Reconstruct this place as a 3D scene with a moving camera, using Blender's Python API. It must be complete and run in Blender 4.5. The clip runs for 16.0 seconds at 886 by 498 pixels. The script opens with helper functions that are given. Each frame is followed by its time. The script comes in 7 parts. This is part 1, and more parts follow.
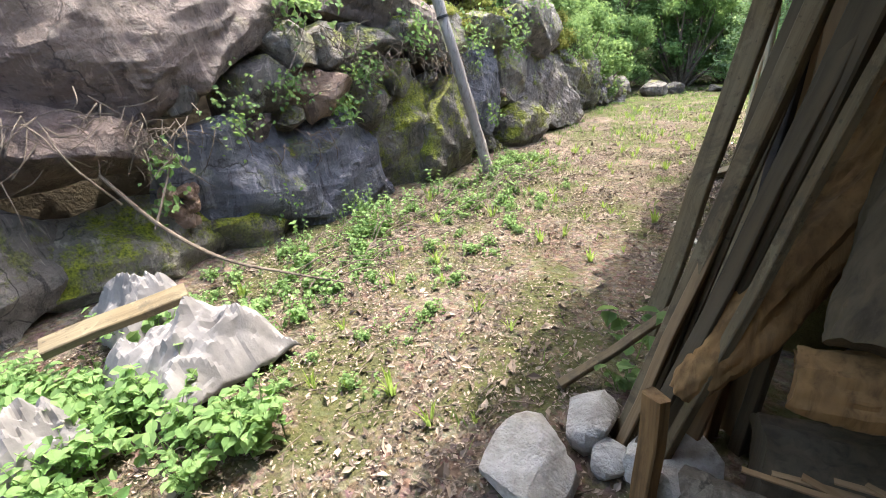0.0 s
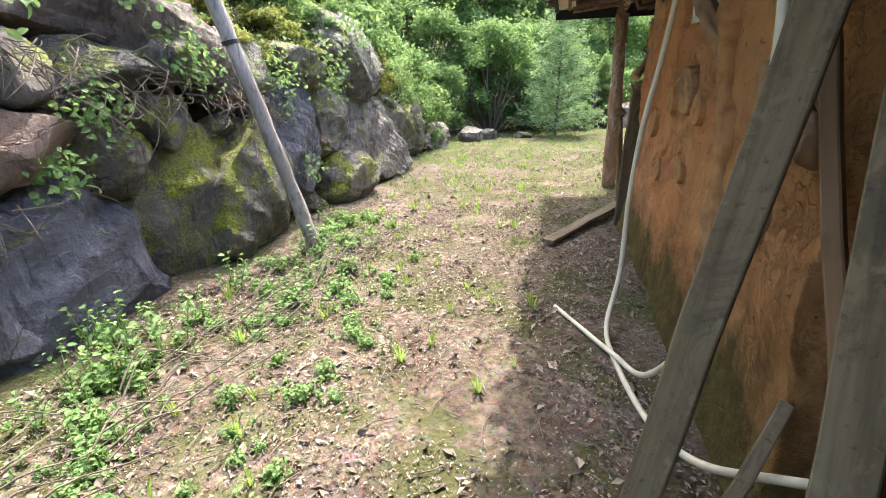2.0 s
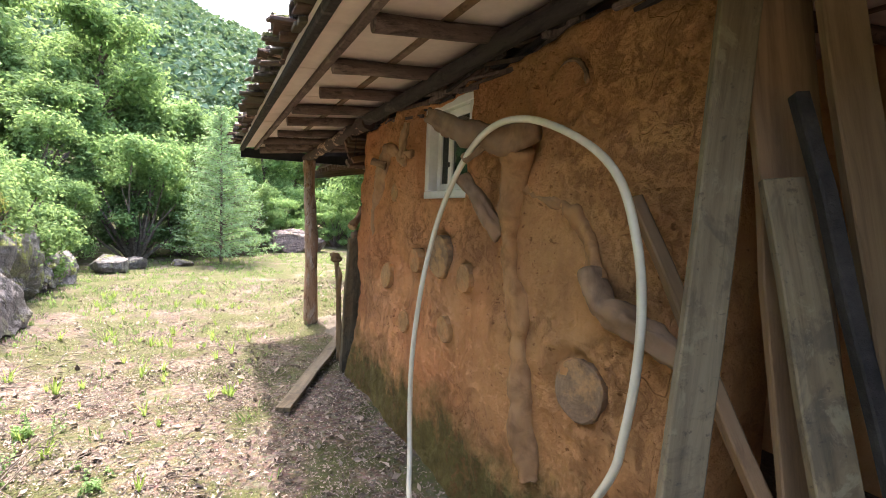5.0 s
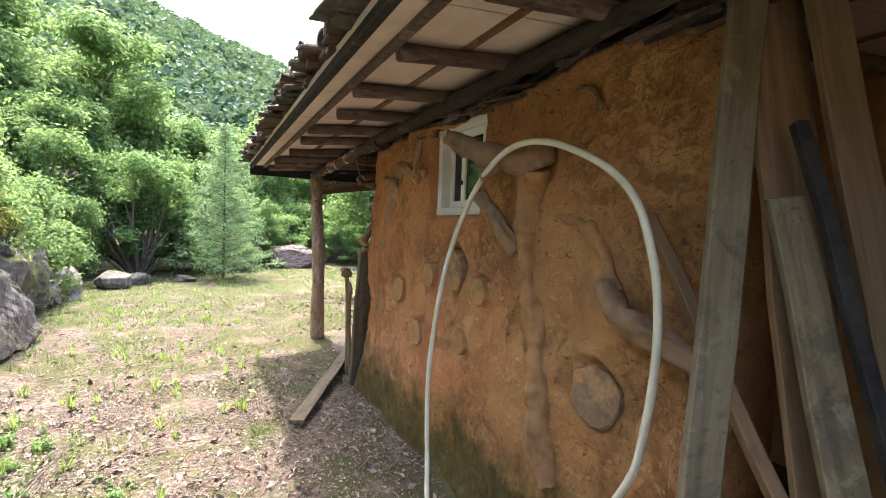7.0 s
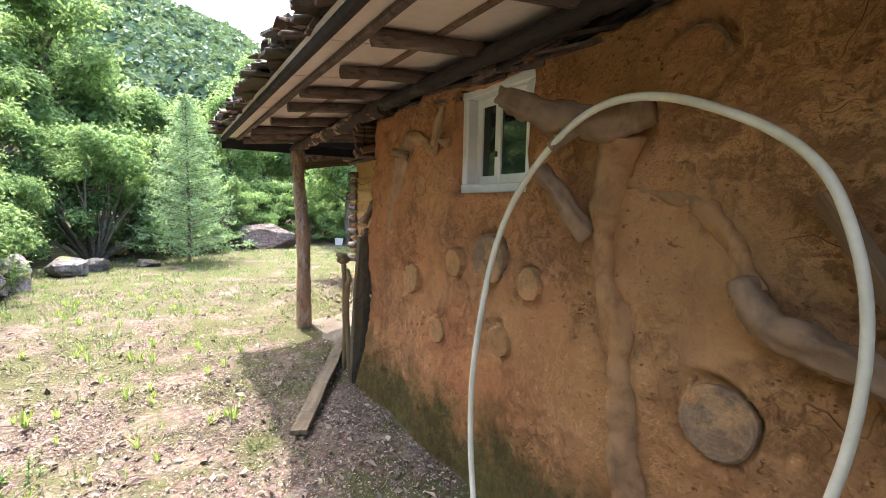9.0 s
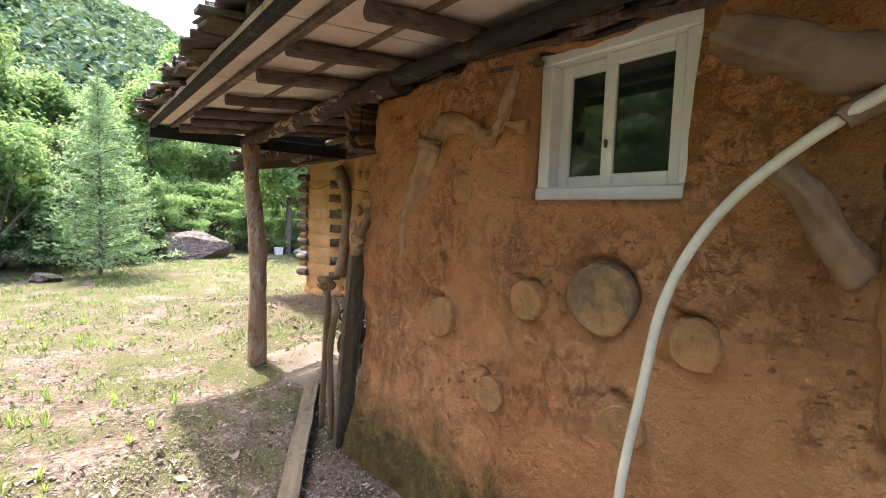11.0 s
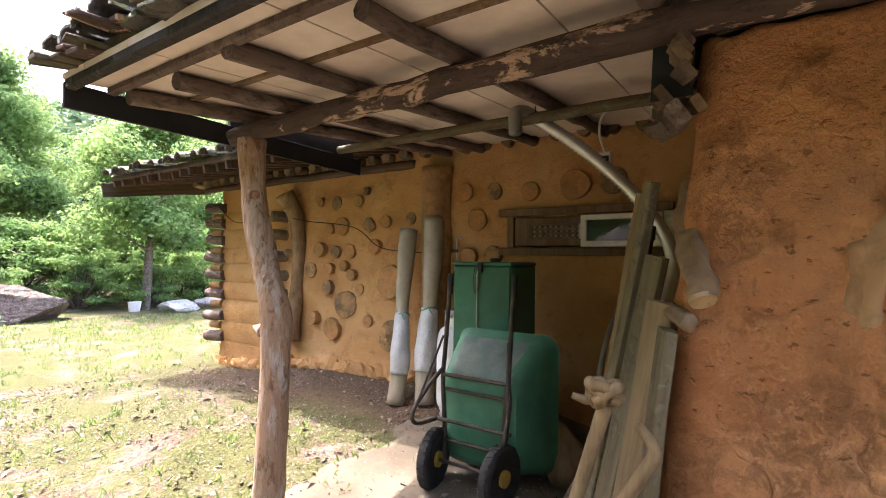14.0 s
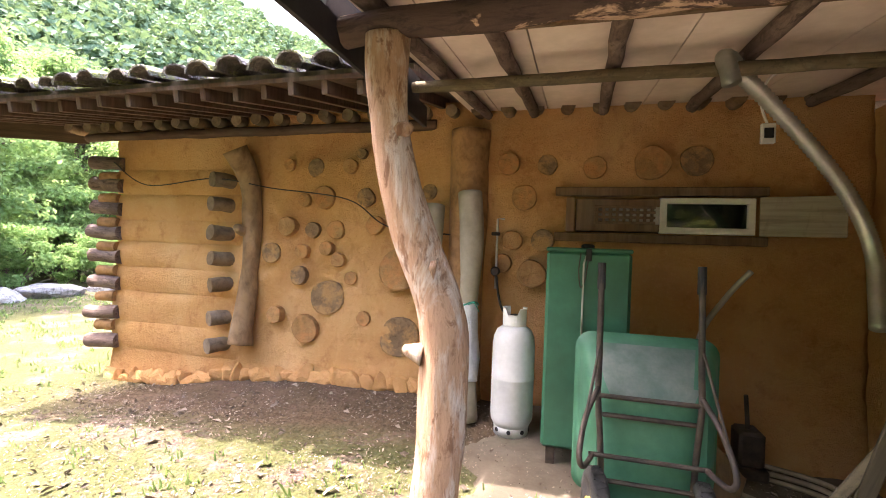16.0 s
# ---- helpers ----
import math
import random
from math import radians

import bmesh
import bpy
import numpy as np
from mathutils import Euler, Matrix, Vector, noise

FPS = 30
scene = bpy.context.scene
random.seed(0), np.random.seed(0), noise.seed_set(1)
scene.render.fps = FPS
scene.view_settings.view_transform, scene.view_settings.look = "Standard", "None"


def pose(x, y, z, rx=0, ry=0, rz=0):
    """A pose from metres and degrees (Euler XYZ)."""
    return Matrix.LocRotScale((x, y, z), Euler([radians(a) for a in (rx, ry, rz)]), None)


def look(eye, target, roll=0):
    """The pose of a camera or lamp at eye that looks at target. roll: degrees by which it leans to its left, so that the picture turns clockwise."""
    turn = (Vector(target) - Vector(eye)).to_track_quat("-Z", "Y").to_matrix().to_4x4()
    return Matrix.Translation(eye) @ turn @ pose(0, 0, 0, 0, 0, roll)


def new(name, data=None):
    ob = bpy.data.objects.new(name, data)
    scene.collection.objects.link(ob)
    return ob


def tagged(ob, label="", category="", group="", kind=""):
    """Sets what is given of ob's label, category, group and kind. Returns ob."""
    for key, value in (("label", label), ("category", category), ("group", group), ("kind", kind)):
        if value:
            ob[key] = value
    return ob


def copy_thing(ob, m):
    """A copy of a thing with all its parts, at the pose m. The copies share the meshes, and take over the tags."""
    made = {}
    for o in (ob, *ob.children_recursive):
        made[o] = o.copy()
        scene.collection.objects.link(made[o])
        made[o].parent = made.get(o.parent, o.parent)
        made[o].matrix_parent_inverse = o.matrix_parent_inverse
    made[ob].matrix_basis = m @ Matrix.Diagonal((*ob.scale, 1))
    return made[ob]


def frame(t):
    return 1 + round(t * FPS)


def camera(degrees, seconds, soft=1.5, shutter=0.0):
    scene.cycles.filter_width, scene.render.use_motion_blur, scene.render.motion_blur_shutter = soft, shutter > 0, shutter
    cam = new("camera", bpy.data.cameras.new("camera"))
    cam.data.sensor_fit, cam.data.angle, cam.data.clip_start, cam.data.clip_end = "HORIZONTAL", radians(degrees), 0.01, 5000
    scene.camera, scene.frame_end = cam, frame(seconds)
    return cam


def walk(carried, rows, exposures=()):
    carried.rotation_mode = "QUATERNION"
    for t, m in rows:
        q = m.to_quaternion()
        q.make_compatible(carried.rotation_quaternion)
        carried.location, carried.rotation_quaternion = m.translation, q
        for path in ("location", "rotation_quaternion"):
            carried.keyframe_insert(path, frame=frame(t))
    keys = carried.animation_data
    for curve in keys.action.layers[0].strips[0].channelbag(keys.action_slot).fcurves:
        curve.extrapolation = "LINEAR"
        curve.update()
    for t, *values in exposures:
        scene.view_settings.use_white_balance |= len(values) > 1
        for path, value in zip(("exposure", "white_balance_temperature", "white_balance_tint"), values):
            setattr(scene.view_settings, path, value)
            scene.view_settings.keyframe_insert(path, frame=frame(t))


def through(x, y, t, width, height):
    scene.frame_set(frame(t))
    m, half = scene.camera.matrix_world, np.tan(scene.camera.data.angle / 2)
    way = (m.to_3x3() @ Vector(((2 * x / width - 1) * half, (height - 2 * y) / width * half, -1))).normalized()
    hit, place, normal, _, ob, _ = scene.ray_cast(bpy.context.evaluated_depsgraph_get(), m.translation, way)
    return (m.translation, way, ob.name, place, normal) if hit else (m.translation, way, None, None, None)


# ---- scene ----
cam = camera(87.7, 16.0, soft=1.0)
METRES, EYE, TILT, LEAN, TURN = 8.7, 1.5, 0.0, 0.0, 37.2
ROWS = [
    (0.0, 0.0, 0.0, 0.0, -1.5, -22.54, 3.61),
    (0.5, -0.0063, 0.0162, 0.0025, -8.43, -21.34, 2.94),
    (1.0, 0.0003, 0.0545, -0.0081, -13.88, -19.87, 2.65),
    (1.5, 0.0201, 0.1174, 0.0, -18.92, -19.69, 2.1),
    (2.0, 0.0169, 0.1433, 0.0011, -23.0, -18.83, 0.98),
    (2.5, 0.0001, 0.1759, 0.0081, -29.14, -16.56, 0.07),
    (3.0, 0.0036, 0.2039, 0.0105, -38.92, -14.73, -0.42),
    (3.5, 0.0125, 0.2233, 0.0171, -49.46, -12.84, -0.44),
    (4.0, 0.0043, 0.231, 0.023, -57.1, -10.37, -0.97),
    (4.5, -0.0021, 0.2325, 0.0268, -61.6, -7.08, -1.59),
    (5.0, -0.0053, 0.2333, 0.0289, -64.22, -4.15, -2.13),
    (7.5, -0.0237, 0.2391, 0.0281, -64.52, -2.16, -2.08),
    (8.0, -0.0182, 0.2462, 0.0262, -64.88, -3.19, -2.24),
    (8.5, 0.0018, 0.2698, 0.0287, -66.08, -3.46, -2.2),
    (9.0, 0.0108, 0.3, 0.0315, -68.36, -5.19, -1.18),
    (11.5, 0.1136, 0.4317, 0.0319, -77.14, -3.38, -2.22),
    (12.0, 0.1347, 0.4703, 0.0298, -78.06, -2.31, -1.71),
    (12.5, 0.1614, 0.5115, 0.0312, -81.75, -0.38, -1.45),
    (13.0, 0.1941, 0.5524, 0.0339, -86.02, 0.93, -1.21),
    (13.5, 0.2175, 0.6011, 0.0328, -90.55, 1.42, -0.49),
    (14.0, 0.247, 0.6512, 0.0261, -94.15, 1.35, -0.72),
    (14.5, 0.2732, 0.6969, 0.0254, -98.78, 0.33, -0.85),
    (15.0, 0.3042, 0.7372, 0.0264, -103.72, -0.6, -1.47),
    (15.5, 0.3471, 0.7765, 0.0202, -106.99, -0.74, -2.26),
    (16.0, 0.3891, 0.8128, 0.0207, -111.62, -0.1, -2.14),
]
walk(cam, [(t, pose(0, 0, EYE, TILT, LEAN, TURN) @ pose(METRES * x, METRES * y, METRES * z, 90 + pitch, roll, yaw)) for t, x, y, z, yaw, pitch, roll in ROWS],
     exposures=[(0.0, 2.64, 6550, 11), (2.0, 2.74, 6500, 13), (3.5, 2.88, 6500, 15), (5.0, 3.06, 6450, 18), (8.0, 2.98, 6300, 16), (9.0, 3.04, 6250, 18), (12.0, 3.08, 6450, 20), (14.0, 3.42, 6500, 22), (15.5, 3.88, 6600, 24), (16.0, 3.84, 6700, 25)])

# world, sun
world = bpy.data.worlds.new("sky")
scene.world = world
world.use_nodes = True
wn = world.node_tree.nodes
sky = wn.new("ShaderNodeTexSky")
sky.sky_type = "NISHITA"
sky.sun_disc = False
SUN_TO = Vector((-0.12, 1.13, 2.43)).normalized()
sky.sun_elevation = math.asin(SUN_TO.z)
sky.sun_rotation = math.atan2(SUN_TO.x, SUN_TO.y)
sky.air_density, sky.dust_density = 1.3, 5.0
wn["Background"].inputs["Strength"].default_value = 0.15
world.node_tree.links.new(sky.outputs[0], wn["Background"].inputs["Color"])
sun_lamp = bpy.data.lights.new("sun", "SUN")
sun_lamp.energy, sun_lamp.angle, sun_lamp.color = 1.85, radians(0.6), (1.0, 0.95, 0.86)
sun_ob = new("sun", sun_lamp)
sun_ob.matrix_world = look(SUN_TO * 30, (0, 0, 0))

# ---- materials ----
class Nodes:
    """Small shorthand for building a node material."""
    def __init__(self, name):
        self.mat = bpy.data.materials.new(name)
        self.mat.use_nodes = True
        self.t = self.mat.node_tree
        self.b = self.t.nodes["Principled BSDF"]
        self.tc = self.t.nodes.new("ShaderNodeTexCoord")
        self.co = self.tc.outputs["Object"]

    def put(self, socket, value):
        if hasattr(value, "links"):
            self.t.links.new(value, socket)
        else:
            socket.default_value = value

    def stretch(self, scale, vary=False):
        m = self.t.nodes.new("ShaderNodeMapping")
        self.put(m.inputs["Vector"], self.co)
        m.inputs["Scale"].default_value = scale
        if vary:
            info = self.t.nodes.new("ShaderNodeObjectInfo")
            mul = self.t.nodes.new("ShaderNodeMath")
            mul.operation = "MULTIPLY"
            self.put(mul.inputs[0], info.outputs["Random"])
            mul.inputs[1].default_value = 37.0
            self.put(m.inputs["Location"], mul.outputs[0])
        return m.outputs[0]

    def noise(self, scale, detail=5, rough=0.6, vec=None, warp=0.0):
        n = self.t.nodes.new("ShaderNodeTexNoise")
        n.inputs["Scale"].default_value = scale
        n.inputs["Detail"].default_value = detail
        n.inputs["Roughness"].default_value = rough
        n.inputs["Distortion"].default_value = warp
        self.put(n.inputs["Vector"], vec or self.co)
        return n.outputs["Fac"]

    def cells(self, scale, feature="F1", vec=None, out="Distance"):
        n = self.t.nodes.new("ShaderNodeTexVoronoi")
        n.feature = feature
        n.inputs["Scale"].default_value = scale
        self.put(n.inputs["Vector"], vec or self.co)
        return n.outputs[out]

    def ramp(self, fac, stops):
        r = self.t.nodes.new("ShaderNodeValToRGB")
        self.put(r.inputs[0], fac)
        e = r.color_ramp.elements
        while len(e) < len(stops):
            e.new(0.5)
        for el, (p, c) in zip(e, stops):
            el.position = p
            el.color = (*c, 1) if len(c) == 3 else c
        return r.outputs[0]

    def mask(self, fac, lo, hi):
        m = self.t.nodes.new("ShaderNodeMapRange")
        self.put(m.inputs["Value"], fac)
        m.inputs["From Min"].default_value, m.inputs["From Max"].default_value = lo, hi
        return m.outputs[0]

    def math(self, op, a, b):
        m = self.t.nodes.new("ShaderNodeMath")
        m.operation = op
        self.put(m.inputs[0], a)
        self.put(m.inputs[1], b)
        return m.outputs[0]

    def mix(self, fac, a, b, kind="MIX"):
        m = self.t.nodes.new("ShaderNodeMix")
        m.data_type, m.blend_type = "RGBA", kind
        self.put(m.inputs[0], fac)
        for s, v in ((m.inputs[6], a), (m.inputs[7], b)):
            self.put(s, (*v, 1) if isinstance(v, tuple) and len(v) == 3 else v)
        return m.outputs[2]

    def axis(self, i):
        s = self.t.nodes.new("ShaderNodeSeparateXYZ")
        self.put(s.inputs[0], self.co)
        return s.outputs[i]

    def random(self):
        return self.t.nodes.new("ShaderNodeObjectInfo").outputs["Random"]

    def island(self):
        return self.t.nodes.new("ShaderNodeNewGeometry").outputs["Random Per Island"]

    def up(self):
        g = self.t.nodes.new("ShaderNodeNewGeometry")
        s = self.t.nodes.new("ShaderNodeSeparateXYZ")
        self.put(s.inputs[0], g.outputs["Normal"])
        return s.outputs[2]

    def done(self, colour, rough=0.85, bump=None, strength=0.4, dist=0.02, metal=0.0, spec=0.3):
        self.put(self.b.inputs["Base Color"], (*colour, 1) if isinstance(colour, tuple) else colour)
        self.put(self.b.inputs["Roughness"], rough)
        self.b.inputs["Metallic"].default_value = metal
        self.b.inputs["Specular IOR Level"].default_value = spec
        if bump is not None:
            n = self.t.nodes.new("ShaderNodeBump")
            n.inputs["Strength"].default_value = strength
            n.inputs["Distance"].default_value = dist
            self.put(n.inputs["Height"], bump)
            self.put(self.b.inputs["Normal"], n.outputs[0])
        return self.mat


def simple(name, dark, light, scale=8.0, rough=0.8, strength=0.3, dist=0.01, metal=0.0, spec=0.3, fine=6.0):
    n = Nodes(name)
    v = n.stretch((1, 1, 1), True)
    big, small = n.noise(scale, vec=v), n.noise(scale * fine, vec=v)
    c = n.mix(n.mask(big, 0.35, 0.65), dark, light)
    c = n.mix(n.mask(small, 0.3, 0.75), c, tuple(x * 0.6 for x in dark))
    c = n.mix(0.75, c, n.mix(n.mask(big, 0.35, 0.65), dark, light))
    return n.done(c, rough, small, strength, dist, metal, spec)


def wood(name, dark, light, weather=0.0, grain=(1, 1, 0.06), rough=0.8, scale=26.0, grey=(0.30, 0.28, 0.25)):
    """Wood with its grain along the object's z axis (or as grain says)."""
    n = Nodes(name)
    v = n.stretch(grain, True)
    fibre = n.noise(scale, 8, 0.65, v, 0.4)
    band = n.noise(scale * 0.28, 3, 0.5, v, 1.2)
    blot = n.noise(3.0, 4, 0.6, n.stretch((1, 1, 0.5), True))
    c = n.mix(n.mask(band, 0.2, 0.8), dark, light)
    c = n.mix(n.math("MULTIPLY", n.mask(fibre, 0.46, 0.74), 0.75), c, tuple(x * 0.45 for x in dark))
    c = n.mix(n.math("MULTIPLY", n.mask(n.noise(7, 6, 0.7, n.stretch((1, 1, 0.45), True), 0.5), 0.55, 0.68), 0.5), c, tuple(x * 0.5 for x in dark))
    if weather:
        c = n.mix(n.math("MULTIPLY", n.mask(blot, 0.4, 0.62), weather), c, n.mix(n.mask(fibre, 0.35, 0.65), grey, tuple(x * 0.5 for x in grey)))
    if weather > 0.5:
        # lichen, damp stains and pale scuffs on old boards
        c = n.mix(n.math("MULTIPLY", n.mask(n.noise(5.5, 6, 0.72, n.stretch((1, 1, 0.7), True), 0.8), 0.52, 0.62), 0.6), c, (0.062, 0.054, 0.04))
        c = n.mix(n.math("MULTIPLY", n.mask(n.noise(8.0, 6, 0.75, n.stretch((1.3, 1.3, 1.0), True), 0.6), 0.56, 0.64), 0.55), c, (0.245, 0.215, 0.135))
        c = n.mix(n.math("MULTIPLY", n.mask(n.noise(34, 4, 0.7, n.stretch((1, 1, 1), True)), 0.6, 0.68), 0.6), c, (0.045, 0.038, 0.03))
    tint = n.mask(n.random(), -0.6, 1.2)
    c = n.mix(tint, n.mix(1.0, c, (0.62, 0.6, 0.58), "MULTIPLY"), c)
    return n.done(c, rough, n.math("ADD", fibre, n.math("MULTIPLY", band, 0.6)), 0.55, 0.006, spec=0.25)


def clay():
    n = Nodes("orange_cob_clay")
    big, mid = n.noise(0.9, 4, 0.55, warp=0.4), n.noise(4.0, 6, 0.65)
    fine, grit = n.noise(28, 6, 0.7), n.noise(120, 3, 0.6)
    c = n.ramp(big, [(0.30, (0.50, 0.195, 0.078)), (0.47, (0.63, 0.272, 0.115)), (0.60, (0.67, 0.325, 0.145)), (0.72, (0.58, 0.285, 0.14))])
    # two batches of clay: yellower at one end of the wall, redder at the other
    batch = n.mask(n.math("ADD", n.axis(1), n.math("MULTIPLY", n.math("SUBTRACT", n.noise(0.8, 4), 0.5), 3.0)), 4.6, 3.0)
    c = n.mix(n.math("MULTIPLY", batch, 0.75), c, n.mix(n.mask(n.noise(2.2, 5), 0.35, 0.65), (0.43, 0.225, 0.088), (0.56, 0.325, 0.135)))
    c = n.mix(n.math("MULTIPLY", n.mask(n.noise(1.4, 6, 0.7), 0.54, 0.72), 0.4), c, (0.30, 0.14, 0.065))
    c = n.mix(n.math("MULTIPLY", n.mask(mid, 0.52, 0.75), 0.6), c, (0.30, 0.118, 0.046))
    c = n.mix(n.math("MULTIPLY", n.mask(fine, 0.5, 0.8), 0.55), c, (0.62, 0.34, 0.15))
    c = n.mix(n.math("MULTIPLY", n.mask(n.noise(2.1, 5, 0.7, n.stretch((1, 1, 0.22))), 0.56, 0.74), 0.45), c, (0.22, 0.115, 0.06))
    # green growth on the damp foot of the wall
    z = n.axis(2)
    edge = n.math("ADD", z, n.math("MULTIPLY", n.math("SUBTRACT", n.noise(2.6, 6, 0.7), 0.5), 1.1))
    foot = n.mask(edge, 0.72, 0.36)
    moss = n.mix(n.mask(n.noise(9, 5, 0.7), 0.35, 0.65), (0.035, 0.045, 0.012), (0.10, 0.105, 0.03))
    c = n.mix(n.math("MULTIPLY", foot, 0.9), c, moss)
    pit = n.mask(n.cells(16), 0.0, 0.22)
    warp = n.t.nodes.new("ShaderNodeVectorMath")
    warp.operation = "ADD"
    n.put(warp.inputs[0], n.co)
    wob = n.t.nodes.new("ShaderNodeTexNoise")
    wob.inputs["Scale"].default_value = 5.0
    n.put(wob.inputs["Vector"], n.co)
    sc = n.t.nodes.new("ShaderNodeVectorMath")
    sc.operation = "SCALE"
    sc.inputs["Scale"].default_value = 0.35
    n.put(sc.inputs[0], wob.outputs["Color"])
    n.put(warp.inputs[1], sc.outputs[0])
    crack = n.math("MULTIPLY", n.mask(n.cells(2.3, "DISTANCE_TO_EDGE", warp.outputs[0]), 0.011, 0.0), n.mask(n.noise(1.7, 3), 0.55, 0.63))
    c = n.mix(n.math("MULTIPLY", crack, 0.35), c, (0.10, 0.04, 0.018))
    chips = n.math("MULTIPLY", n.mask(n.noise(24, 4, 0.6, n.stretch((1, 1, 1.7))), 0.62, 0.68), n.mask(n.noise(1.3, 3), 0.44, 0.54))
    c = n.mix(n.math("MULTIPLY", chips, 0.6), c, (0.13, 0.05, 0.02))
    crumb = n.math("MULTIPLY", n.mask(n.noise(15, 8, 0.8, warp=0.5), 0.50, 0.57), n.mask(n.noise(1.7, 5, 0.65), 0.47, 0.56))
    c = n.mix(n.math("MULTIPLY", crumb, 0.42), c, (0.24, 0.105, 0.045))
    pit = n.math("SUBTRACT", pit, n.math("MULTIPLY", n.math("ADD", n.math("ADD", crack, chips), n.math("MULTIPLY", crumb, 0.6)), 7.0))
    h = n.math("ADD", n.math("ADD", n.math("MULTIPLY", mid, 2.2), n.math("MULTIPLY", fine, 1.0)), n.math("ADD", n.math("MULTIPLY", grit, 0.18), n.math("MULTIPLY", pit, 0.1)))
    return n.done(c, 0.93, h, 0.9, 0.045, spec=0.15)


def clay_yellow():
    n = Nodes("ochre_cob_clay")
    big, mid = n.noise(1.3, 4, 0.55, warp=0.4), n.noise(5.0, 6, 0.65)
    fine, grit = n.noise(30, 6, 0.7), n.noise(120, 3, 0.6)
    c = n.ramp(big, [(0.30, (0.43, 0.215, 0.085)), (0.5, (0.53, 0.29, 0.12)), (0.68, (0.57, 0.345, 0.165))])
    c = n.mix(n.mask(mid, 0.54, 0.76), c, (0.34, 0.15, 0.055))
    c = n.mix(n.math("MULTIPLY", n.mask(fine, 0.5, 0.8), 0.5), c, (0.62, 0.40, 0.19))
    h = n.math("ADD", n.math("ADD", n.math("MULTIPLY", mid, 1.4), n.math("MULTIPLY", fine, 0.7)), n.math("MULTIPLY", grit, 0.2))
    return n.done(c, 0.93, h, 0.7, 0.03, spec=0.15)


def rock(name, dark, mid_c, light, moss=0.3, crack=1.0):
    n = Nodes(name)
    v = n.stretch((1, 1, 1), True)
    wob = n.t.nodes.new("ShaderNodeTexNoise")
    wob.inputs["Scale"].default_value = 2.2
    wob.inputs["Detail"].default_value = 5
    n.put(wob.inputs["Vector"], v)
    bent = n.t.nodes.new("ShaderNodeVectorMath")
    bent.operation = "MULTIPLY_ADD"
    n.put(bent.inputs[0], wob.outputs["Color"])
    bent.inputs[1].default_value = (0.55, 0.55, 0.55)
    n.put(bent.inputs[2], v)
    big, mid, fine = n.noise(1.7, 6, 0.65, v, 0.8), n.noise(7, 8, 0.72, v, 0.3), n.noise(48, 5, 0.7, v)
    c = n.ramp(big, [(0.28, dark), (0.47, mid_c), (0.56, mid_c), (0.70, light)])
    c = n.mix(n.math("MULTIPLY", n.mask(mid, 0.54, 0.60), 0.55), c, tuple(x * 0.4 for x in dark))
    c = n.mix(n.math("MULTIPLY", n.mask(n.noise(3.4, 6, 0.7, v, 0.5), 0.56, 0.70), 0.6), c, tuple(min(0.6, x * 1.25) for x in light))
    streak = n.noise(8, 6, 0.75, n.stretch((1, 1, 0.13), True), 0.5)
    c = n.mix(n.math("MULTIPLY", n.mask(streak, 0.575, 0.635), 0.7), c, tuple(min(0.6, x * 1.45) for x in light))
    c = n.mix(n.math("MULTIPLY", n.mask(streak, 0.46, 0.40), 0.7), c, tuple(x * 0.4 for x in dark))
    seam = n.math("MULTIPLY", n.mask(n.cells(1.2, "DISTANCE_TO_EDGE", bent.outputs[0]), 0.010, 0.0), n.mask(n.noise(1.1, 2, 0.5, v), 0.42, 0.52))
    c = n.mix(n.math("MULTIPLY", seam, 0.8 * crack), c, tuple(x * 0.18 for x in dark))
    c = n.mix(n.math("MULTIPLY", n.mask(fine, 0.5, 0.8), 0.35), c, tuple(min(0.6, x * 1.2) for x in light))
    c = n.mix(n.mask(n.random(), 0, 1), n.mix(1.0, c, (0.72, 0.70, 0.74), "MULTIPLY"), c)
    crack *= 0.25
    m = n.math("MULTIPLY", n.mask(n.noise(3.2, 7, 0.75, v), 0.545 - 0.08 * moss, 0.60 - 0.04 * moss), n.mask(n.up(), 0.15 - 0.75 * moss, 0.75 - 0.5 * moss))
    c = n.mix(n.math("MULTIPLY", m, min(1.0, moss * 2)), c, n.mix(n.mask(fine, 0.35, 0.65), (0.06, 0.085, 0.01), (0.36, 0.40, 0.035)))
    h = n.math("ADD", n.math("MULTIPLY", mid, 1.6), n.math("ADD", n.math("MULTIPLY", fine, 0.35), n.math("MULTIPLY", n.cells(4, vec=n.stretch((1, 1.3, 2.6), True)), 0.8)))
    h = n.math("SUBTRACT", n.math("ADD", h, n.math("MULTIPLY", m, 0.5)), n.math("MULTIPLY", seam, 0.8 * crack))
    return n.done(c, n.mask(mid, 1.15, -0.05), h, 1.0, 0.08, spec=0.4)


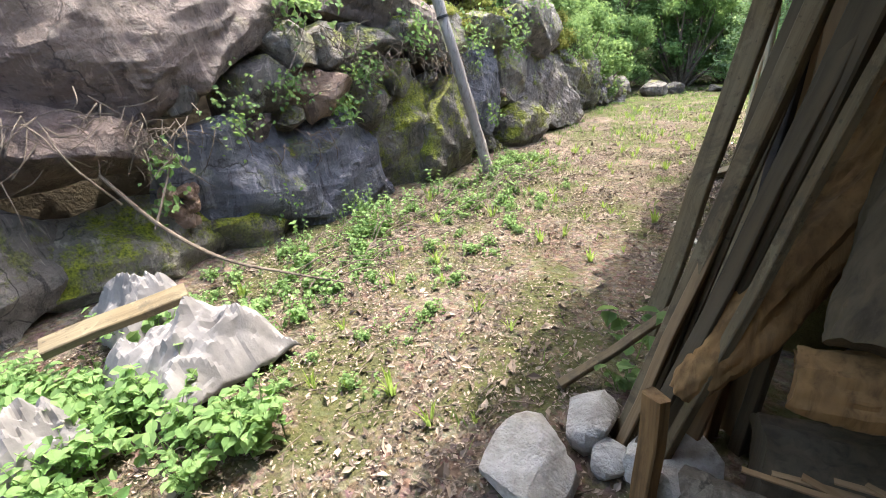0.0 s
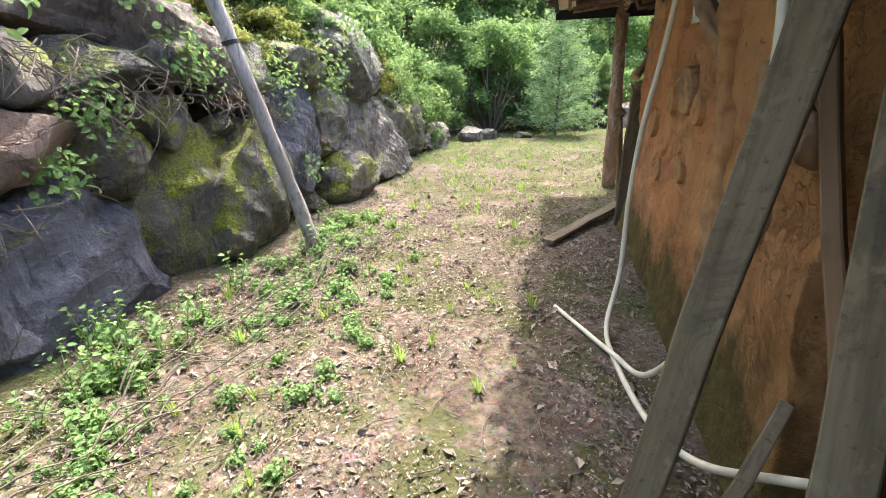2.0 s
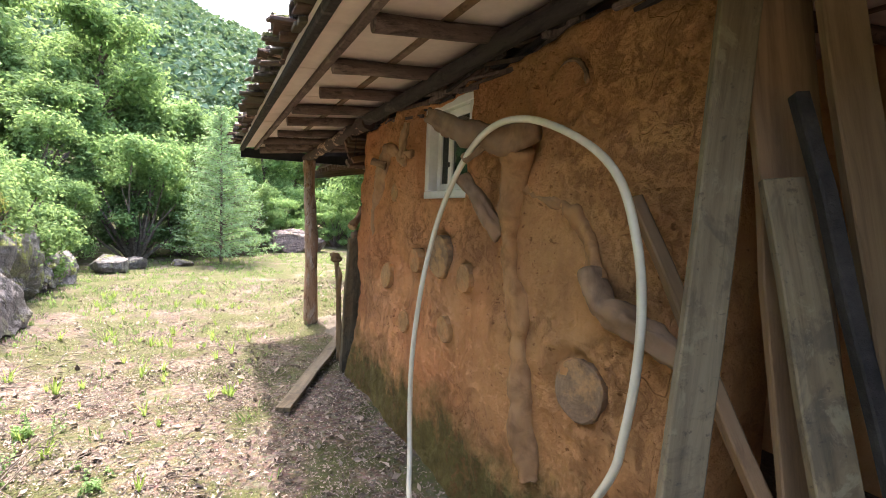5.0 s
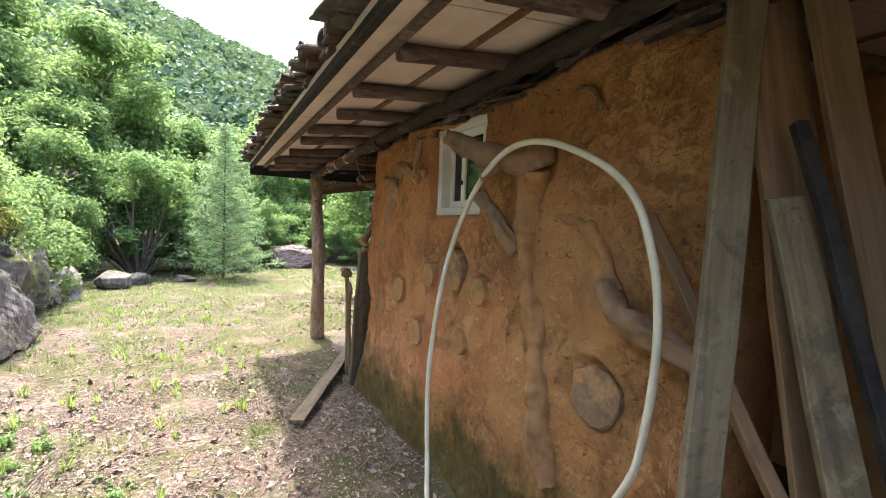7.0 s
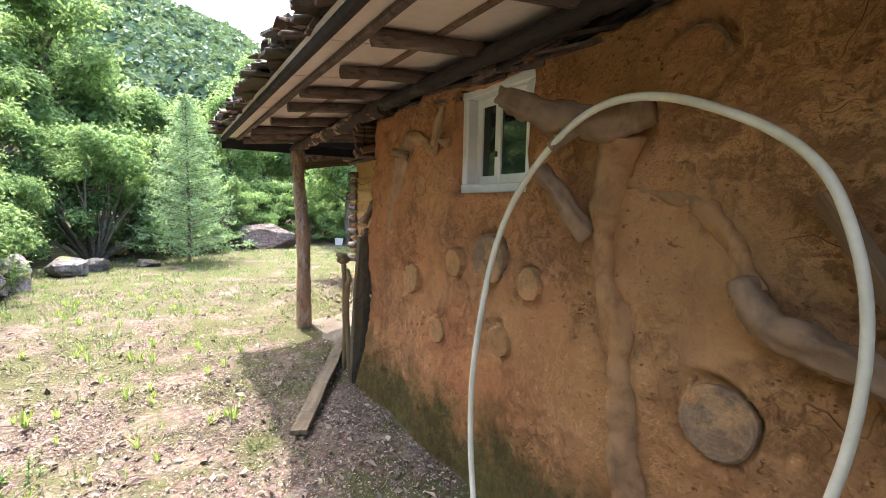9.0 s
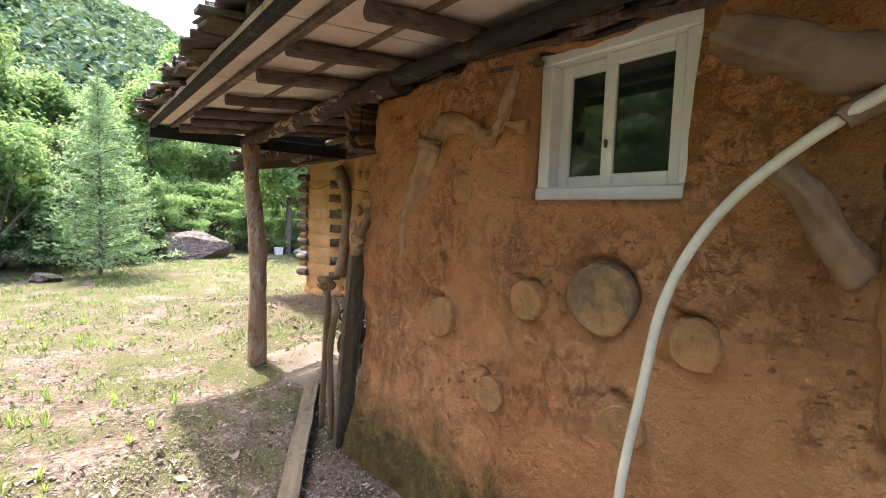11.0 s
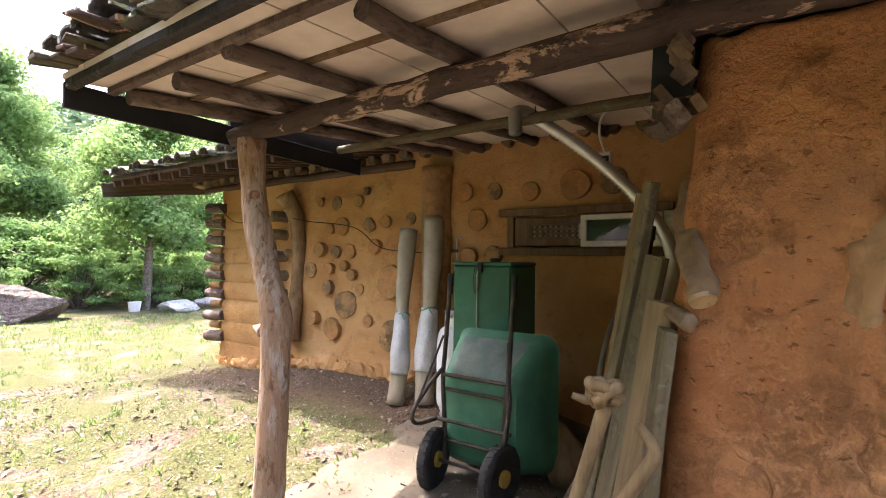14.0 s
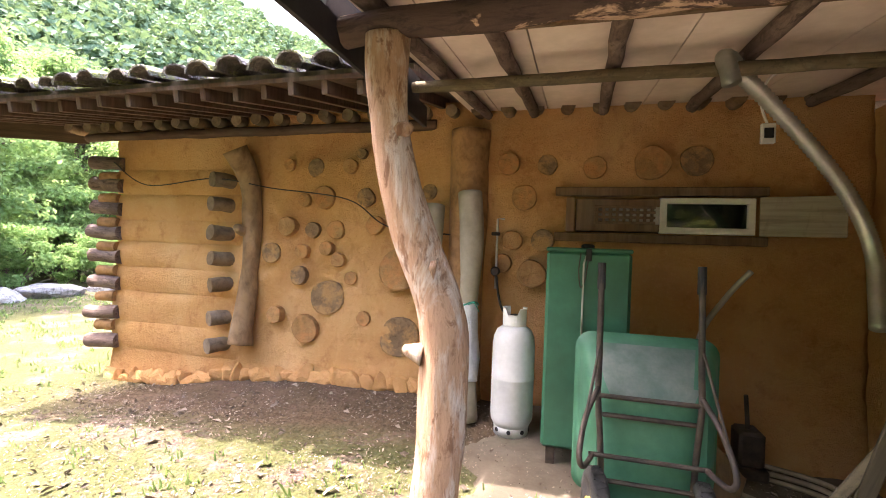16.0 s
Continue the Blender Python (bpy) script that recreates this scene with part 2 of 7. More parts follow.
def peeled(name, dark, base, pale, bare=(0.5, 0.6)):
    """Half-stripped bark: flakes, flecks and pale bare wood, drawn out along z."""
    n = Nodes(name)
    v = n.stretch((1, 1, 0.35), True)
    blot, flake, fibre = n.noise(5.5, 6, 0.7, v, 0.6), n.noise(22, 6, 0.7, v, 0.5), n.noise(60, 4, 0.6, n.stretch((1, 1, 0.15), True))
    c = n.mix(n.mask(blot, *bare), base, pale)
    c = n.mix(n.math("MULTIPLY", n.mask(flake, 0.53, 0.62), 0.8), c, dark)
    c = n.mix(n.math("MULTIPLY", n.mask(fibre, 0.5, 0.75), 0.45), c, tuple(x * 0.6 for x in dark))
    h = n.math("ADD", n.math("MULTIPLY", flake, 1.2), n.math("ADD", blot, n.math("MULTIPLY", fibre, 0.5)))
    return n.done(c, 0.85, h, 0.8, 0.012, spec=0.2)


def leaf(name, dark, light, through=0.5, shade_scale=0.0):
    n = Nodes(name)
    c = n.mix(n.island(), dark, light)
    # shaded gaps in the foliage, put into the leaf colour as darker clumps
    if shade_scale:
        c = n.mix(n.mask(n.noise(shade_scale, 4, 0.6), 0.40, 0.60), n.mix(1.0, c, (0.46, 0.56, 0.56), "MULTIPLY"), c)
    c = n.mix(n.math("MULTIPLY", n.random(), 0.35), c, tuple(x * 0.7 for x in light))
    n.done(c, 0.65, spec=0.12)
    tr = n.t.nodes.new("ShaderNodeBsdfTranslucent")
    add = n.t.nodes.new("ShaderNodeMixShader")
    add.inputs[0].default_value = through
    n.put(tr.inputs["Color"], n.mix(0.5, c, (0.32, 0.45, 0.14)))
    n.put(add.inputs[1], n.b.outputs[0])
    n.put(add.inputs[2], tr.outputs[0])
    n.put(n.t.nodes["Material Output"].inputs["Surface"], add.outputs[0])
    return n.mat


def soil():
    n = Nodes("leaf_litter_soil")
    big, mid, fine = n.noise(0.55, 5, 0.6), n.noise(3.2, 6, 0.65), n.noise(22, 6, 0.7)
    bits = n.cells(34, out="Color")
    straw = n.mix(n.mask(mid, 0.35, 0.68), (0.108, 0.085, 0.062), (0.215, 0.178, 0.138))
    straw = n.mix(n.mask(fine, 0.42, 0.70), straw, (0.045, 0.03, 0.022))
    straw = n.mix(0.16, straw, bits, "SOFT_LIGHT")
    y, x = n.axis(1), n.axis(0)
    green = n.mix(n.mask(fine, 0.35, 0.7), (0.038, 0.052, 0.014), (0.095, 0.10, 0.034))
    # the lawn grows thicker away from the trodden yard
    far = n.math("ADD", n.mask(y, 5.5, 11.0), n.mask(n.math("SUBTRACT", n.math("MULTIPLY", x, 0.7), n.math("SUBTRACT", 9.5, y)), -0.6, 1.2))
    far = n.mask(far, 0.0, 1.0)
    gm = n.mask(n.math("ADD", n.noise(1.5, 6, 0.7), n.math("MULTIPLY", far, 0.07)), 0.48, 0.57)
    c = n.mix(n.math("MULTIPLY", gm, 0.8), straw, green)
    dirt = n.mask(n.math("ADD", x, n.math("MULTIPLY", n.math("SUBTRACT", big, 0.5), 1.2)), 1.25, 1.75)
    dirt = n.math("MULTIPLY", dirt, n.mask(y, 12.6, 11.8))
    c = n.mix(n.math("MULTIPLY", dirt, 0.8), c, n.mix(n.mask(fine, 0.35, 0.7), (0.075, 0.047, 0.031), (0.15, 0.10, 0.07)))
    h = n.math("ADD", n.math("MULTIPLY", mid, 1.0), n.math("ADD", fine, n.math("MULTIPLY", n.cells(30), 0.5)))
    return n.done(c, 0.95, h, 0.8, 0.035, spec=0.1)


CLAY, CLAY_Y = clay(), clay_yellow()
SOIL = soil()
ROCK_GREY = rock("grey_boulder_stone", (0.10, 0.092, 0.085), (0.21, 0.19, 0.17), (0.34, 0.30, 0.26), 0.4)
ROCK_BROWN = rock("brown_boulder_stone", (0.125, 0.092, 0.082), (0.215, 0.162, 0.138), (0.33, 0.26, 0.215), 0.1)
ROCK_BLUE = rock("blue_grey_boulder_stone", (0.075, 0.085, 0.115), (0.14, 0.15, 0.185), (0.22, 0.23, 0.26), 0.2)
ROCK_MOSS = rock("mossy_boulder_stone", (0.10, 0.095, 0.08), (0.20, 0.185, 0.155), (0.31, 0.285, 0.24), 1.0)
ROCK_RED = rock("rusty_boulder_stone", (0.20, 0.13, 0.10), (0.30, 0.20, 0.15), (0.40, 0.28, 0.215), 0.05)
ROCK_PALE = rock("pale_granite", (0.42, 0.40, 0.37), (0.52, 0.50, 0.47), (0.62, 0.60, 0.57), 0.0, 0.0)
QUARTZ = simple("white_quartz_stone", (0.30, 0.28, 0.24), (0.50, 0.49, 0.46), 9, 0.8, 0.8, 0.03)
BARK = peeled("bare_peeled_trunk", (0.15, 0.075, 0.04), (0.34, 0.21, 0.135), (0.44, 0.36, 0.30))
PEEL = peeled("peeling_dark_beam", (0.04, 0.026, 0.024), (0.078, 0.05, 0.042), (0.46, 0.31, 0.23), (0.555, 0.585))
RAFTER = peeled("bark_rafter", (0.055, 0.038, 0.034), (0.135, 0.094, 0.08), (0.22, 0.16, 0.135))
SOOTY = peeled("sooty_dark_beam", (0.018, 0.016, 0.017), (0.045, 0.036, 0.034), (0.10, 0.08, 0.07), (0.56, 0.62))
WOOD_GREY = wood("weathered_grey_plank", (0.125, 0.096, 0.054), (0.225, 0.176, 0.102), 0.65, grey=(0.225, 0.192, 0.128))
WOOD_BROWN = wood("brown_plank", (0.15, 0.085, 0.045), (0.29, 0.175, 0.10), 0.25)
WOOD_DARK = wood("dark_rafter_wood", (0.055, 0.045, 0.028), (0.13, 0.10, 0.06), 0.3, grey=(0.15, 0.135, 0.10))
WOOD_RED = wood("reddish_board", (0.165, 0.10, 0.052), (0.29, 0.18, 0.095), 0.35, grey=(0.16, 0.13, 0.085))
WOOD_EAVE = wood("dark_red_eave_wood", (0.07, 0.04, 0.028), (0.15, 0.085, 0.058), 0.2)
POLE_GREY = peeled("bleached_grey_pole", (0.12, 0.105, 0.095), (0.25, 0.23, 0.215), (0.33, 0.31, 0.295))
LOG_BARK = peeled("rough_dark_bark", (0.03, 0.026, 0.02), (0.085, 0.072, 0.055), (0.16, 0.14, 0.11), (0.52, 0.58))
WOOD_TORN = wood("torn_orange_brown_wood", (0.14, 0.08, 0.032), (0.38, 0.225, 0.09), 0.3, scale=34, grey=(0.15, 0.12, 0.085))
BURNT = simple("charred_wood", (0.014, 0.013, 0.013), (0.04, 0.036, 0.033), 14, 0.8, 0.5)
WOOD_RAW = wood("dull_sawn_softwood", (0.20, 0.13, 0.065), (0.33, 0.225, 0.12), 0.25, grey=(0.2, 0.17, 0.12))
WOOD_PALE = wood("pale_stick_wood", (0.34, 0.22, 0.11), (0.52, 0.36, 0.20), 0.1)
WOOD_DRIFT = wood("driftwood", (0.22, 0.125, 0.065), (0.36, 0.225, 0.12), 0.35, (1, 0.4, 0.4), scale=18, grey=(0.26, 0.22, 0.18))
DRIFT_CLAY = wood("clay_dusted_driftwood", (0.36, 0.19, 0.095), (0.50, 0.30, 0.155), 0.4, (1, 0.4, 0.4), scale=20, grey=(0.30, 0.24, 0.18))
LOG_END = wood("log_end_grain", (0.17, 0.115, 0.07), (0.30, 0.20, 0.115), 0.4, grain=(1, 1, 1), scale=14)
LOG_CLAY = wood("clay_smeared_log_end", (0.36, 0.18, 0.07), (0.50, 0.275, 0.115), 0.3, grain=(1, 1, 1), scale=12, grey=(0.22, 0.17, 0.12))


def growth_rings(name, dark, light, edge):
    """Sawn end grain: rings round the object's x axis, radial checks and a clay-stained rim."""
    n = Nodes(name)
    v = n.stretch((1, 1, 1), True)
    y, z = n.axis(1), n.axis(2)
    r = n.math("SQRT", n.math("ADD", n.math("MULTIPLY", y, y), n.math("MULTIPLY", z, z)), 0.0)
    wav = n.math("SINE", n.math("ADD", n.math("MULTIPLY", r, 420.0), n.math("MULTIPLY", n.noise(9, 4, 0.6, v), 16.0)), 0.0)
    blot, fine = n.noise(14, 6, 0.7, v), n.noise(70, 4, 0.7, v)
    c = n.mix(n.mask(blot, 0.35, 0.65), dark, light)
    c = n.mix(n.math("MULTIPLY", n.mask(wav, 0.1, 1.0), 0.13), c, tuple(x * 0.45 for x in dark))
    c = n.mix(n.math("MULTIPLY", n.mask(n.noise(7, 5, 0.7, v), 0.55, 0.7), 0.65), c, tuple(x * 0.3 for x in dark))
    c = n.mix(n.math("MULTIPLY", n.mask(n.noise(5, 5, 0.7, v), 0.48, 0.6), 0.75), c, edge)
    h = n.math("ADD", n.math("MULTIPLY", wav, 0.035), n.math("ADD", blot, n.math("MULTIPLY", fine, 0.5)))
    return n.done(c, 0.9, h, 0.7, 0.012, spec=0.15)


RING_WARM = growth_rings("clay_stained_end_grain", (0.28, 0.15, 0.066), (0.43, 0.25, 0.11), (0.50, 0.23, 0.09))
RING_DARK = growth_rings("grey_brown_end_grain", (0.14, 0.09, 0.055), (0.29, 0.19, 0.11), (0.46, 0.26, 0.11))
WHITE = simple("white_window_plastic", (0.70, 0.69, 0.66), (0.78, 0.77, 0.74), 5, 0.4, 0.05, spec=0.5)
IVORY = simple("ivory_pipe_plastic", (0.55, 0.51, 0.38), (0.66, 0.62, 0.48), 6, 0.45, 0.08, spec=0.45)
BLACK = simple("black_painted_board", (0.012, 0.012, 0.014), (0.025, 0.025, 0.028), 5, 0.6, 0.2)
RUBBER = simple("black_tyre_rubber", (0.02, 0.02, 0.021), (0.045, 0.043, 0.04), 12, 0.8, 0.3)
GREEN = simple("faded_green_plastic", (0.035, 0.14, 0.085), (0.065, 0.21, 0.13), 4, 0.5, 0.1, spec=0.45)
GREEN_DUSTY = simple("dusty_grey_green_plastic", (0.10, 0.155, 0.13), (0.19, 0.225, 0.205), 7, 0.7, 0.15)
GREEN_D = simple("green_painted_steel", (0.018, 0.10, 0.06), (0.03, 0.145, 0.09), 3, 0.4, 0.1, spec=0.5)
STEEL_D = simple("rusty_dark_steel", (0.045, 0.038, 0.034), (0.11, 0.085, 0.07), 9, 0.6, 0.2, 0.01, 0.5)
ALU = simple("silver_duct_foil", (0.50, 0.49, 0.46), (0.66, 0.65, 0.62), 7, 0.38, 0.2, 0.01, 0.75)
GAS_PAINT = simple("grey_white_cylinder_paint", (0.52, 0.53, 0.53), (0.62, 0.63, 0.63), 4, 0.45, 0.1, spec=0.45)
CLOTH = simple("pale_tarpaulin_cloth", (0.14, 0.135, 0.135), (0.23, 0.22, 0.215), 5, 0.85, 0.4, 0.01)
TILE = rock("mossy_roof_tile", (0.08, 0.07, 0.062), (0.17, 0.145, 0.125), (0.30, 0.26, 0.22), 0.9, 0.3)
BOARDS = simple("pale_pinkish_roof_sheet", (0.64, 0.51, 0.45), (0.77, 0.65, 0.59), 2.5, 0.85, 0.2, 0.006, fine=5.0)
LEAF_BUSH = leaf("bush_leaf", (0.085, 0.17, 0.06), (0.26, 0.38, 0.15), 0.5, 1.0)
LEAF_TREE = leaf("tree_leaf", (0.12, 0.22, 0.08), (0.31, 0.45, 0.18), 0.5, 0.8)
LEAF_FIR = leaf("conifer_leaf", (0.13, 0.24, 0.14), (0.27, 0.40, 0.24))
LEAF_WEED = leaf("weed_leaf", (0.10, 0.20, 0.065), (0.26, 0.40, 0.16))
LEAF_YELLOW = leaf("yellowing_leaf", (0.12, 0.14, 0.03), (0.34, 0.29, 0.08))
# distance haze is mixed into this leaf colour as a bluish tint
LEAF_FAR = leaf("haze_tinted_forest_leaf", (0.07, 0.14, 0.09), (0.17, 0.26, 0.155), 0.15, 0.10)
LEAF_DRY = leaf("dry_fallen_leaf", (0.04, 0.027, 0.02), (0.36, 0.295, 0.235), 0.0)
LEAF_GRASS = leaf("young_grass", (0.085, 0.145, 0.04), (0.17, 0.245, 0.09))
CONCRETE = simple("dusty_concrete", (0.085, 0.068, 0.048), (0.165, 0.14, 0.105), 2.2, 0.9, 0.3, 0.01, fine=14.0)
TWIG = simple("dry_twig", (0.075, 0.058, 0.044), (0.20, 0.165, 0.13), 14, 0.9)


def glass():
    n = Nodes("dark_window_glass")
    n.done((0.02, 0.035, 0.03), 0.04, spec=0.6)
    n.b.inputs["Transmission Weight"].default_value = 0.35
    return n.mat


GLASS = glass()

# ---- mesh helpers ----
def part(name, bm, material, parent=None, label="", smooth=False):
    """Links a bmesh as one mesh object, under a thing or a part if one is given."""
    me = bpy.data.meshes.new(name)
    bm.to_mesh(me)
    bm.free()
    me.materials.append(material)
    if smooth:
        me.shade_smooth()
    ob = new(name, me)
    if parent:
        ob.parent = parent
    if label:
        ob["label"] = label
    return ob


def empty(name, m=None):
    ob = new(name)
    ob.empty_display_size = 0.1
    if m is not None:
        ob.matrix_world = m
    return ob


def box(size, at=(0, 0, 0), bevel=0.004, bm=None, rot=None):
    bm = bm or bmesh.new()
    m = Matrix.Translation(at) @ (rot or Matrix()) @ Matrix.Diagonal((*size, 1))
    r = bmesh.ops.create_cube(bm, size=1.0, matrix=m)
    if bevel:
        edges = list({e for v in r["verts"] for e in v.link_edges})
        bmesh.ops.bevel(bm, geom=edges, offset=bevel, segments=1, affect="EDGES")
    return bm


def tube(pts, radii, seg=10, bm=None, rough=0.0, caps=True, seed=0.0):
    """A bent round limb through the points, with its own radius at each."""
    bm = bm or bmesh.new()
    pts = [Vector(p) for p in pts]
    if not hasattr(radii, "__len__"):
        radii = [radii] * len(pts)
    rings, side = [], None
    for i, p in enumerate(pts):
        way = (pts[min(i + 1, len(pts) - 1)] - pts[max(i - 1, 0)]).normalized()
        if side is None:
            side = way.orthogonal().normalized()
        side = (side - way * side.dot(way)).normalized()
        up = way.cross(side)
        ring = []
        for k in range(seg):
            a = 2 * math.pi * k / seg
            d = side * math.cos(a) + up * math.sin(a)
            r = radii[i]
            if rough:
                r *= 1 + rough * noise.noise(p * 4.0 + d * 1.2 + Vector((seed, seed, 0)))
            ring.append(bm.verts.new(p + d * r))
        rings.append(ring)
    for a, b in zip(rings, rings[1:]):
        for k in range(seg):
            bm.faces.new((a[k], a[(k + 1) % seg], b[(k + 1) % seg], b[k]))
    if caps:
        bm.faces.new(rings[0][::-1])
        bm.faces.new(rings[-1])
    return bm


def curve(pts, n=8):
    """Points on a smooth line through pts."""
    pts = [Vector(p) for p in pts]
    out = []
    for i in range(len(pts) - 1):
        p0, p1, p2, p3 = pts[max(i - 1, 0)], pts[i], pts[i + 1], pts[min(i + 2, len(pts) - 1)]
        for k in range(n):
            t = k / n
            out.append(0.5 * ((2 * p1) + (p2 - p0) * t + (2 * p0 - 5 * p1 + 4 * p2 - p3) * t * t + (3 * p1 - p0 - 3 * p2 + p3) * t ** 3))
    return out + [pts[-1]]


def radii_of(rs, count):
    return list(np.interp(np.linspace(0, 1, count), np.linspace(0, 1, len(rs)), rs))


def limb(pts, rs, seg=12, n=8, rough=0.12, bm=None, seed=0.0):
    line = curve(pts, n)
    return tube(line, radii_of(rs, len(line)), seg, bm, rough, True, seed)


def along(a, b, roll=0.0):
    """The pose at the middle of a-b with its z axis along it."""
    a, b = Vector(a), Vector(b)
    q = (b - a).to_track_quat("Z", "Y").to_matrix().to_4x4()
    return Matrix.Translation((a + b) / 2) @ q @ pose(0, 0, 0, 0, 0, roll)


def faced(a, b, face):
    """The pose at the middle of a-b with z along it and y turned towards face."""
    a, b, f = Vector(a), Vector(b), Vector(face)
    z = (b - a).normalized()
    y = (f - z * f.dot(z)).normalized()
    x = y.cross(z)
    return Matrix.Translation((a + b) / 2) @ Matrix((x, y, z)).transposed().to_4x4()


def plank(name, a, b, width, thick, material, face=(-1, 0, 0), parent=None, label="", warp=0.006, seed=0):
    """A sawn plank from a to b, a little uneven, with its length on local z."""
    length = (Vector(b) - Vector(a)).length
    bm = bmesh.new()
    rnd = random.Random(seed)
    n = max(3, int(length / 0.25))
    rings = []
    for i in range(n + 1):
        z = (i / n - 0.5) * length
        dx, dy = rnd.uniform(-warp, warp), rnd.uniform(-warp, warp)
        w, t, c = width / 2, thick / 2, min(width, thick) * 0.12
        rings.append([bm.verts.new((x + dx, y + dy, z + rnd.uniform(-0.004, 0.004))) for x, y in
                      ((-w + c, -t), (w - c, -t), (w, -t + c), (w, t - c), (w - c, t), (-w + c, t), (-w, t - c), (-w, -t + c))])
    for r0, r1 in zip(rings, rings[1:]):
        for k in range(8):
            bm.faces.new((r0[k], r0[(k + 1) % 8], r1[(k + 1) % 8], r1[k]))
    bm.faces.new(rings[0][::-1])
    bm.faces.new(rings[-1])
    ob = part(name, bm, material, parent, label)
    ob.matrix_world = faced(a, b, face)
    return ob


def smooth(k):
    k = min(1.0, max(0.0, k))
    return k * k * (3 - 2 * k)


def ground_z(x, y):
    """Height of the yard: flat, banked a little against the back wall and the stone wall."""
    z = 0.1
    z += 0.16 * smooth((x + 0.5) / 1.2) * smooth((12.4 - y) / 2.5) * smooth((y - 5.6) / 2.2)
    z += 0.10 * smooth((x - 1.7) / 0.7) * smooth((12.2 - y) / 2.5) * smooth((y - 6.0) / 1.5)
    z += 0.10 * smooth((-2.4 - x) / 1.2) * smooth((14 - y) / 4)
    z += 0.10 * max(0, y - 21 - 0.2 * x) if y < 60 else 0.10 * (60 - 21 - 0.2 * x)
    side = max(0, -3.9 - x)
    z += smooth(side / 1.0) * 1.7 * smooth((13.5 - y) / 5) + min(30, max(0, side - 1) * 0.45)
    z += 0.02 * noise.noise(Vector((x * 1.3, y * 1.3, 0))) + 0.012 * noise.noise(Vector((x * 4, y * 4, 3)))
    return z


def axis_steps(lo, hi, fine, grow, far):
    out = list(np.arange(lo, hi + 1e-6, fine))
    s, v = fine, hi
    while v < far:
        s *= grow
        v += s
        out.append(v)
    s, v = fine, lo
    while v > -far:
        s *= grow
        v -= s
        out.insert(0, v)
    return out


def make_ground():
    xs, ys = axis_steps(-4.6, 3.0, 0.09, 1.16, 900), axis_steps(-1.0, 16.0, 0.10, 1.16, 900)
    bm = bmesh.new()
    rows = [[bm.verts.new((x, y, ground_z(x, y))) for x in xs] for y in ys]
    for r0, r1 in zip(rows, rows[1:]):
        for k in range(len(xs) - 1):
            bm.faces.new((r0[k], r0[k + 1], r1[k + 1], r1[k]))
    tagged(part("ground", bm, SOIL, smooth=True), "bare yard strewn with dry leaf litter, moss and sprouting grass", "ground", kind="structure")


make_ground()


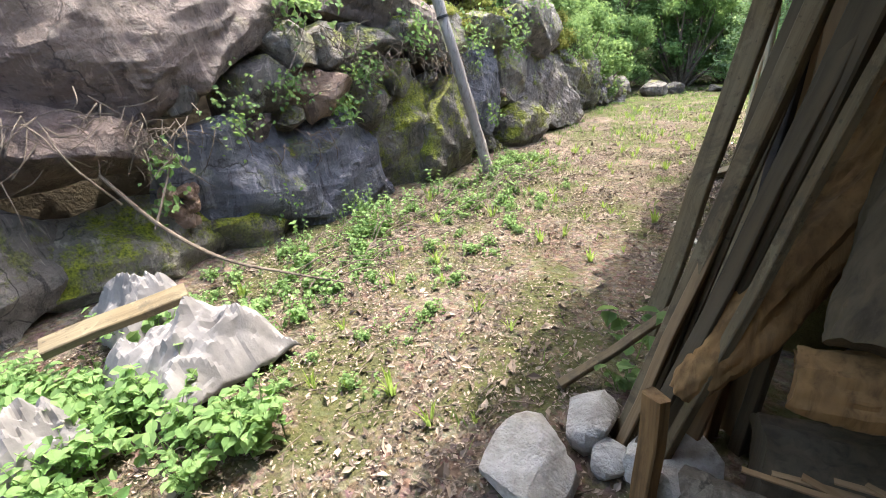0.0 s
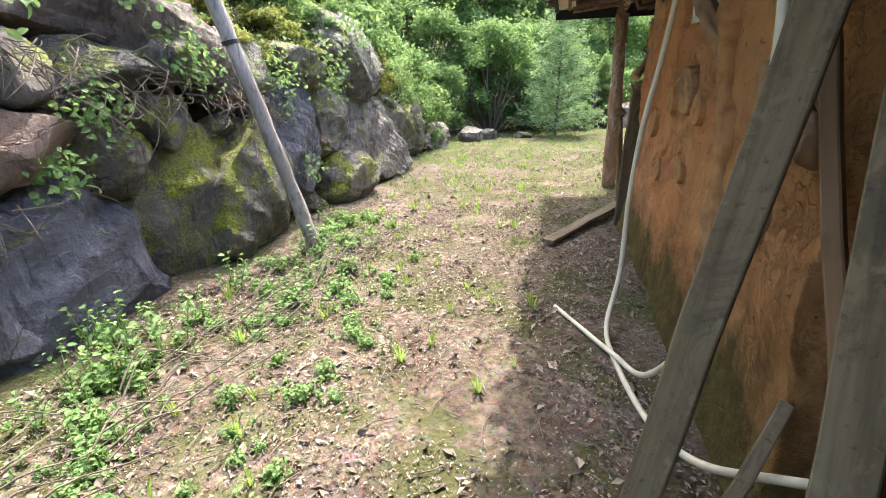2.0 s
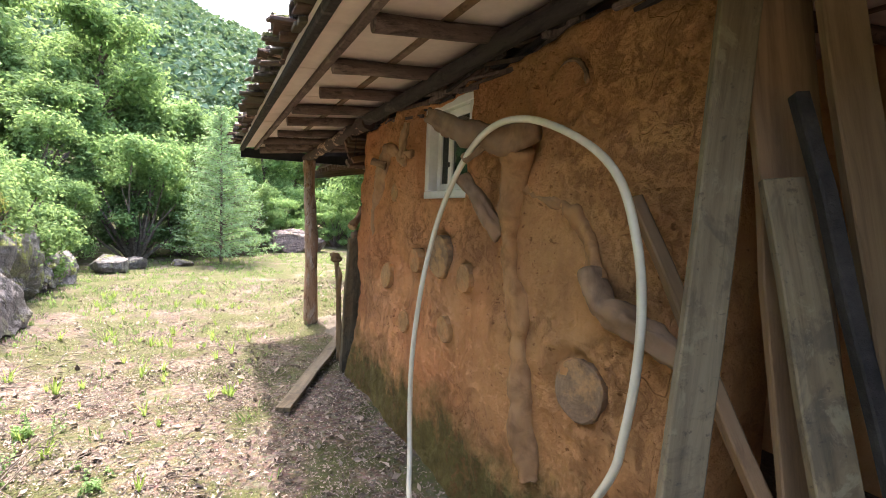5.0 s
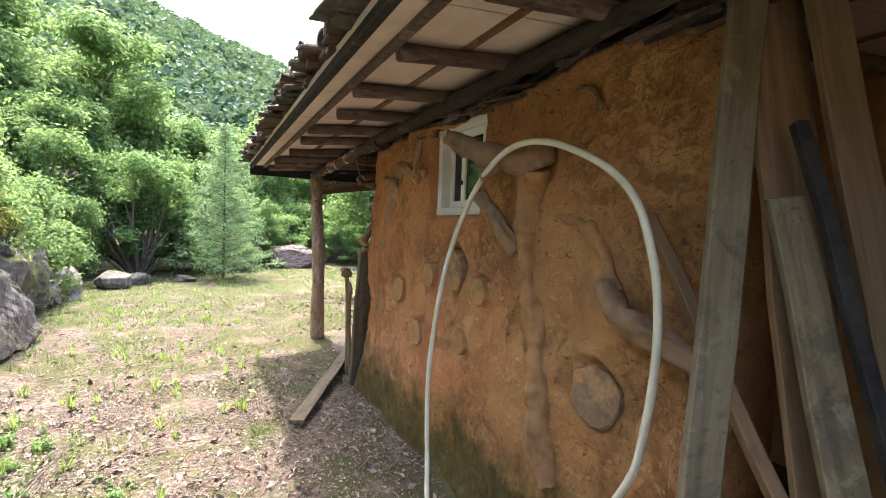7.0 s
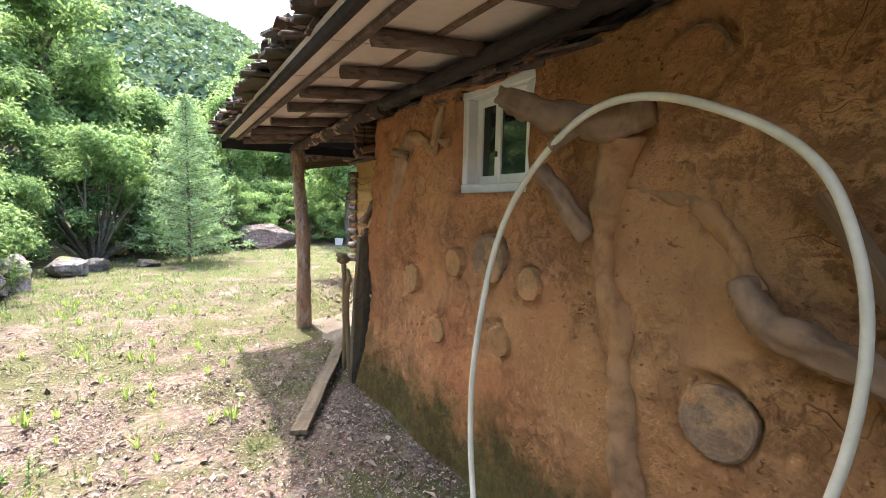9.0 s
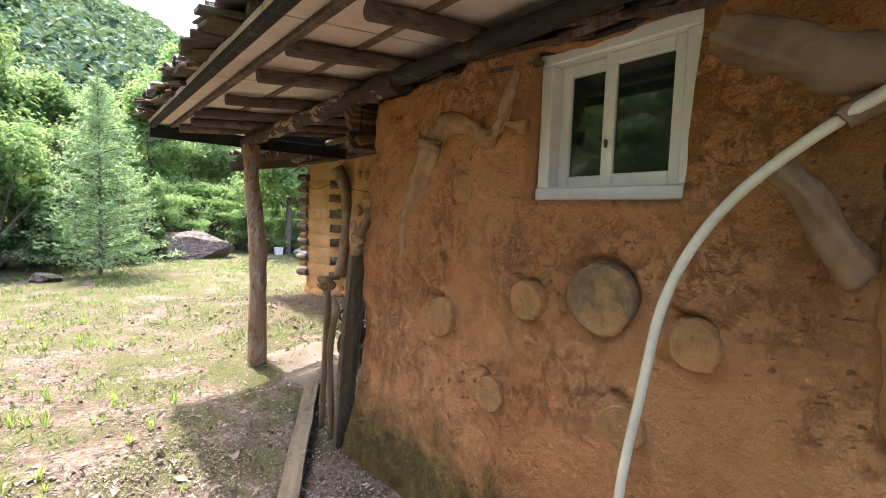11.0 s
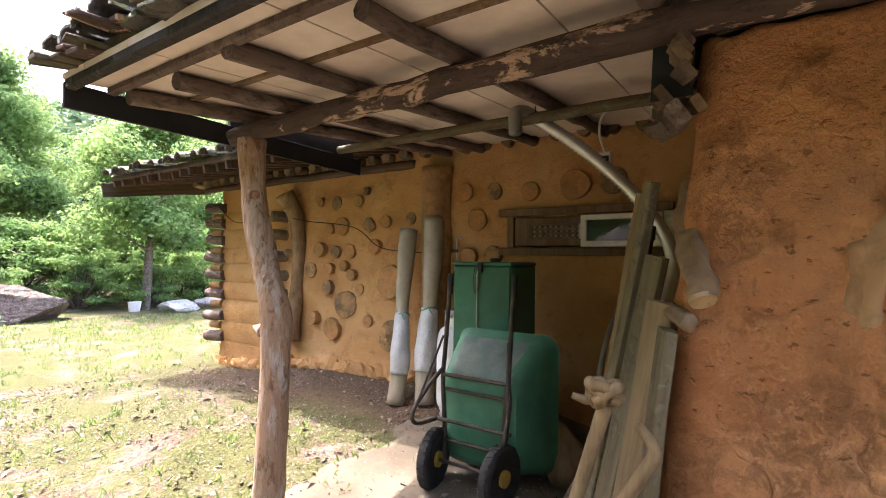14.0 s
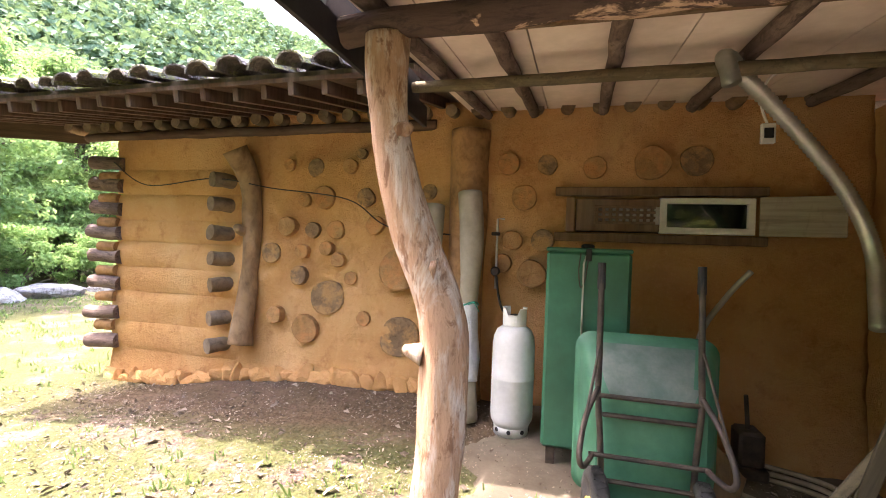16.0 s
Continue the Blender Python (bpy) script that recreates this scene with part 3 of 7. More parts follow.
def cob_wall(name, x, y0, y1, z0, z1, thick, material, label, hole=None, amp=0.03, flare=0.0, lean=0.0, step=0.05, seed=0.0, round_end=0.0, pits=(), ragged=0.0):
    """A hand-plastered wall in a plane of constant x, facing -x, with an opening through it."""
    ys, zs = np.arange(y0, y1 + 1e-6, step), np.arange(z0, z1 + 1e-6, step)
    if hole:
        ys = np.array(sorted({float(min(hole[:2], key=lambda h: abs(h - v))) if min(abs(hole[0] - v), abs(hole[1] - v)) < step / 2 else float(v) for v in ys}))
        zs = np.array(sorted({float(min(hole[2:], key=lambda h: abs(h - v))) if min(abs(hole[2] - v), abs(hole[3] - v)) < step / 2 else float(v) for v in zs}))
    verts, faces = [], []
    nz = len(zs)
    for back in (0, 1):
        for y in ys:
            for z in zs:
                d = amp * (noise.noise(Vector((seed, y * 1.1, z * 1.1))) * 1.6 + 0.6 * noise.noise(Vector((seed + 5, y * 4, z * 4))) + 0.38 * noise.noise(Vector((seed + 9, y * 11, z * 11))))
                d += amp * 0.5 * max(0.0, abs(noise.noise(Vector((seed + 3, y * 7, z * 9)))) - 0.22) * (1.0 + 2.0 * max(0.0, noise.noise(Vector((seed + 12, y * 1.3, z * 1.3)))))
                d -= flare * max(0, 1 - (z - z0) / 0.9) ** 2
                # the clay has shrunk away from the sawn log ends, most along their upper edge
                for py, pz, pr in pits:
                    q = math.hypot(y - py, z - pz) / pr
                    if 0.9 < q < 1.75:
                        up = (z - pz - 0.4 * (y - py)) / (q * pr)
                        d += (0.042 * max(0.0, 1 - abs(q - 1.12) / 0.2) * (0.35 + max(0.0, up)) - 0.016 * max(0.0, 1 - abs(q - 1.45) / 0.3))
                e = max(0, round_end - (y1 - y)) / round_end if round_end else 0
                d += round_end * (1 - math.sqrt(max(0, 1 - e * e)))
                yy = y + (y - y0) / (y1 - y0) * lean * (1 - z / 2.5)
                if ragged and z > z1 - 0.09:
                    z += ragged * (noise.noise(Vector((y * 2.2, 4, seed))) + 0.7 * noise.noise(Vector((y * 9, 1, seed))))
                verts.append((x + thick, yy, z) if back else (x + min(d, thick * 0.9), yy + 0.5 * amp * noise.noise(Vector((y * 2, z * 3, 7))) * (abs(y - y1) < 0.3), z))
    at = lambda b, i, j: b * len(ys) * nz + i * nz + j
    solid = {}
    for i in range(len(ys) - 1):
        for j in range(nz - 1):
            cy, cz = (ys[i] + ys[i + 1]) / 2, (zs[j] + zs[j + 1]) / 2
            solid[i, j] = not (hole and hole[0] < cy < hole[1] and hole[2] < cz < hole[3])
    for (i, j), s in solid.items():
        if not s:
            continue
        faces.append((at(0, i, j), at(0, i, j + 1), at(0, i + 1, j + 1), at(0, i + 1, j)))
        faces.append((at(1, i, j), at(1, i + 1, j), at(1, i + 1, j + 1), at(1, i, j + 1)))
        for di, dj, a, b in ((-1, 0, (i, j), (i, j + 1)), (1, 0, (i + 1, j + 1), (i + 1, j)), (0, -1, (i + 1, j), (i, j)), (0, 1, (i, j + 1), (i + 1, j + 1))):
            if not solid.get((i + di, j + dj), False):
                faces.append((at(0, *b), at(0, *a), at(1, *a), at(1, *b)))
    me = bpy.data.meshes.new(name)
    me.from_pydata(verts, [], faces)
    me.materials.append(material)
    me.shade_smooth()
    return tagged(new(name, me), label, "wall", kind="structure")


WIN = (3.91, 4.56, 1.86, 2.48)
FRONT_LOGS = [(2.92, 1.08, 0.125, 0.03), (3.07, 2.27, 0.13, 0.05), (5.12, 1.25, 0.105, 0.05), (4.54, 1.43, 0.085, 0.07), (4.19, 1.49, 0.135, 0.06), (3.85, 1.40, 0.08, 0.07), (4.98, 1.92, 0.075, 0.04), (4.74, 0.95, 0.085, 0.03), (4.07, 1.05, 0.085, 0.07)]
VENT = (6.36, 7.66, 1.86, 2.14)
wall_front = cob_wall("wall_front", 0.05, 2.42, 5.94, -0.1, 2.52, 0.34, CLAY, "orange clay cob wall with embedded log ends and a mossy foot", WIN, 0.038, 0.07, 0.22, 0.026, 1.0, 0.12, [q[:3] for q in FRONT_LOGS], 0.05)
wall_back = cob_wall("wall_back", 2.45, 5.6, 10.95, 0.0, 3.0, 0.36, CLAY_Y, "ochre clay cob wall studded with round log ends", VENT, 0.045, 0.08, 0, 0.05, 2.0)


def plain_wall(name, size, at, material, label):
    tagged(part(name, box(size, at, 0.0), material), label, "wall", kind="structure")


plain_wall("wall_return", (2.1, 0.3, 2.9), (1.42, 5.45, 1.35), CLAY_Y, "dim clay wall closing the porch")
plain_wall("wall_store_back", (0.3, 5.5, 3.2), (2.6, 2.55, 1.5), CLAY_Y, "dim clay wall at the back of the wood store")
plain_wall("wall_store_south", (3.2, 0.3, 3.2), (1.2, -1.6, 1.5), CLAY_Y, "dim clay wall at the end of the wood store")

# ---- roofs ----
def boulder(size, seed, cuts=7, sharp=16.0, rough=0.10):
    """An irregular, faceted block with worn edges."""
    rnd = random.Random(seed)
    bm = bmesh.new()
    bmesh.ops.create_cube(bm, size=2.0)
    bmesh.ops.subdivide_edges(bm, edges=bm.edges[:], cuts=cuts, use_grid_fill=True)
    planes = []
    for _ in range(18):
        d = Vector((rnd.uniform(-1, 1), rnd.uniform(-1, 1), rnd.uniform(-1, 1))).normalized()
        planes.append((d, rnd.uniform(0.64, 1.06)))
    off = Vector((seed * 7.3 % 50, seed * 3.1 % 50, seed * 1.7 % 50))
    grain = Vector((rnd.uniform(-0.3, 0.3), rnd.uniform(-1, 1), rnd.uniform(0.2, 1))).normalized()
    for v in bm.verts:
        c = v.co
        s = (abs(c.x) ** sharp + abs(c.y) ** sharp + abs(c.z) ** sharp) ** (-1 / sharp)
        c = c * s
        for d, lim in planes:
            over = c.dot(d) - lim
            if over > 0:
                c = c - d * over
        k = Vector((c.x * size[0], c.y * size[1], c.z * size[2]))
        n = 0.8 * noise.noise(k * 1.6 + off) + 0.45 * (0.4 - abs(noise.noise(k * 3.1 + off))) + 0.4 * (0.3 - abs(noise.noise(Vector((k.x, k.y * 0.6, k.z * 2.2)) * 6.5 + off))) + 0.2 * noise.noise(k * 15 + off)
        bed = k.dot(grain) * 2.6 + 0.7 * noise.noise(k * 1.6 + off)
        bed -= math.floor(bed)
        n += 1.2 * ((bed / 0.75) ** 2 if bed < 0.75 else (1 - bed) / 0.25)
        v.co = k + c.normalized() * n * rough * min(min(size) * 1.3, 0.3)
    return bm


def slope_box(x0, z0, x1, z1, y0, y1, thick, bm=None, bevel=0.0):
    """A slab along a roof's slope, its underside on the line x0,z0 to x1,z1."""
    d = Vector((x1 - x0, 0, z1 - z0))
    m = Matrix.Rotation(-math.atan2(d.z, d.x), 4, "Y")
    up = m @ Vector((0, 0, thick / 2))
    return box((d.length, y1 - y0, thick), Vector(((x0 + x1) / 2, (y0 + y1) / 2, (z0 + z1) / 2)) + up, bevel, bm, m)


def barrel_mesh(name, length, r, seed):
    """One curved roof tile: a half pipe with thickness, lying along x."""
    rnd = random.Random(seed)
    bm = bmesh.new()
    n, th = 7, 0.018
    rings = []
    for x, k in ((-length / 2, 1.0), (0, 1.0 - 0.04 * rnd.random()), (length / 2, 0.86)):
        ring = []
        for rr in (r * k, r * k - th):
            for i in range(n + 1):
                a = math.pi * i / n
                w = 1 + 0.07 * noise.noise(Vector((seed, a * 1.4, x * 5)))
                ring.append(bm.verts.new((x + 0.012 * noise.noise(Vector((seed * 3, a * 2, x))), rr * math.cos(a) * w, rr * math.sin(a) * w * 0.72)))
        rings.append(ring)
    m = n + 1
    for a, b in zip(rings, rings[1:]):
        for i in range(n):
            bm.faces.new((a[i], b[i], b[i + 1], a[i + 1]))
            bm.faces.new((a[m + i], a[m + i + 1], b[m + i + 1], b[m + i]))
        bm.faces.new((a[0], a[m], b[m], b[0]))
        bm.faces.new((a[n], b[n], b[m + n], a[m + n]))
    for q, flip in ((rings[0], False), (rings[-1], True)):
        for i in range(n):
            f = (q[i], q[i + 1], q[m + i + 1], q[m + i])
            bm.faces.new(f[::-1] if flip else f)
    me = bpy.data.meshes.new(name)
    bm.to_mesh(me)
    bm.free()
    me.materials.append(TILE)
    return me


def tile_rows(parent, x0, z0, x1, z1, y0, y1, step, rows, first, seed):
    rnd = random.Random(seed)
    meshes = [barrel_mesh("roof_tile", 0.38, step * 0.46, seed + k) for k in range(5)]
    ang = math.degrees(math.atan2(z1 - z0, x1 - x0))
    for r in range(rows):
        y = y0
        while y < y1:
            s = first + r * 0.30
            ob = new("roof_tile", rnd.choice(meshes))
            ob.parent = parent
            ob.matrix_world = pose(x0 + s * math.cos(radians(ang)) + rnd.uniform(-0.035, 0.035), y + rnd.uniform(-0.015, 0.015), z0 + s * math.sin(radians(ang)) + 0.012 * rnd.random(),
                                   rnd.uniform(-10, 10), -ang - rnd.uniform(-4, 5), rnd.uniform(-9, 9))
            y += step


def log_piece(name, a, b, r, material, parent, seed, rough=0.14, seg=10, label=""):
    """A rough round pole from a to b, its length on local z."""
    a, b = Vector(a), Vector(b)
    n = max(3, int((b - a).length / 0.2))
    rnd = random.Random(seed)
    h = (b - a).length / 2
    pts = [((rnd.uniform(-1, 1) * r * 0.12), rnd.uniform(-1, 1) * r * 0.12, -h + 2 * h * i / n) for i in range(n + 1)]
    ob = part(name, tube(pts, [r * rnd.uniform(0.93, 1.07) for _ in pts], seg, None, rough, True, seed), material, parent, label, True)
    ob.data.set_sharp_from_angle(angle=radians(50))
    ob.matrix_world = along(a, b)
    return ob


R1 = (-0.86, 2.58, 2.7, 2.93)
roof_porch = tagged(empty("roof_front"), "low tiled lean-to roof on bark-stripped rafters, mossy tiles", "roof", kind="structure")
bm = bmesh.new()
rnd = random.Random(4)
y = -1.7
while y < 8.58:
    w = rnd.choice((0.42, 0.5, 0.6, 0.75))
    e = min(y + w, 8.6)
    slope_box(R1[0], R1[1] + 0.006 * rnd.random(), R1[2], R1[3] + 0.006 * rnd.random(), y + 0.004, e - 0.004, 0.03, bm)
    y = e
part("boarding", bm, BOARDS, roof_porch, "pinkish brown roof boards")
part("roof_deck", slope_box(R1[0] + 0.02, R1[1] + 0.045, R1[2], R1[3] + 0.045, -1.7, 8.6, 0.05), WOOD_DARK, roof_porch)
SL1 = (R1[3] - R1[1]) / (R1[2] - R1[0])
under = lambda x: R1[1] + SL1 * (x - R1[0])
for i, ry in enumerate((-1.2, -0.5, 0.2, 0.85, 1.5, 2.2, 2.85, 3.5, 4.2, 4.85, 5.45, 6.05, 6.85, 7.5, 8.05, 8.45)):
    xo = -0.62 + 0.05 * math.sin(i * 2.3)
    log_piece("rafter", (xo, ry + 0.03, under(xo) - 0.045), (2.4, ry - 0.03, under(2.4) - 0.045), 0.042, RAFTER, roof_porch, i)
for xb in (-0.3, 0.55, 1.6):
    part("batten", slope_box(xb - 0.02, under(xb) - 0.016, xb + 0.02, under(xb) - 0.016 + 0.04 * SL1, -1.6, 8.55, 0.015), WOOD_BROWN, roof_porch)
part("eave_purlin", box((0.045, 10.2, 0.035), (-0.66, 3.48, under(-0.66) - 0.018), 0.006), RAFTER, roof_porch, "thin eave lath")
part("eave_board", box((0.05, 10.2, 0.05), (-0.835, 3.48, under(-0.835) - 0.02), 0.008), SOOTY, roof_porch, "dark rotten eave board")
# split shingles and bark showing in layers along the eave
rnd = random.Random(52)
for i in range(120):
    ya = -1.5 + i * 0.0845
    part("shingle", box((rnd.uniform(0.16, 0.30), rnd.uniform(0.07, 0.2), rnd.uniform(0.012, 0.028)), (0, 0, 0), 0.004), rnd.choice((WOOD_DARK, PEEL, TILE, WOOD_EAVE)), roof_porch).matrix_world = pose(
        -0.84 + rnd.uniform(-0.06, 0.05), ya, under(-0.84) + rnd.uniform(0.035, 0.115), rnd.uniform(-9, 9), -6 + rnd.uniform(-6, 6), rnd.uniform(-14, 14))
log_piece("wall_plate", (-0.03, 1.0, 2.60), (-0.03, 5.6, 2.545), 0.048, SOOTY, roof_porch, 37, 0.2, 14, "dark timber beam along the wall head")
log_piece("wall_plate", (-0.03, 5.5, 2.535), (0.02, 8.55, 2.50), 0.06, PEEL, roof_porch, 31, 0.2, 14, "peeling round timber beam")
log_piece("porch_pole", (1.0, 5.5, 2.62), (1.0, 8.62, 2.63), 0.035, WOOD_GREY, roof_porch, 32, 0.15)
part("fascia_board", box((2.1, 0.025, 0.13), (0.2, 8.62, 2.52), 0.003), BLACK, roof_porch, "black fascia sheet")
part("gable_board", box((1.15, 0.03, 0.24), (0.62, 8.66, 2.63), 0.003), BLACK, roof_porch, "black sheet closing the gable")
# split slats and bark stuffed between the clay and the roof
part("head_board", box((0.03, 4.2, 0.22), (0.22, 4.0, 2.56), 0.003), WOOD_DARK, roof_porch)
rnd = random.Random(53)
for i in range(84):
    ya = 2.05 + i * 0.0455 + rnd.uniform(-0.05, 0.05)
    k = rnd.random()
    part("slat", box((rnd.uniform(0.012, 0.03), rnd.uniform(0.22, 0.62), rnd.uniform(0.014, 0.03)), (0.04 + 0.10 * k + rnd.uniform(-0.03, 0.03), ya, 2.475 + 0.10 * k + rnd.uniform(-0.03, 0.035)), 0.002,
                     rot=Matrix.Rotation(rnd.uniform(-0.16, 0.16), 4, "X") @ Matrix.Rotation(rnd.uniform(-0.2, 0.2), 4, "Z")), rnd.choice((SOOTY, WOOD_EAVE, WOOD_EAVE, RAFTER)), roof_porch)
# broken boards and a rag between the wall's corner and the roof
rnd = random.Random(55)
for i in range(11):
    a = (rnd.uniform(0.42, 0.62), rnd.uniform(6.0, 6.16), 2.30 + 0.024 * i + rnd.uniform(-0.02, 0.02))
    b = (rnd.uniform(-0.16, 0.08), rnd.uniform(5.93, 6.05), 2.18 + 0.030 * i + rnd.uniform(-0.03, 0.03))
    plank("split_billet", a, b, rnd.uniform(0.05, 0.085), rnd.uniform(0.025, 0.045), rnd.choice((WOOD_BROWN, WOOD_EAVE, RAFTER)), (-0.3, 0.6, -0.5), roof_porch, "", 0.012, 900 + i)
tile_rows(roof_porch, R1[0], R1[1] + 0.095, R1[2], R1[3] + 0.095, -1.5, 8.72, 0.2, 3, 0.11, 3)
part("upper_tiles", slope_box(R1[0] + 0.8, R1[1] + 0.17, R1[2] + 2.0, R1[3] + 0.32, -1.7, 8.6, 0.06), TILE, roof_porch)

roof_main = tagged(empty("roof_main"), "tiled roof of the log cabin with dark plank rafters", "roof", kind="structure")
R2 = (1.2, 2.79, 2.9, 3.13)
SL2 = (R2[3] - R2[1]) / (R2[2] - R2[0])
under2 = lambda x: R2[1] + SL2 * (x - R2[0])
part("boarding", slope_box(R2[0], R2[1], R2[2] + 1.4, under2(R2[2] + 1.4), 8.7, 13.45, 0.03), WOOD_EAVE, roof_main)
part("roof_deck", slope_box(R2[0] + 0.03, R2[1] + 0.034, R2[2] + 1.4, under2(R2[2] + 1.4) + 0.034, 8.7, 13.45, 0.04), WOOD_DARK, roof_main)
for i in range(19):
    ry = 8.85 + i * 0.25
    part("rafter", slope_box(R2[0] + 0.05 + 0.03 * math.sin(i * 1.7), under2(R2[0] + 0.05) - 0.095, 2.6, under2(2.6) - 0.095, ry - 0.024, ry + 0.024, 0.095, bevel=0.004), WOOD_EAVE, roof_main)
for i in range(30):
    ry = 6.0 + i * 0.25
    log_piece("joist_end", (2.34 + 0.02 * math.sin(i * 1.9), ry, 2.90), (2.7, ry, 2.90), 0.058, LOG_END, roof_main, 60 + i, 0.08)
log_piece("wall_plate", (2.44, 8.9, 2.80), (2.44, 13.1, 2.80), 0.05, WOOD_EAVE, roof_main, 33)
plank("barge_board", (1.12, 13.46, 2.66), (2.7, 13.46, 2.90), 0.20, 0.03, WOOD_DARK, (0, 1, 0), roof_main)
tile_rows(roof_main, R2[0], R2[1] + 0.085, R2[2], R2[3] + 0.085, 8.75, 13.5, 0.25, 3, 0.05, 11)
part("upper_tiles", slope_box(R2[0] + 0.8, R2[1] + 0.2, 5.2, 4.2, 5.0, 13.45, 0.06), TILE, roof_main)
part("far_slope", box((2.0, 8.45, 0.06), (6.1, 9.2, 3.9), 0, rot=Matrix.Rotation(0.35, 4, "Y")), TILE, roof_main)

# ---- the cabin's log wall and closing walls ----
wall_log = tagged(empty("wall_log"), "stacked log wall plastered with ochre clay between the logs", "wall", kind="structure")
for i, z in enumerate((0.51, 0.83, 1.15, 1.44, 1.71, 1.98, 2.25, 2.49)):
    y1, y0 = 12.93 + 0.03 * math.sin(i * 2.1), 11.32
    log_piece("log_end", (2.44, 12.55, z), (2.4, y1, z - 0.02 if i < 2 else z + 0.02), 0.075, RAFTER, wall_log, 80 + i, 0.1, 12)
    if i:
        log_piece("log_offcut", (2.44, 12.6, z - 0.15), (2.42, 12.82, z - 0.15), 0.06, LOG_CLAY, wall_log, 95 + i, 0.1, 10)
for i, z in enumerate((0.61, 0.88, 1.22, 1.49, 1.75, 2.04, 2.29)):
    log_piece("cross_log", (2.6, 11.05, z), (2.27 + 0.02 * math.sin(i), 11.19, z), 0.075, LOG_END, wall_log, 110 + i, 0.1, 12)
# clay courses between the log seams
seams = [0.0, 0.44, 0.74, 1.08, 1.35, 1.63, 1.87, 2.15, 2.42, 2.86]
for i, (a, b) in enumerate(zip(seams, seams[1:])):
    bm = bmesh.new()
    rows = []
    ys = np.linspace(10.94, 12.64, 24)
    for k in range(7):
        t = k / 6
        z = a + (b - a) * t
        bulge = 0.024 * math.sin(math.pi * min(1, max(0, t))) ** 0.6 if i else 0.05 * (1 - t)
        rows.append([bm.verts.new((2.46 - bulge + 0.02 * noise.noise(Vector((i * 3.0, yy * 2, z * 5))), yy, z + 0.012 * noise.noise(Vector((yy * 2.5, i, 1))))) for yy in ys])
    for r0, r1 in zip(rows, rows[1:]):
        for k in range(len(ys) - 1):
            bm.faces.new((r0[k], r1[k], r1[k + 1], r0[k + 1]))
    part("clay_course", bm, CLAY_Y, wall_log, smooth=True)
part("core", box((0.34, 1.68, 2.86), (2.66, 11.79, 1.42), 0.02), CLAY_Y, wall_log)
plain_wall("wall_cabin_side", (4.0, 0.3, 2.9), (4.8, 12.45, 1.4), CLAY_Y, "ochre clay side wall of the cabin")
plain_wall("wall_cabin_rear", (0.3, 14.0, 3.3), (6.6, 5.5, 1.6), CLAY_Y, "ochre clay rear wall of the cabin")


rnd = random.Random(14)
for i in range(34):
    y = 8.9 + i * 0.112
    w = rnd.uniform(0.10, 0.30)
    ob = part("clay_lump", boulder((0.06, w / 2, rnd.uniform(0.05, 0.13)), 700 + i, 4, 6.0, 0.2), CLAY_Y, wall_log)
    ob.matrix_world = pose(2.40, y, ground_z(2.38, y) + rnd.uniform(0.0, 0.07), rnd.uniform(-15, 15))


# ---- log ends set in the clay walls ----
def log_disk(wall, x, y, z, r, seed, proud=0.035, material=None, clay=None):
    """The end of a log set in clay: a flat sawn face with a rough rim and a ring of clay round it."""
    rnd = random.Random(seed)
    bm = bmesh.new()
    n = 14 if r < 0.1 else 20
    out = [1 + 0.13 * noise.noise(Vector((math.cos(6.283 * k / n), math.sin(6.283 * k / n), seed * 1.7))) for k in range(n)]
    tilt, tilt2 = rnd.uniform(-0.14, 0.14), rnd.uniform(-0.14, 0.14)
    rings = []
    for rr, d in ((1.02, 0.05), (1.0, -proud + 0.006), (0.93, -proud), (0.5, -proud + 0.003), (0.12, -proud + 0.004)):
        rings.append([bm.verts.new((d + (math.cos(6.283 * k / n) * tilt + math.sin(6.283 * k / n) * tilt2) * r * rr * 0.6 + 0.004 * rnd.random(), r * rr * out[k] * math.cos(6.283 * k / n), r * rr * out[k] * math.sin(6.283 * k / n))) for k in range(n)])
    for a, b in zip(rings, rings[1:]):
        for k in range(n):
            bm.faces.new((a[k], b[k], b[(k + 1) % n], a[(k + 1) % n]))
    bm.faces.new(rings[-1][::-1])
    ob = part("log_end", bm, material or LOG_END, wall)
    ob.matrix_world = pose(x, y, z, rnd.uniform(0, 360))
    return ob


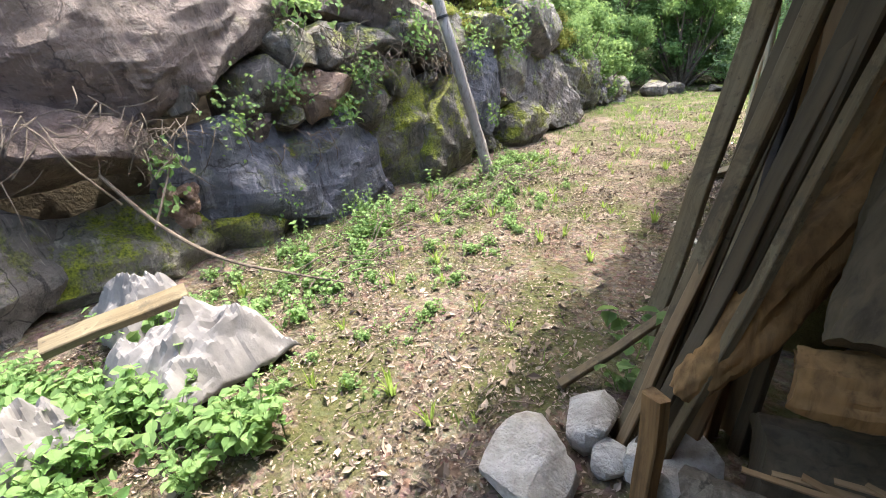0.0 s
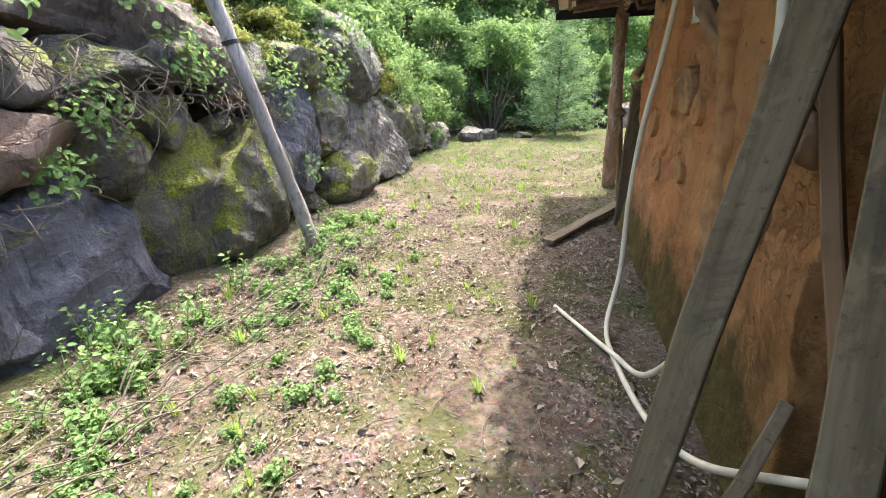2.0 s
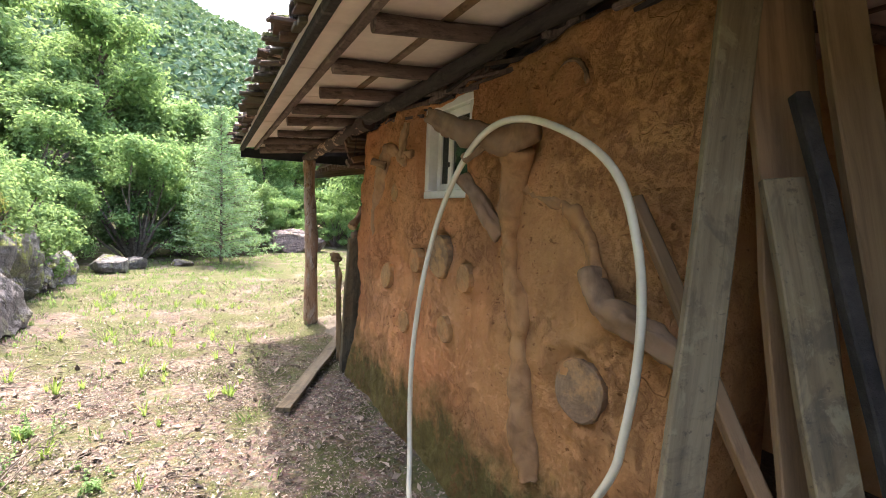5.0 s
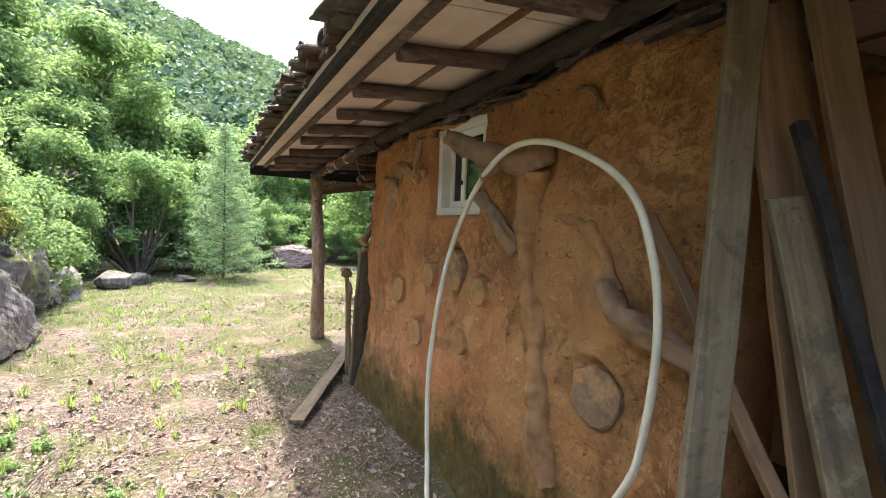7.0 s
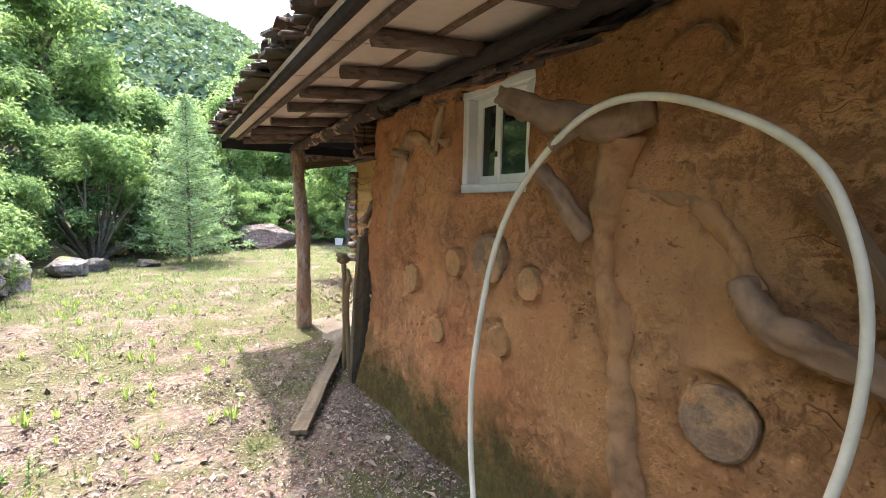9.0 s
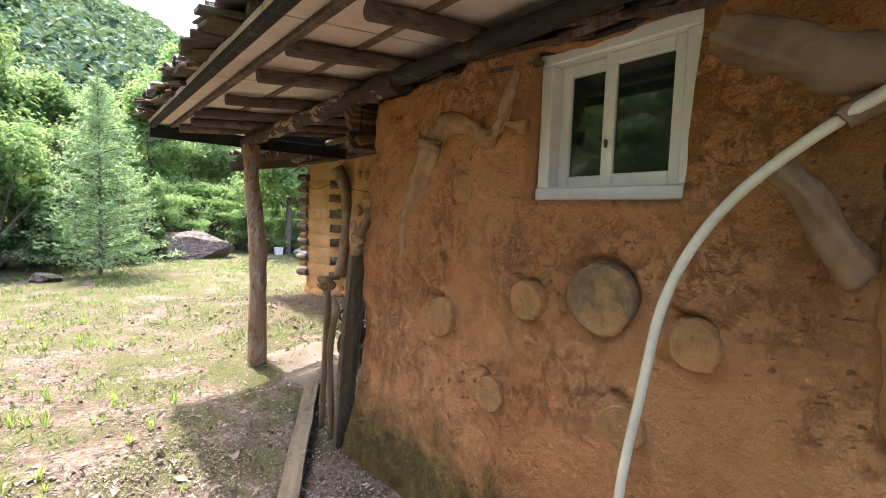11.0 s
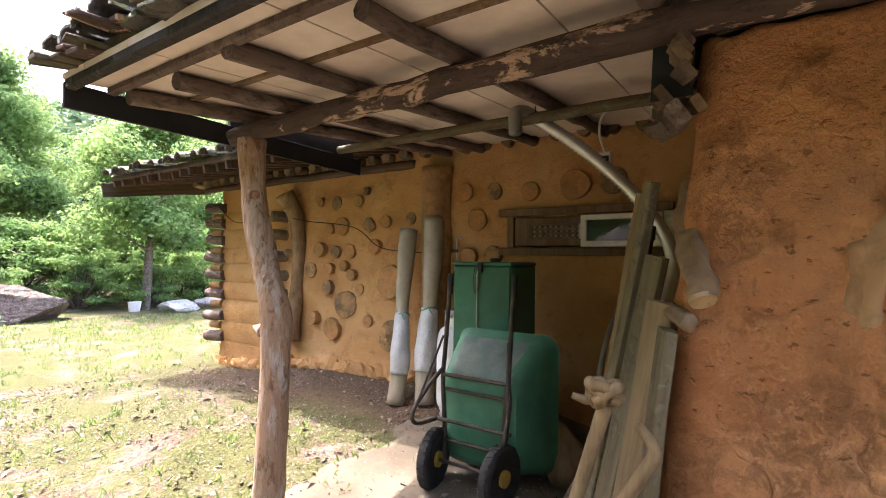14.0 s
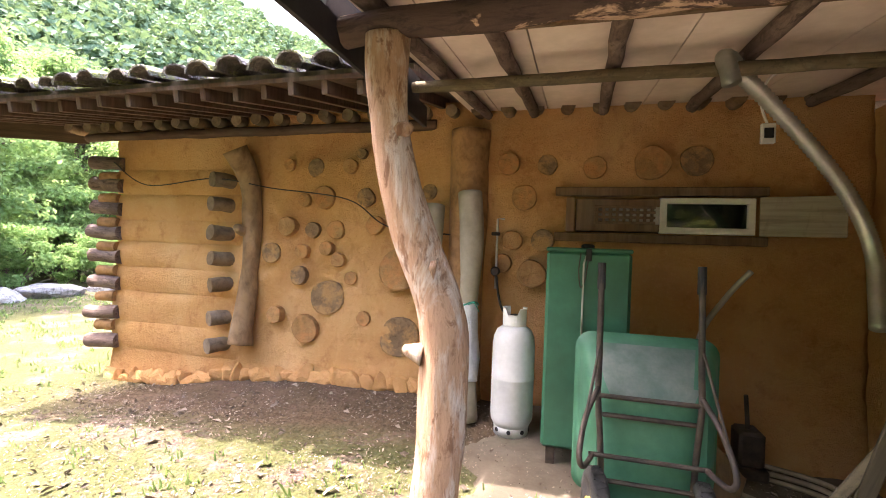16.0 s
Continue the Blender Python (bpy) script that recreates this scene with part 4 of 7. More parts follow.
for i, (y, z, r, p) in enumerate(FRONT_LOGS):
    log_disk(wall_front, 0.05, y, z, r, i, 0.012 + p * 0.22, RING_DARK if i in (0, 1, 4) else RING_WARM)
for i, (y, z, r) in enumerate([(10.11, 2.42, .094), (9.74, 2.43, .075), (10.0, 2.13, .11), (9.57, 2.13, .091), (10.22, 2.10, .067), (10.4, 1.84, .095), (10.13, 1.81, .077), (9.87, 1.82, .092),
                               (9.46, 1.87, .09), (10.58, 1.57, .102), (10.23, 1.6, .072), (9.96, 1.64, .071), (10.27, 1.36, .095), (9.69, 1.36, .065), (9.2, 1.46, .19), (9.93, 1.16, .17)]
                              + [(10.17, .84, .14), (9.54, .99, .069), (9.19, .85, .19), (10.52, .95, .085), (8.23, 2.43, .095), (7.9, 2.42, .086), (7.52, 2.39, .093), (7.08, 2.42, .14), (6.76, 2.44, .12),
                                 (8.09, 2.14, .107), (8.18, 1.77, .088), (7.92, 1.78, .096), (8.27, 1.57, .088), (8.0, 1.49, .12), (8.94, 2.19, .072), (9.3, 2.16, .074), (9.83, 1.53, .07), (9.63, 2.55, .05), (10.4, 2.45, .06)]):
    log_disk(wall_back, 2.44, y, z, r, 40 + i, 0.028 + 0.03 * ((i * 7) % 3) / 2, (RING_WARM, RING_DARK)[(i * 5) % 3 == 0])

# ---- dry stone bank wall ----
STONE_W = tagged(empty("wall_stone"), "retaining wall of large mossy boulders", "wall", kind="structure")


def stone(y, z, wy, wz, material, seed, x=-3.55, deep=0.45, tilt=0.0, lean=8, name="boulder", parent=STONE_W, sharp=16.0, label=""):
    big = max(wy, wz)
    ob = part(name, boulder((deep / 2, wy / 2, wz / 2), seed, 26 if big > 1.0 else 13 if big > 0.4 else 4, sharp, 0.17 if parent else 0.12), material, parent, label, True)
    ob.data.set_sharp_from_angle(angle=radians(24))
    ob.matrix_world = pose(x, y, z, tilt, -lean, random.Random(seed).uniform(-6, 6))
    return ob


MAIN = [(1.55, 1.78, 1.95, 1.05, ROCK_BROWN, 14), (0.85, 1.18, 1.05, 0.42, ROCK_BROWN, -4), (0.35, 0.5, 0.75, 0.8, ROCK_GREY, 0), (1.2, 0.30, 1.15, 0.62, ROCK_MOSS, -6),
        (2.05, 0.78, 1.35, 0.78, ROCK_BLUE, -8), (2.9, 0.45, 1.5, 1.15, ROCK_BLUE, 5), (2.0, 0.27, 0.7, 0.45, ROCK_MOSS, 0), (2.87, 1.30, 0.55, 0.42, ROCK_RED, 3), (3.08, 1.68, 0.45, 0.32, ROCK_GREY, 10),
        (3.9, 2.05, 1.35, 0.62, ROCK_BROWN, -8), (4.0, 0.8, 1.05, 1.2, ROCK_MOSS, 12), (4.95, 0.68, 1.3, 1.1, ROCK_MOSS, -14), (5.0, 1.72, 0.8, 0.5, ROCK_GREY, 8), (5.68, 1.2, 0.9, 1.1, ROCK_BLUE, -24),
        (6.8, 1.15, 0.9, 0.95, ROCK_GREY, 6), (8.05, 0.95, 1.95, 1.2, ROCK_GREY, -26), (7.75, 1.95, 1.75, 0.95, ROCK_GREY, -18), (9.3, 0.95, 1.2, 1.25, ROCK_GREY, -10), (10.7, 0.85, 1.6, 1.15, ROCK_MOSS, -8),
        (3.45, 1.2, 0.6, 0.6, ROCK_MOSS, 6), (6.0, 1.78, 0.9, 0.35, ROCK_MOSS, -10), (3.55, 1.65, 0.5, 0.35, ROCK_GREY, 0), (-0.5, 1.4, 1.3, 1.2, ROCK_GREY, 5), (-0.6, 0.4, 1.3, 0.9, ROCK_GREY, 0)]
for i, (y, z, wy, wz, m, tilt) in enumerate(MAIN):
    stone(y, z, wy * 1.18, wz * 1.2, m, 200 + i, -3.6 + 0.05 * math.sin(i * 1.3) - 0.06 * (z - 0.8) - 0.05 * max(0, y - 6), 0.62, tilt)
stone(6.85, 0.42, 1.25, 0.72, ROCK_MOSS, 260, -3.45, 0.6, -4, 5, sharp=3.2)
rnd = random.Random(9)
for i in range(110):
    y = rnd.uniform(-1.5, 13.5)
    top = 2.2 if y < 7.5 else max(0.5, 2.2 - 0.30 * (y - 7.5))
    w = rnd.uniform(0.22, 0.55)
    stone(y, min(rnd.uniform(0.15, top), 1.6 if 4.3 < y < 6.8 else 9.0), w, w * rnd.uniform(0.5, 0.95), rnd.choice((ROCK_GREY, ROCK_MOSS, ROCK_GREY, ROCK_BROWN)), 300 + i, -3.58 - 0.12 * rnd.random() - 0.05 * max(0, y - 6), 0.45, rnd.uniform(-25, 25))
for i in range(9):
    stone(1.42 + rnd.uniform(-0.12, 0.12), 0.62 + rnd.uniform(-0.1, 0.14), rnd.uniform(0.08, 0.16), rnd.uniform(0.07, 0.13), ROCK_RED, 400 + i, -3.38, 0.14, rnd.uniform(-30, 30))
# the earth that the boulders hold
bm = bmesh.new()
ys, zs = np.linspace(-3, 15, 61), np.linspace(-0.1, 1, 9)
rows = []
for k in zs:
    rows.append([bm.verts.new((-3.82 - 0.35 * max(0, k) - 0.05 * max(0, yy - 6) + 0.08 * noise.noise(Vector((yy, k * 3, 2))), yy, -0.1 if k < 0 else k * (2.4 if yy < 7.5 else max(0.4, 2.4 - 0.3 * (yy - 7.5))))) for yy in ys])
for r0, r1 in zip(rows, rows[1:]):
    for k in range(len(ys) - 1):
        bm.faces.new((r0[k + 1], r0[k], r1[k], r1[k + 1]))
# damp earth; the same dark colour also stands for unlit rooms behind windows
EARTH_AND_ROOM_DARK = simple("damp_earth_and_room_dark", (0.05, 0.04, 0.028), (0.10, 0.08, 0.05), 6, 0.95, 0.6, 0.03)
part("earth", bm, EARTH_AND_ROOM_DARK, STONE_W)
for i, (x, y, z, w, h) in enumerate([(-4.0, 13.4, 0.25, 0.9, 0.5), (-3.4, 15.1, 0.25, 0.8, 0.5), (-2.9, 15.7, 0.22, 0.5, 0.35), (-1.9, 16.2, 0.18, 0.6, 0.25), (-4.4, 14.4, 0.4, 1.2, 0.8)]):
    tagged(stone(y, z, w, h, ROCK_GREY, 420 + i, x, w, 0, 0, "rock", None, 6.0), "grey field rock at the edge of the yard", "rock", "field rocks")
tagged(stone(20.6, 0.42, 1.5, 1.2, ROCK_BROWN, 431, 2.0, 2.1, 0, 0, "rock", None, 9.0), "large dark boulder at the edge of the lawn", "rock", "field rocks")
for i, (x, y, w) in enumerate([(7.0, 20.2, 1.6), (8.6, 20.4, 1.3), (5.6, 20.0, 1.1)]):
    tagged(stone(y, 0.2, 0.8, 0.4, ROCK_PALE, 440 + i, x, w, 0, 0, "rock", None, 6.0), "pale flat rock at the lawn's far edge", "rock", "field rocks")

# ---- things against the front wall ----
def window_front():
    win = tagged(empty("window_1"), "white plastic sliding window with dark panes in the clay wall", "window", kind="structure")
    y0, y1, z0, z1 = WIN
    fx, w = 0.15, 0.055
    for name, s, c in (("frame_head", (0.11, y1 - y0 + 0.02, w), (0, (y0 + y1) / 2, z1 - w / 2)), ("sill", (0.11, y1 - y0 + 0.02, w), (0, (y0 + y1) / 2, z0 + w / 2)),
                       ("jamb", (0.11, w, z1 - z0 - 2 * w), (0, y0 + w / 2, (z0 + z1) / 2)), ("jamb", (0.11, w, z1 - z0 - 2 * w), (0, y1 - w / 2, (z0 + z1) / 2))):
        part(name, box(s, (fx + c[0], c[1], c[2]), 0.006), WHITE, win, "chipped white plastic")
    mid = (y0 + y1) / 2 + 0.0
    for k, (a, b, x) in enumerate(((y0 + w, mid + 0.045, 0.145), (mid - 0.02, y1 - w, 0.18))):
        sash = part("sash", box((0.03, 0.05, z1 - z0 - 2 * w), (x, a + 0.025, (z0 + z1) / 2), 0.004), WHITE, win)
        for s, c in (((0.03, 0.05, z1 - z0 - 2 * w), (x, b - 0.025, (z0 + z1) / 2)), ((0.03, b - a - 0.1, 0.05), (x, (a + b) / 2, z0 + w + 0.025)), ((0.03, b - a - 0.1, 0.05), (x, (a + b) / 2, z1 - w - 0.025))):
            part("stile", box(s, c, 0.004), WHITE, sash)
        part("pane", box((0.008, b - a - 0.1, z1 - z0 - 2 * w - 0.1), (x + 0.004, (a + b) / 2, (z0 + z1) / 2), 0), GLASS, sash)
    part("latch", box((0.02, 0.010, 0.032), (0.123, mid + 0.02, z0 + 0.22), 0.004), STEEL_D, win)
    # added box whose dark colour stands for the unlit room behind
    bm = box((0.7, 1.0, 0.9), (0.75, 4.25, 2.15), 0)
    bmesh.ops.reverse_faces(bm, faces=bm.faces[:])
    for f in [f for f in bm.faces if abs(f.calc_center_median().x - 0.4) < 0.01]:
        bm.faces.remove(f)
    part("reveal", bm, EARTH_AND_ROOM_DARK, win)


window_front()


def driftwood(name, branches, label, seed=0):
    ob = tagged(empty(name), label, "branch")
    for i, (pname, pts, rs) in enumerate(branches):
        bm = limb(pts, rs, 22, 16, 0.5, None, seed + i)
        bm.normal_update()
        # gnarled surface: long furrows, lumps and small knots
        for v in bm.verts:
            q = v.co + Vector((seed, i, 0))
            lump = 0.020 * noise.noise(q * 9.0) + 0.009 * noise.noise(q * 23.0)
            knot = max(0.0, noise.noise(q * 5.0 + Vector((7, 3, 1))) - 0.35) * 0.06
            furrow = -0.012 * max(0.0, noise.noise(Vector((q.x * 40, q.y * 40, q.z * 8))) - 0.05)
            v.co += v.normal * (lump + knot + furrow)
        clay_like = pname in ("trunk", "arm") or name == "driftwood_branch"
        part(pname, bm, DRIFT_CLAY if name == "driftwood_branch" else LOG_CLAY if clay_like else WOOD_DRIFT, ob, "", True)
    return ob


driftwood("driftwood_tree", [
    ("trunk", [(0.09, 3.22, 0.55), (0.06, 3.27, 0.82), (0.05, 3.29, 1.05), (0.05, 3.32, 1.27), (0.048, 3.37, 1.49), (0.04, 3.39, 1.62), (0.025, 3.38, 1.78), (-0.01, 3.34, 1.96), (-0.05, 3.27, 2.07)], [0.075, 0.066, 0.056, 0.058, 0.064, 0.07, 0.072, 0.068, 0.062]),
    ("branch", [(-0.03, 3.16, 2.12), (-0.08, 3.27, 2.09), (-0.14, 3.42, 2.11), (-0.20, 3.58, 2.17), (-0.25, 3.74, 2.25)], [0.04, 0.062, 0.055, 0.052, 0.046]),
    ("twig", [(-0.12, 3.38, 2.10), (-0.17, 3.46, 2.05), (-0.19, 3.50, 2.01)], [0.035, 0.032, 0.027]),
    ("stub", [(0.03, 3.46, 1.68), (-0.03, 3.52, 1.77), (-0.08, 3.58, 1.87), (-0.11, 3.64, 1.95)], [0.05, 0.045, 0.04, 0.042]),
    ("arm", [(0.04, 3.36, 1.93), (0.045, 3.23, 1.88), (0.045, 3.02, 1.79), (0.04, 2.90, 1.67), (0.02, 2.84, 1.53)], [0.045, 0.036, 0.034, 0.036, 0.042]),
    ("branch", [(0.015, 2.86, 1.56), (0.0, 2.79, 1.45), (-0.01, 2.66, 1.41), (-0.02, 2.54, 1.385), (-0.04, 2.40, 1.355)], [0.04, 0.05, 0.05, 0.05, 0.046])],
    "grey-brown forked driftwood tree set into the clay wall", 3)
driftwood("driftwood_branch", [
    ("branch", [(0.10, 5.53, 1.55), (0.085, 5.48, 1.78), (0.07, 5.36, 1.97), (0.05, 5.25, 2.11), (0.035, 5.13, 2.24), (0.03, 4.96, 2.23), (0.03, 4.8, 2.15), (0.005, 4.7, 2.19), (-0.03, 4.54, 2.16)], [0.06, 0.062, 0.064, 0.058, 0.046, 0.038, 0.034, 0.03, 0.03]),
    ("twig", [(-0.04, 4.68, 2.15), (-0.05, 4.62, 2.24), (-0.05, 4.57, 2.38)], [0.025, 0.025, 0.02]),
    ("stub", [(0.02, 5.14, 2.14), (-0.04, 5.18, 2.16), (-0.08, 5.21, 2.17)], [0.04, 0.034, 0.028])],
    "twisting driftwood branch embedded in the clay wall", 9)
driftwood("root_ornament", [
    ("root", [(0.30, 5.97, 2.02), (0.21, 5.97, 1.92), (0.11, 5.96, 1.79), (0.03, 5.94, 1.69), (-0.03, 5.92, 1.61)], [0.045, 0.05, 0.048, 0.046, 0.044]),
    ("peg", [(0.16, 6.03, 1.56), (0.07, 6.0, 1.545), (-0.01, 5.96, 1.53)], [0.03, 0.03, 0.026])], "curved brown root jutting from the wall's corner", 14)

part("sawn_end", tube([(-0.026, 5.922, 1.615), (-0.034, 5.917, 1.603)], [0.042, 0.040], 16), WOOD_PALE, bpy.data.objects["root_ornament"], "pale sawn face")

hose = tagged(empty("water_pipe"), "ivory plastic water pipe looped against the clay wall", "pipe")
hz = ground_z(-0.4, 4.3) + 0.015
part("pipe", limb([(-0.62, 4.02, hz + 0.0), (-0.46, 3.75, hz), (-0.30, 3.42, hz + 0.03), (-0.2, 3.1, 0.24), (-0.12, 2.8, 0.6), (-0.12, 2.60, 0.92), (-0.12, 2.55, 1.1), (-0.12, 2.52, 1.32), (-0.12, 2.52, 1.53), (-0.12, 2.555, 1.71), (-0.12, 2.635, 1.89), (-0.125, 2.79, 2.02), (-0.15, 3.04, 2.13), (-0.18, 3.25, 2.14), (-0.19, 3.45, 2.05), (-0.17, 3.70, 1.85), (-0.18, 3.84, 1.6), (-0.22, 3.88, 1.3), (-0.24, 3.92, 0.9), (-0.25, 3.88, 0.45), (-0.32, 3.66, hz + 0.06), (-0.28, 3.3, hz + 0.01), (-0.2, 2.85, 0.16),
                    (-0.12, 2.5, 0.3), (0.0, 2.25, 0.5), (0.1, 2.05, 0.68)], [0.0142, 0.0142], 10, 7, 0.0), IVORY, hose, smooth=True)

plank_ground = tagged(plank("plank", (-0.72, 5.36, 0.145), (0.24, 7.2, 0.22), 0.12, 0.035, WOOD_GREY, (0, 0, 1), seed=5), "grey weathered plank lying on the ground by the wall", "plank")


def lean_plank(a, b, w, t, m, face, label, seed):
    return tagged(plank("plank", a, b, w, t, m, face, None, "", 0.006, seed), label, "plank", "planks leaning on the wall")


g = ground_z
lean_plank((-0.40, 2.22, 0.1), (0.0, 2.36, 2.55), 0.10, 0.035, WOOD_GREY, (-0.55, -0.85, 0), "long weathered grey plank leaning on the clay wall", 11)
lean_plank((-0.13, 1.74, 0.1), (0.0, 2.24, 1.87), 0.098, 0.03, WOOD_GREY, (-0.55, -0.85, 0), "short weathered grey board leaning on the wall", 12)
lean_plank((0.01, 1.945, 0.1), (0.11, 2.385, 2.6), 0.165, 0.03, WOOD_RED, (-0.55, -0.85, 0), "wide reddish brown board leaning on the wall", 13)
lean_plank((0.03, 1.70, 0.1), (0.13, 2.27, 2.6), 0.10, 0.03, WOOD_RAW, (-0.55, -0.85, 0), "pale sawn board leaning on the wall", 14)
lean_plank((-0.06, 1.63, 0.1), (0.03, 2.22, 2.08), 0.036, 0.035, BURNT, (-0.55, -0.85, 0), "charred black batten leaning on the wall", 15)
lean_plank((-0.04, 1.62, 0.1), (-0.01, 2.66, 1.83), 0.04, 0.06, WOOD_RED, (-0.55, -0.85, 0), "slanting reddish batten behind the planks", 16)
lean_plank((0.06, 1.62, 0.1), (0.24, 2.06, 2.6), 0.05, 0.04, WOOD_DARK, (-0.55, -0.85, 0), "dark rough batten leaning in the wood store", 17)
lean_plank((-0.30, 1.36, 0.1), (0.16, 1.88, 2.25), 0.035, 0.02, WOOD_RAW, (-0.45, -0.9, 0), "thin split slat leaning in the wood store", 23)
lean_plank((-0.29, 1.38, 0.1), (0.17, 1.92, 2.35), 0.03, 0.022, WOOD_TORN, (-0.7, -0.7, 0), "narrow torn slat leaning in the wood store", 24)
lean_plank((-0.25, 1.50, 0.1), (0.16, 1.98, 2.35), 0.045, 0.018, WOOD_GREY, (-0.3, -0.95, 0), "thin grey slat leaning in the wood store", 25)
lean_plank((-0.24, 1.30, 0.1), (0.30, 1.80, 2.4), 0.05, 0.02, WOOD_DARK, (-0.6, -0.8, 0), "thin dark slat leaning in the wood store", 26)
lean_plank((-0.17, 1.28, 0.1), (0.36, 1.70, 2.3), 0.04, 0.03, WOOD_GREY, (-0.8, -0.6, 0), "split grey slat leaning in the wood store", 27)
lean_plank((-0.12, 1.40, 0.1), (0.02, 1.67, 0.84), 0.07, 0.02, WOOD_RAW, (-0.45, -0.9, 0), "short pale sawn board leaning on the pile", 28)
lean_plank((-0.31, 1.44, 0.1), (0.17, 1.80, 2.3), 0.06, 0.04, WOOD_GREY, (-0.55, -0.85, 0), "split grey plank leaning in the wood store", 18)
lean_plank((-0.26, 1.52, 0.1), (0.12, 2.00, 2.4), 0.07, 0.05, WOOD_DARK, (-0.55, -0.85, 0), "dark rough slab leaning in the wood store", 19)
lean_plank((-0.20, 1.40, 0.1), (0.28, 1.74, 2.3), 0.09, 0.05, WOOD_DARK, (-0.55, -0.85, 0), "dark weathered slab leaning in the wood store", 20)
lean_plank((-0.62, 1.60, 0.13), (0.05, 2.42, 0.62), 0.04, 0.035, WOOD_GREY, (-0.55, -0.85, 0), "thin grey stick propped on the ground", 21)
lean_plank((-0.16, 1.16, 0.05), (-0.17, 1.20, 0.56), 0.07, 0.05, WOOD_TORN, (-0.55, -0.85, 0), "short split stake by the white rocks", 22)


def slab(name, pts, rs, m, label, seed):
    bm = limb(pts, rs, 64, 26, 0.25, None, seed)
    bm.normal_update()
    way = (Vector(pts[-1]) - Vector(pts[0])).normalized()
    # splintered faces: furrows drawn out along the grain, and a few broad splits
    for v in bm.verts:
        on = v.co.dot(way)
        q = v.co - way * on
        split = noise.noise(q * 9.0 + way * on * 0.7 + Vector((seed, 3, 0)))
        fibre = noise.noise(q * 42.0 + way * on * 2.2 + Vector((seed, 0, 0)))
        v.co += v.normal * (0.030 * split + 0.011 * fibre + 0.007 * noise.noise(v.co * 45.0))
    t = tagged(part(name, bm, m, None, "", True), label, "firewood", "firewood in the store")
    t.data.set_sharp_from_angle(angle=radians(28))


slab("split_log", [(-0.12, 1.38, 0.45), (0.02, 1.5, 0.72), (0.2, 1.72, 1.05), (0.42, 1.95, 1.5)], [0.05, 0.09, 0.11, 0.11], WOOD_TORN, "torn orange-brown split trunk leaning inwards", 5)
slab("log", [(-0.05, 1.05, 0.3), (0.25, 1.02, 0.32), (0.75, 0.95, 0.33)], [0.13, 0.14, 0.13], LOG_BARK, "dark bark-covered log on the pile", 6)
slab("log", [(0.13, 1.34, 0.66), (0.5, 1.38, 0.68), (1.0, 1.4, 0.7)], [0.08, 0.09, 0.09], WOOD_TORN, "brown split log on the pile", 7)
slab("log", [(0.1, 1.35, 0.3), (0.5, 1.4, 0.3), (1.1, 1.5, 0.3)], [0.16, 0.17, 0.16], WOOD_DARK, "dark log at the bottom of the pile", 8)
slab("log", [(0.35, 0.75, 0.5), (0.7, 0.8, 0.52), (1.2, 0.85, 0.5)], [0.1, 0.11, 0.1], WOOD_DARK, "dark log on the pile", 9)
slab("log", [(0.3, 0.6, 0.2), (0.7, 0.6, 0.22), (1.2, 0.65, 0.2)], [0.14, 0.15, 0.14], WOOD_DARK, "dark log at the bottom of the pile", 10)
slab("trunk", [(0.3, 1.3, 0.8), (0.35, 1.6, 1.2), (0.5, 1.9, 2.0), (0.6, 2.0, 2.6)], [0.12, 0.13, 0.12, 0.12], WOOD_DARK, "dark trunk standing in the wood store", 11)
for i, (x, y, w, h) in enumerate([(-0.52, 1.10, 0.40, 0.22), (-0.42, 1.42, 0.26, 0.18), (-0.12, 1.36, 0.36, 0.2), (-0.30, 1.30, 0.16, 0.12)]):
    tagged(stone(y, g(x, y) + h * 0.3, w, h, QUARTZ, 500 + i, x, w * 0.8, 0, 0, "white_rock", None, 3.0), "white quartz rock beside the planks", "rock", "white rocks")


rnd = random.Random(61)
for i in range(7):
    a = Vector((0.06 + 0.06 * i, 1.10 + 0.02 * i, 0.50 + 0.004 * i))
    b = a + Vector((rnd.uniform(0.12, 0.3), rnd.uniform(-0.12, 0.1), rnd.uniform(-0.03, 0.02)))
    tagged(plank("splinter", a, b, rnd.uniform(0.012, 0.03), 0.006, WOOD_RAW, (0, 0, 1), None, "", 0.002, 640 + i), "pale torn splinter lying on the firewood", "splinter", "splinters on the firewood")


# ---- porch ----
post = tagged(empty("porch_post"), "crooked peeled tree-trunk post carrying the roof beam", "post")
tr = limb([(0.05, 8.2, 0.05), (0.04, 8.15, 0.45), (0.03, 8.12, 0.85), (0.03, 8.11, 1.15), (0.03, 8.12, 1.40), (0.03, 8.21, 1.65), (0.03, 8.31, 1.93), (0.03, 8.36, 2.2), (0.03, 8.37, 2.46)],
          [0.10, 0.093, 0.085, 0.083, 0.088, 0.08, 0.078, 0.075, 0.085], 20, 6, 0.16)
part("trunk", tr, BARK, post, "", True)
for i, (y, z, a) in enumerate(((8.16, 1.6, 1), (8.12, 0.75, 1), (8.30, 2.1, -1), (8.2, 1.3, 1))):
    k = part("knot", limb([(0.0, y - a * 0.02, z), (-0.01, y + a * 0.03, z + 0.01), (-0.015, y + a * 0.05, z + 0.02)], [0.05, 0.026, 0.01], 8, 3, 0.2, None, i), BARK, post, "", True)


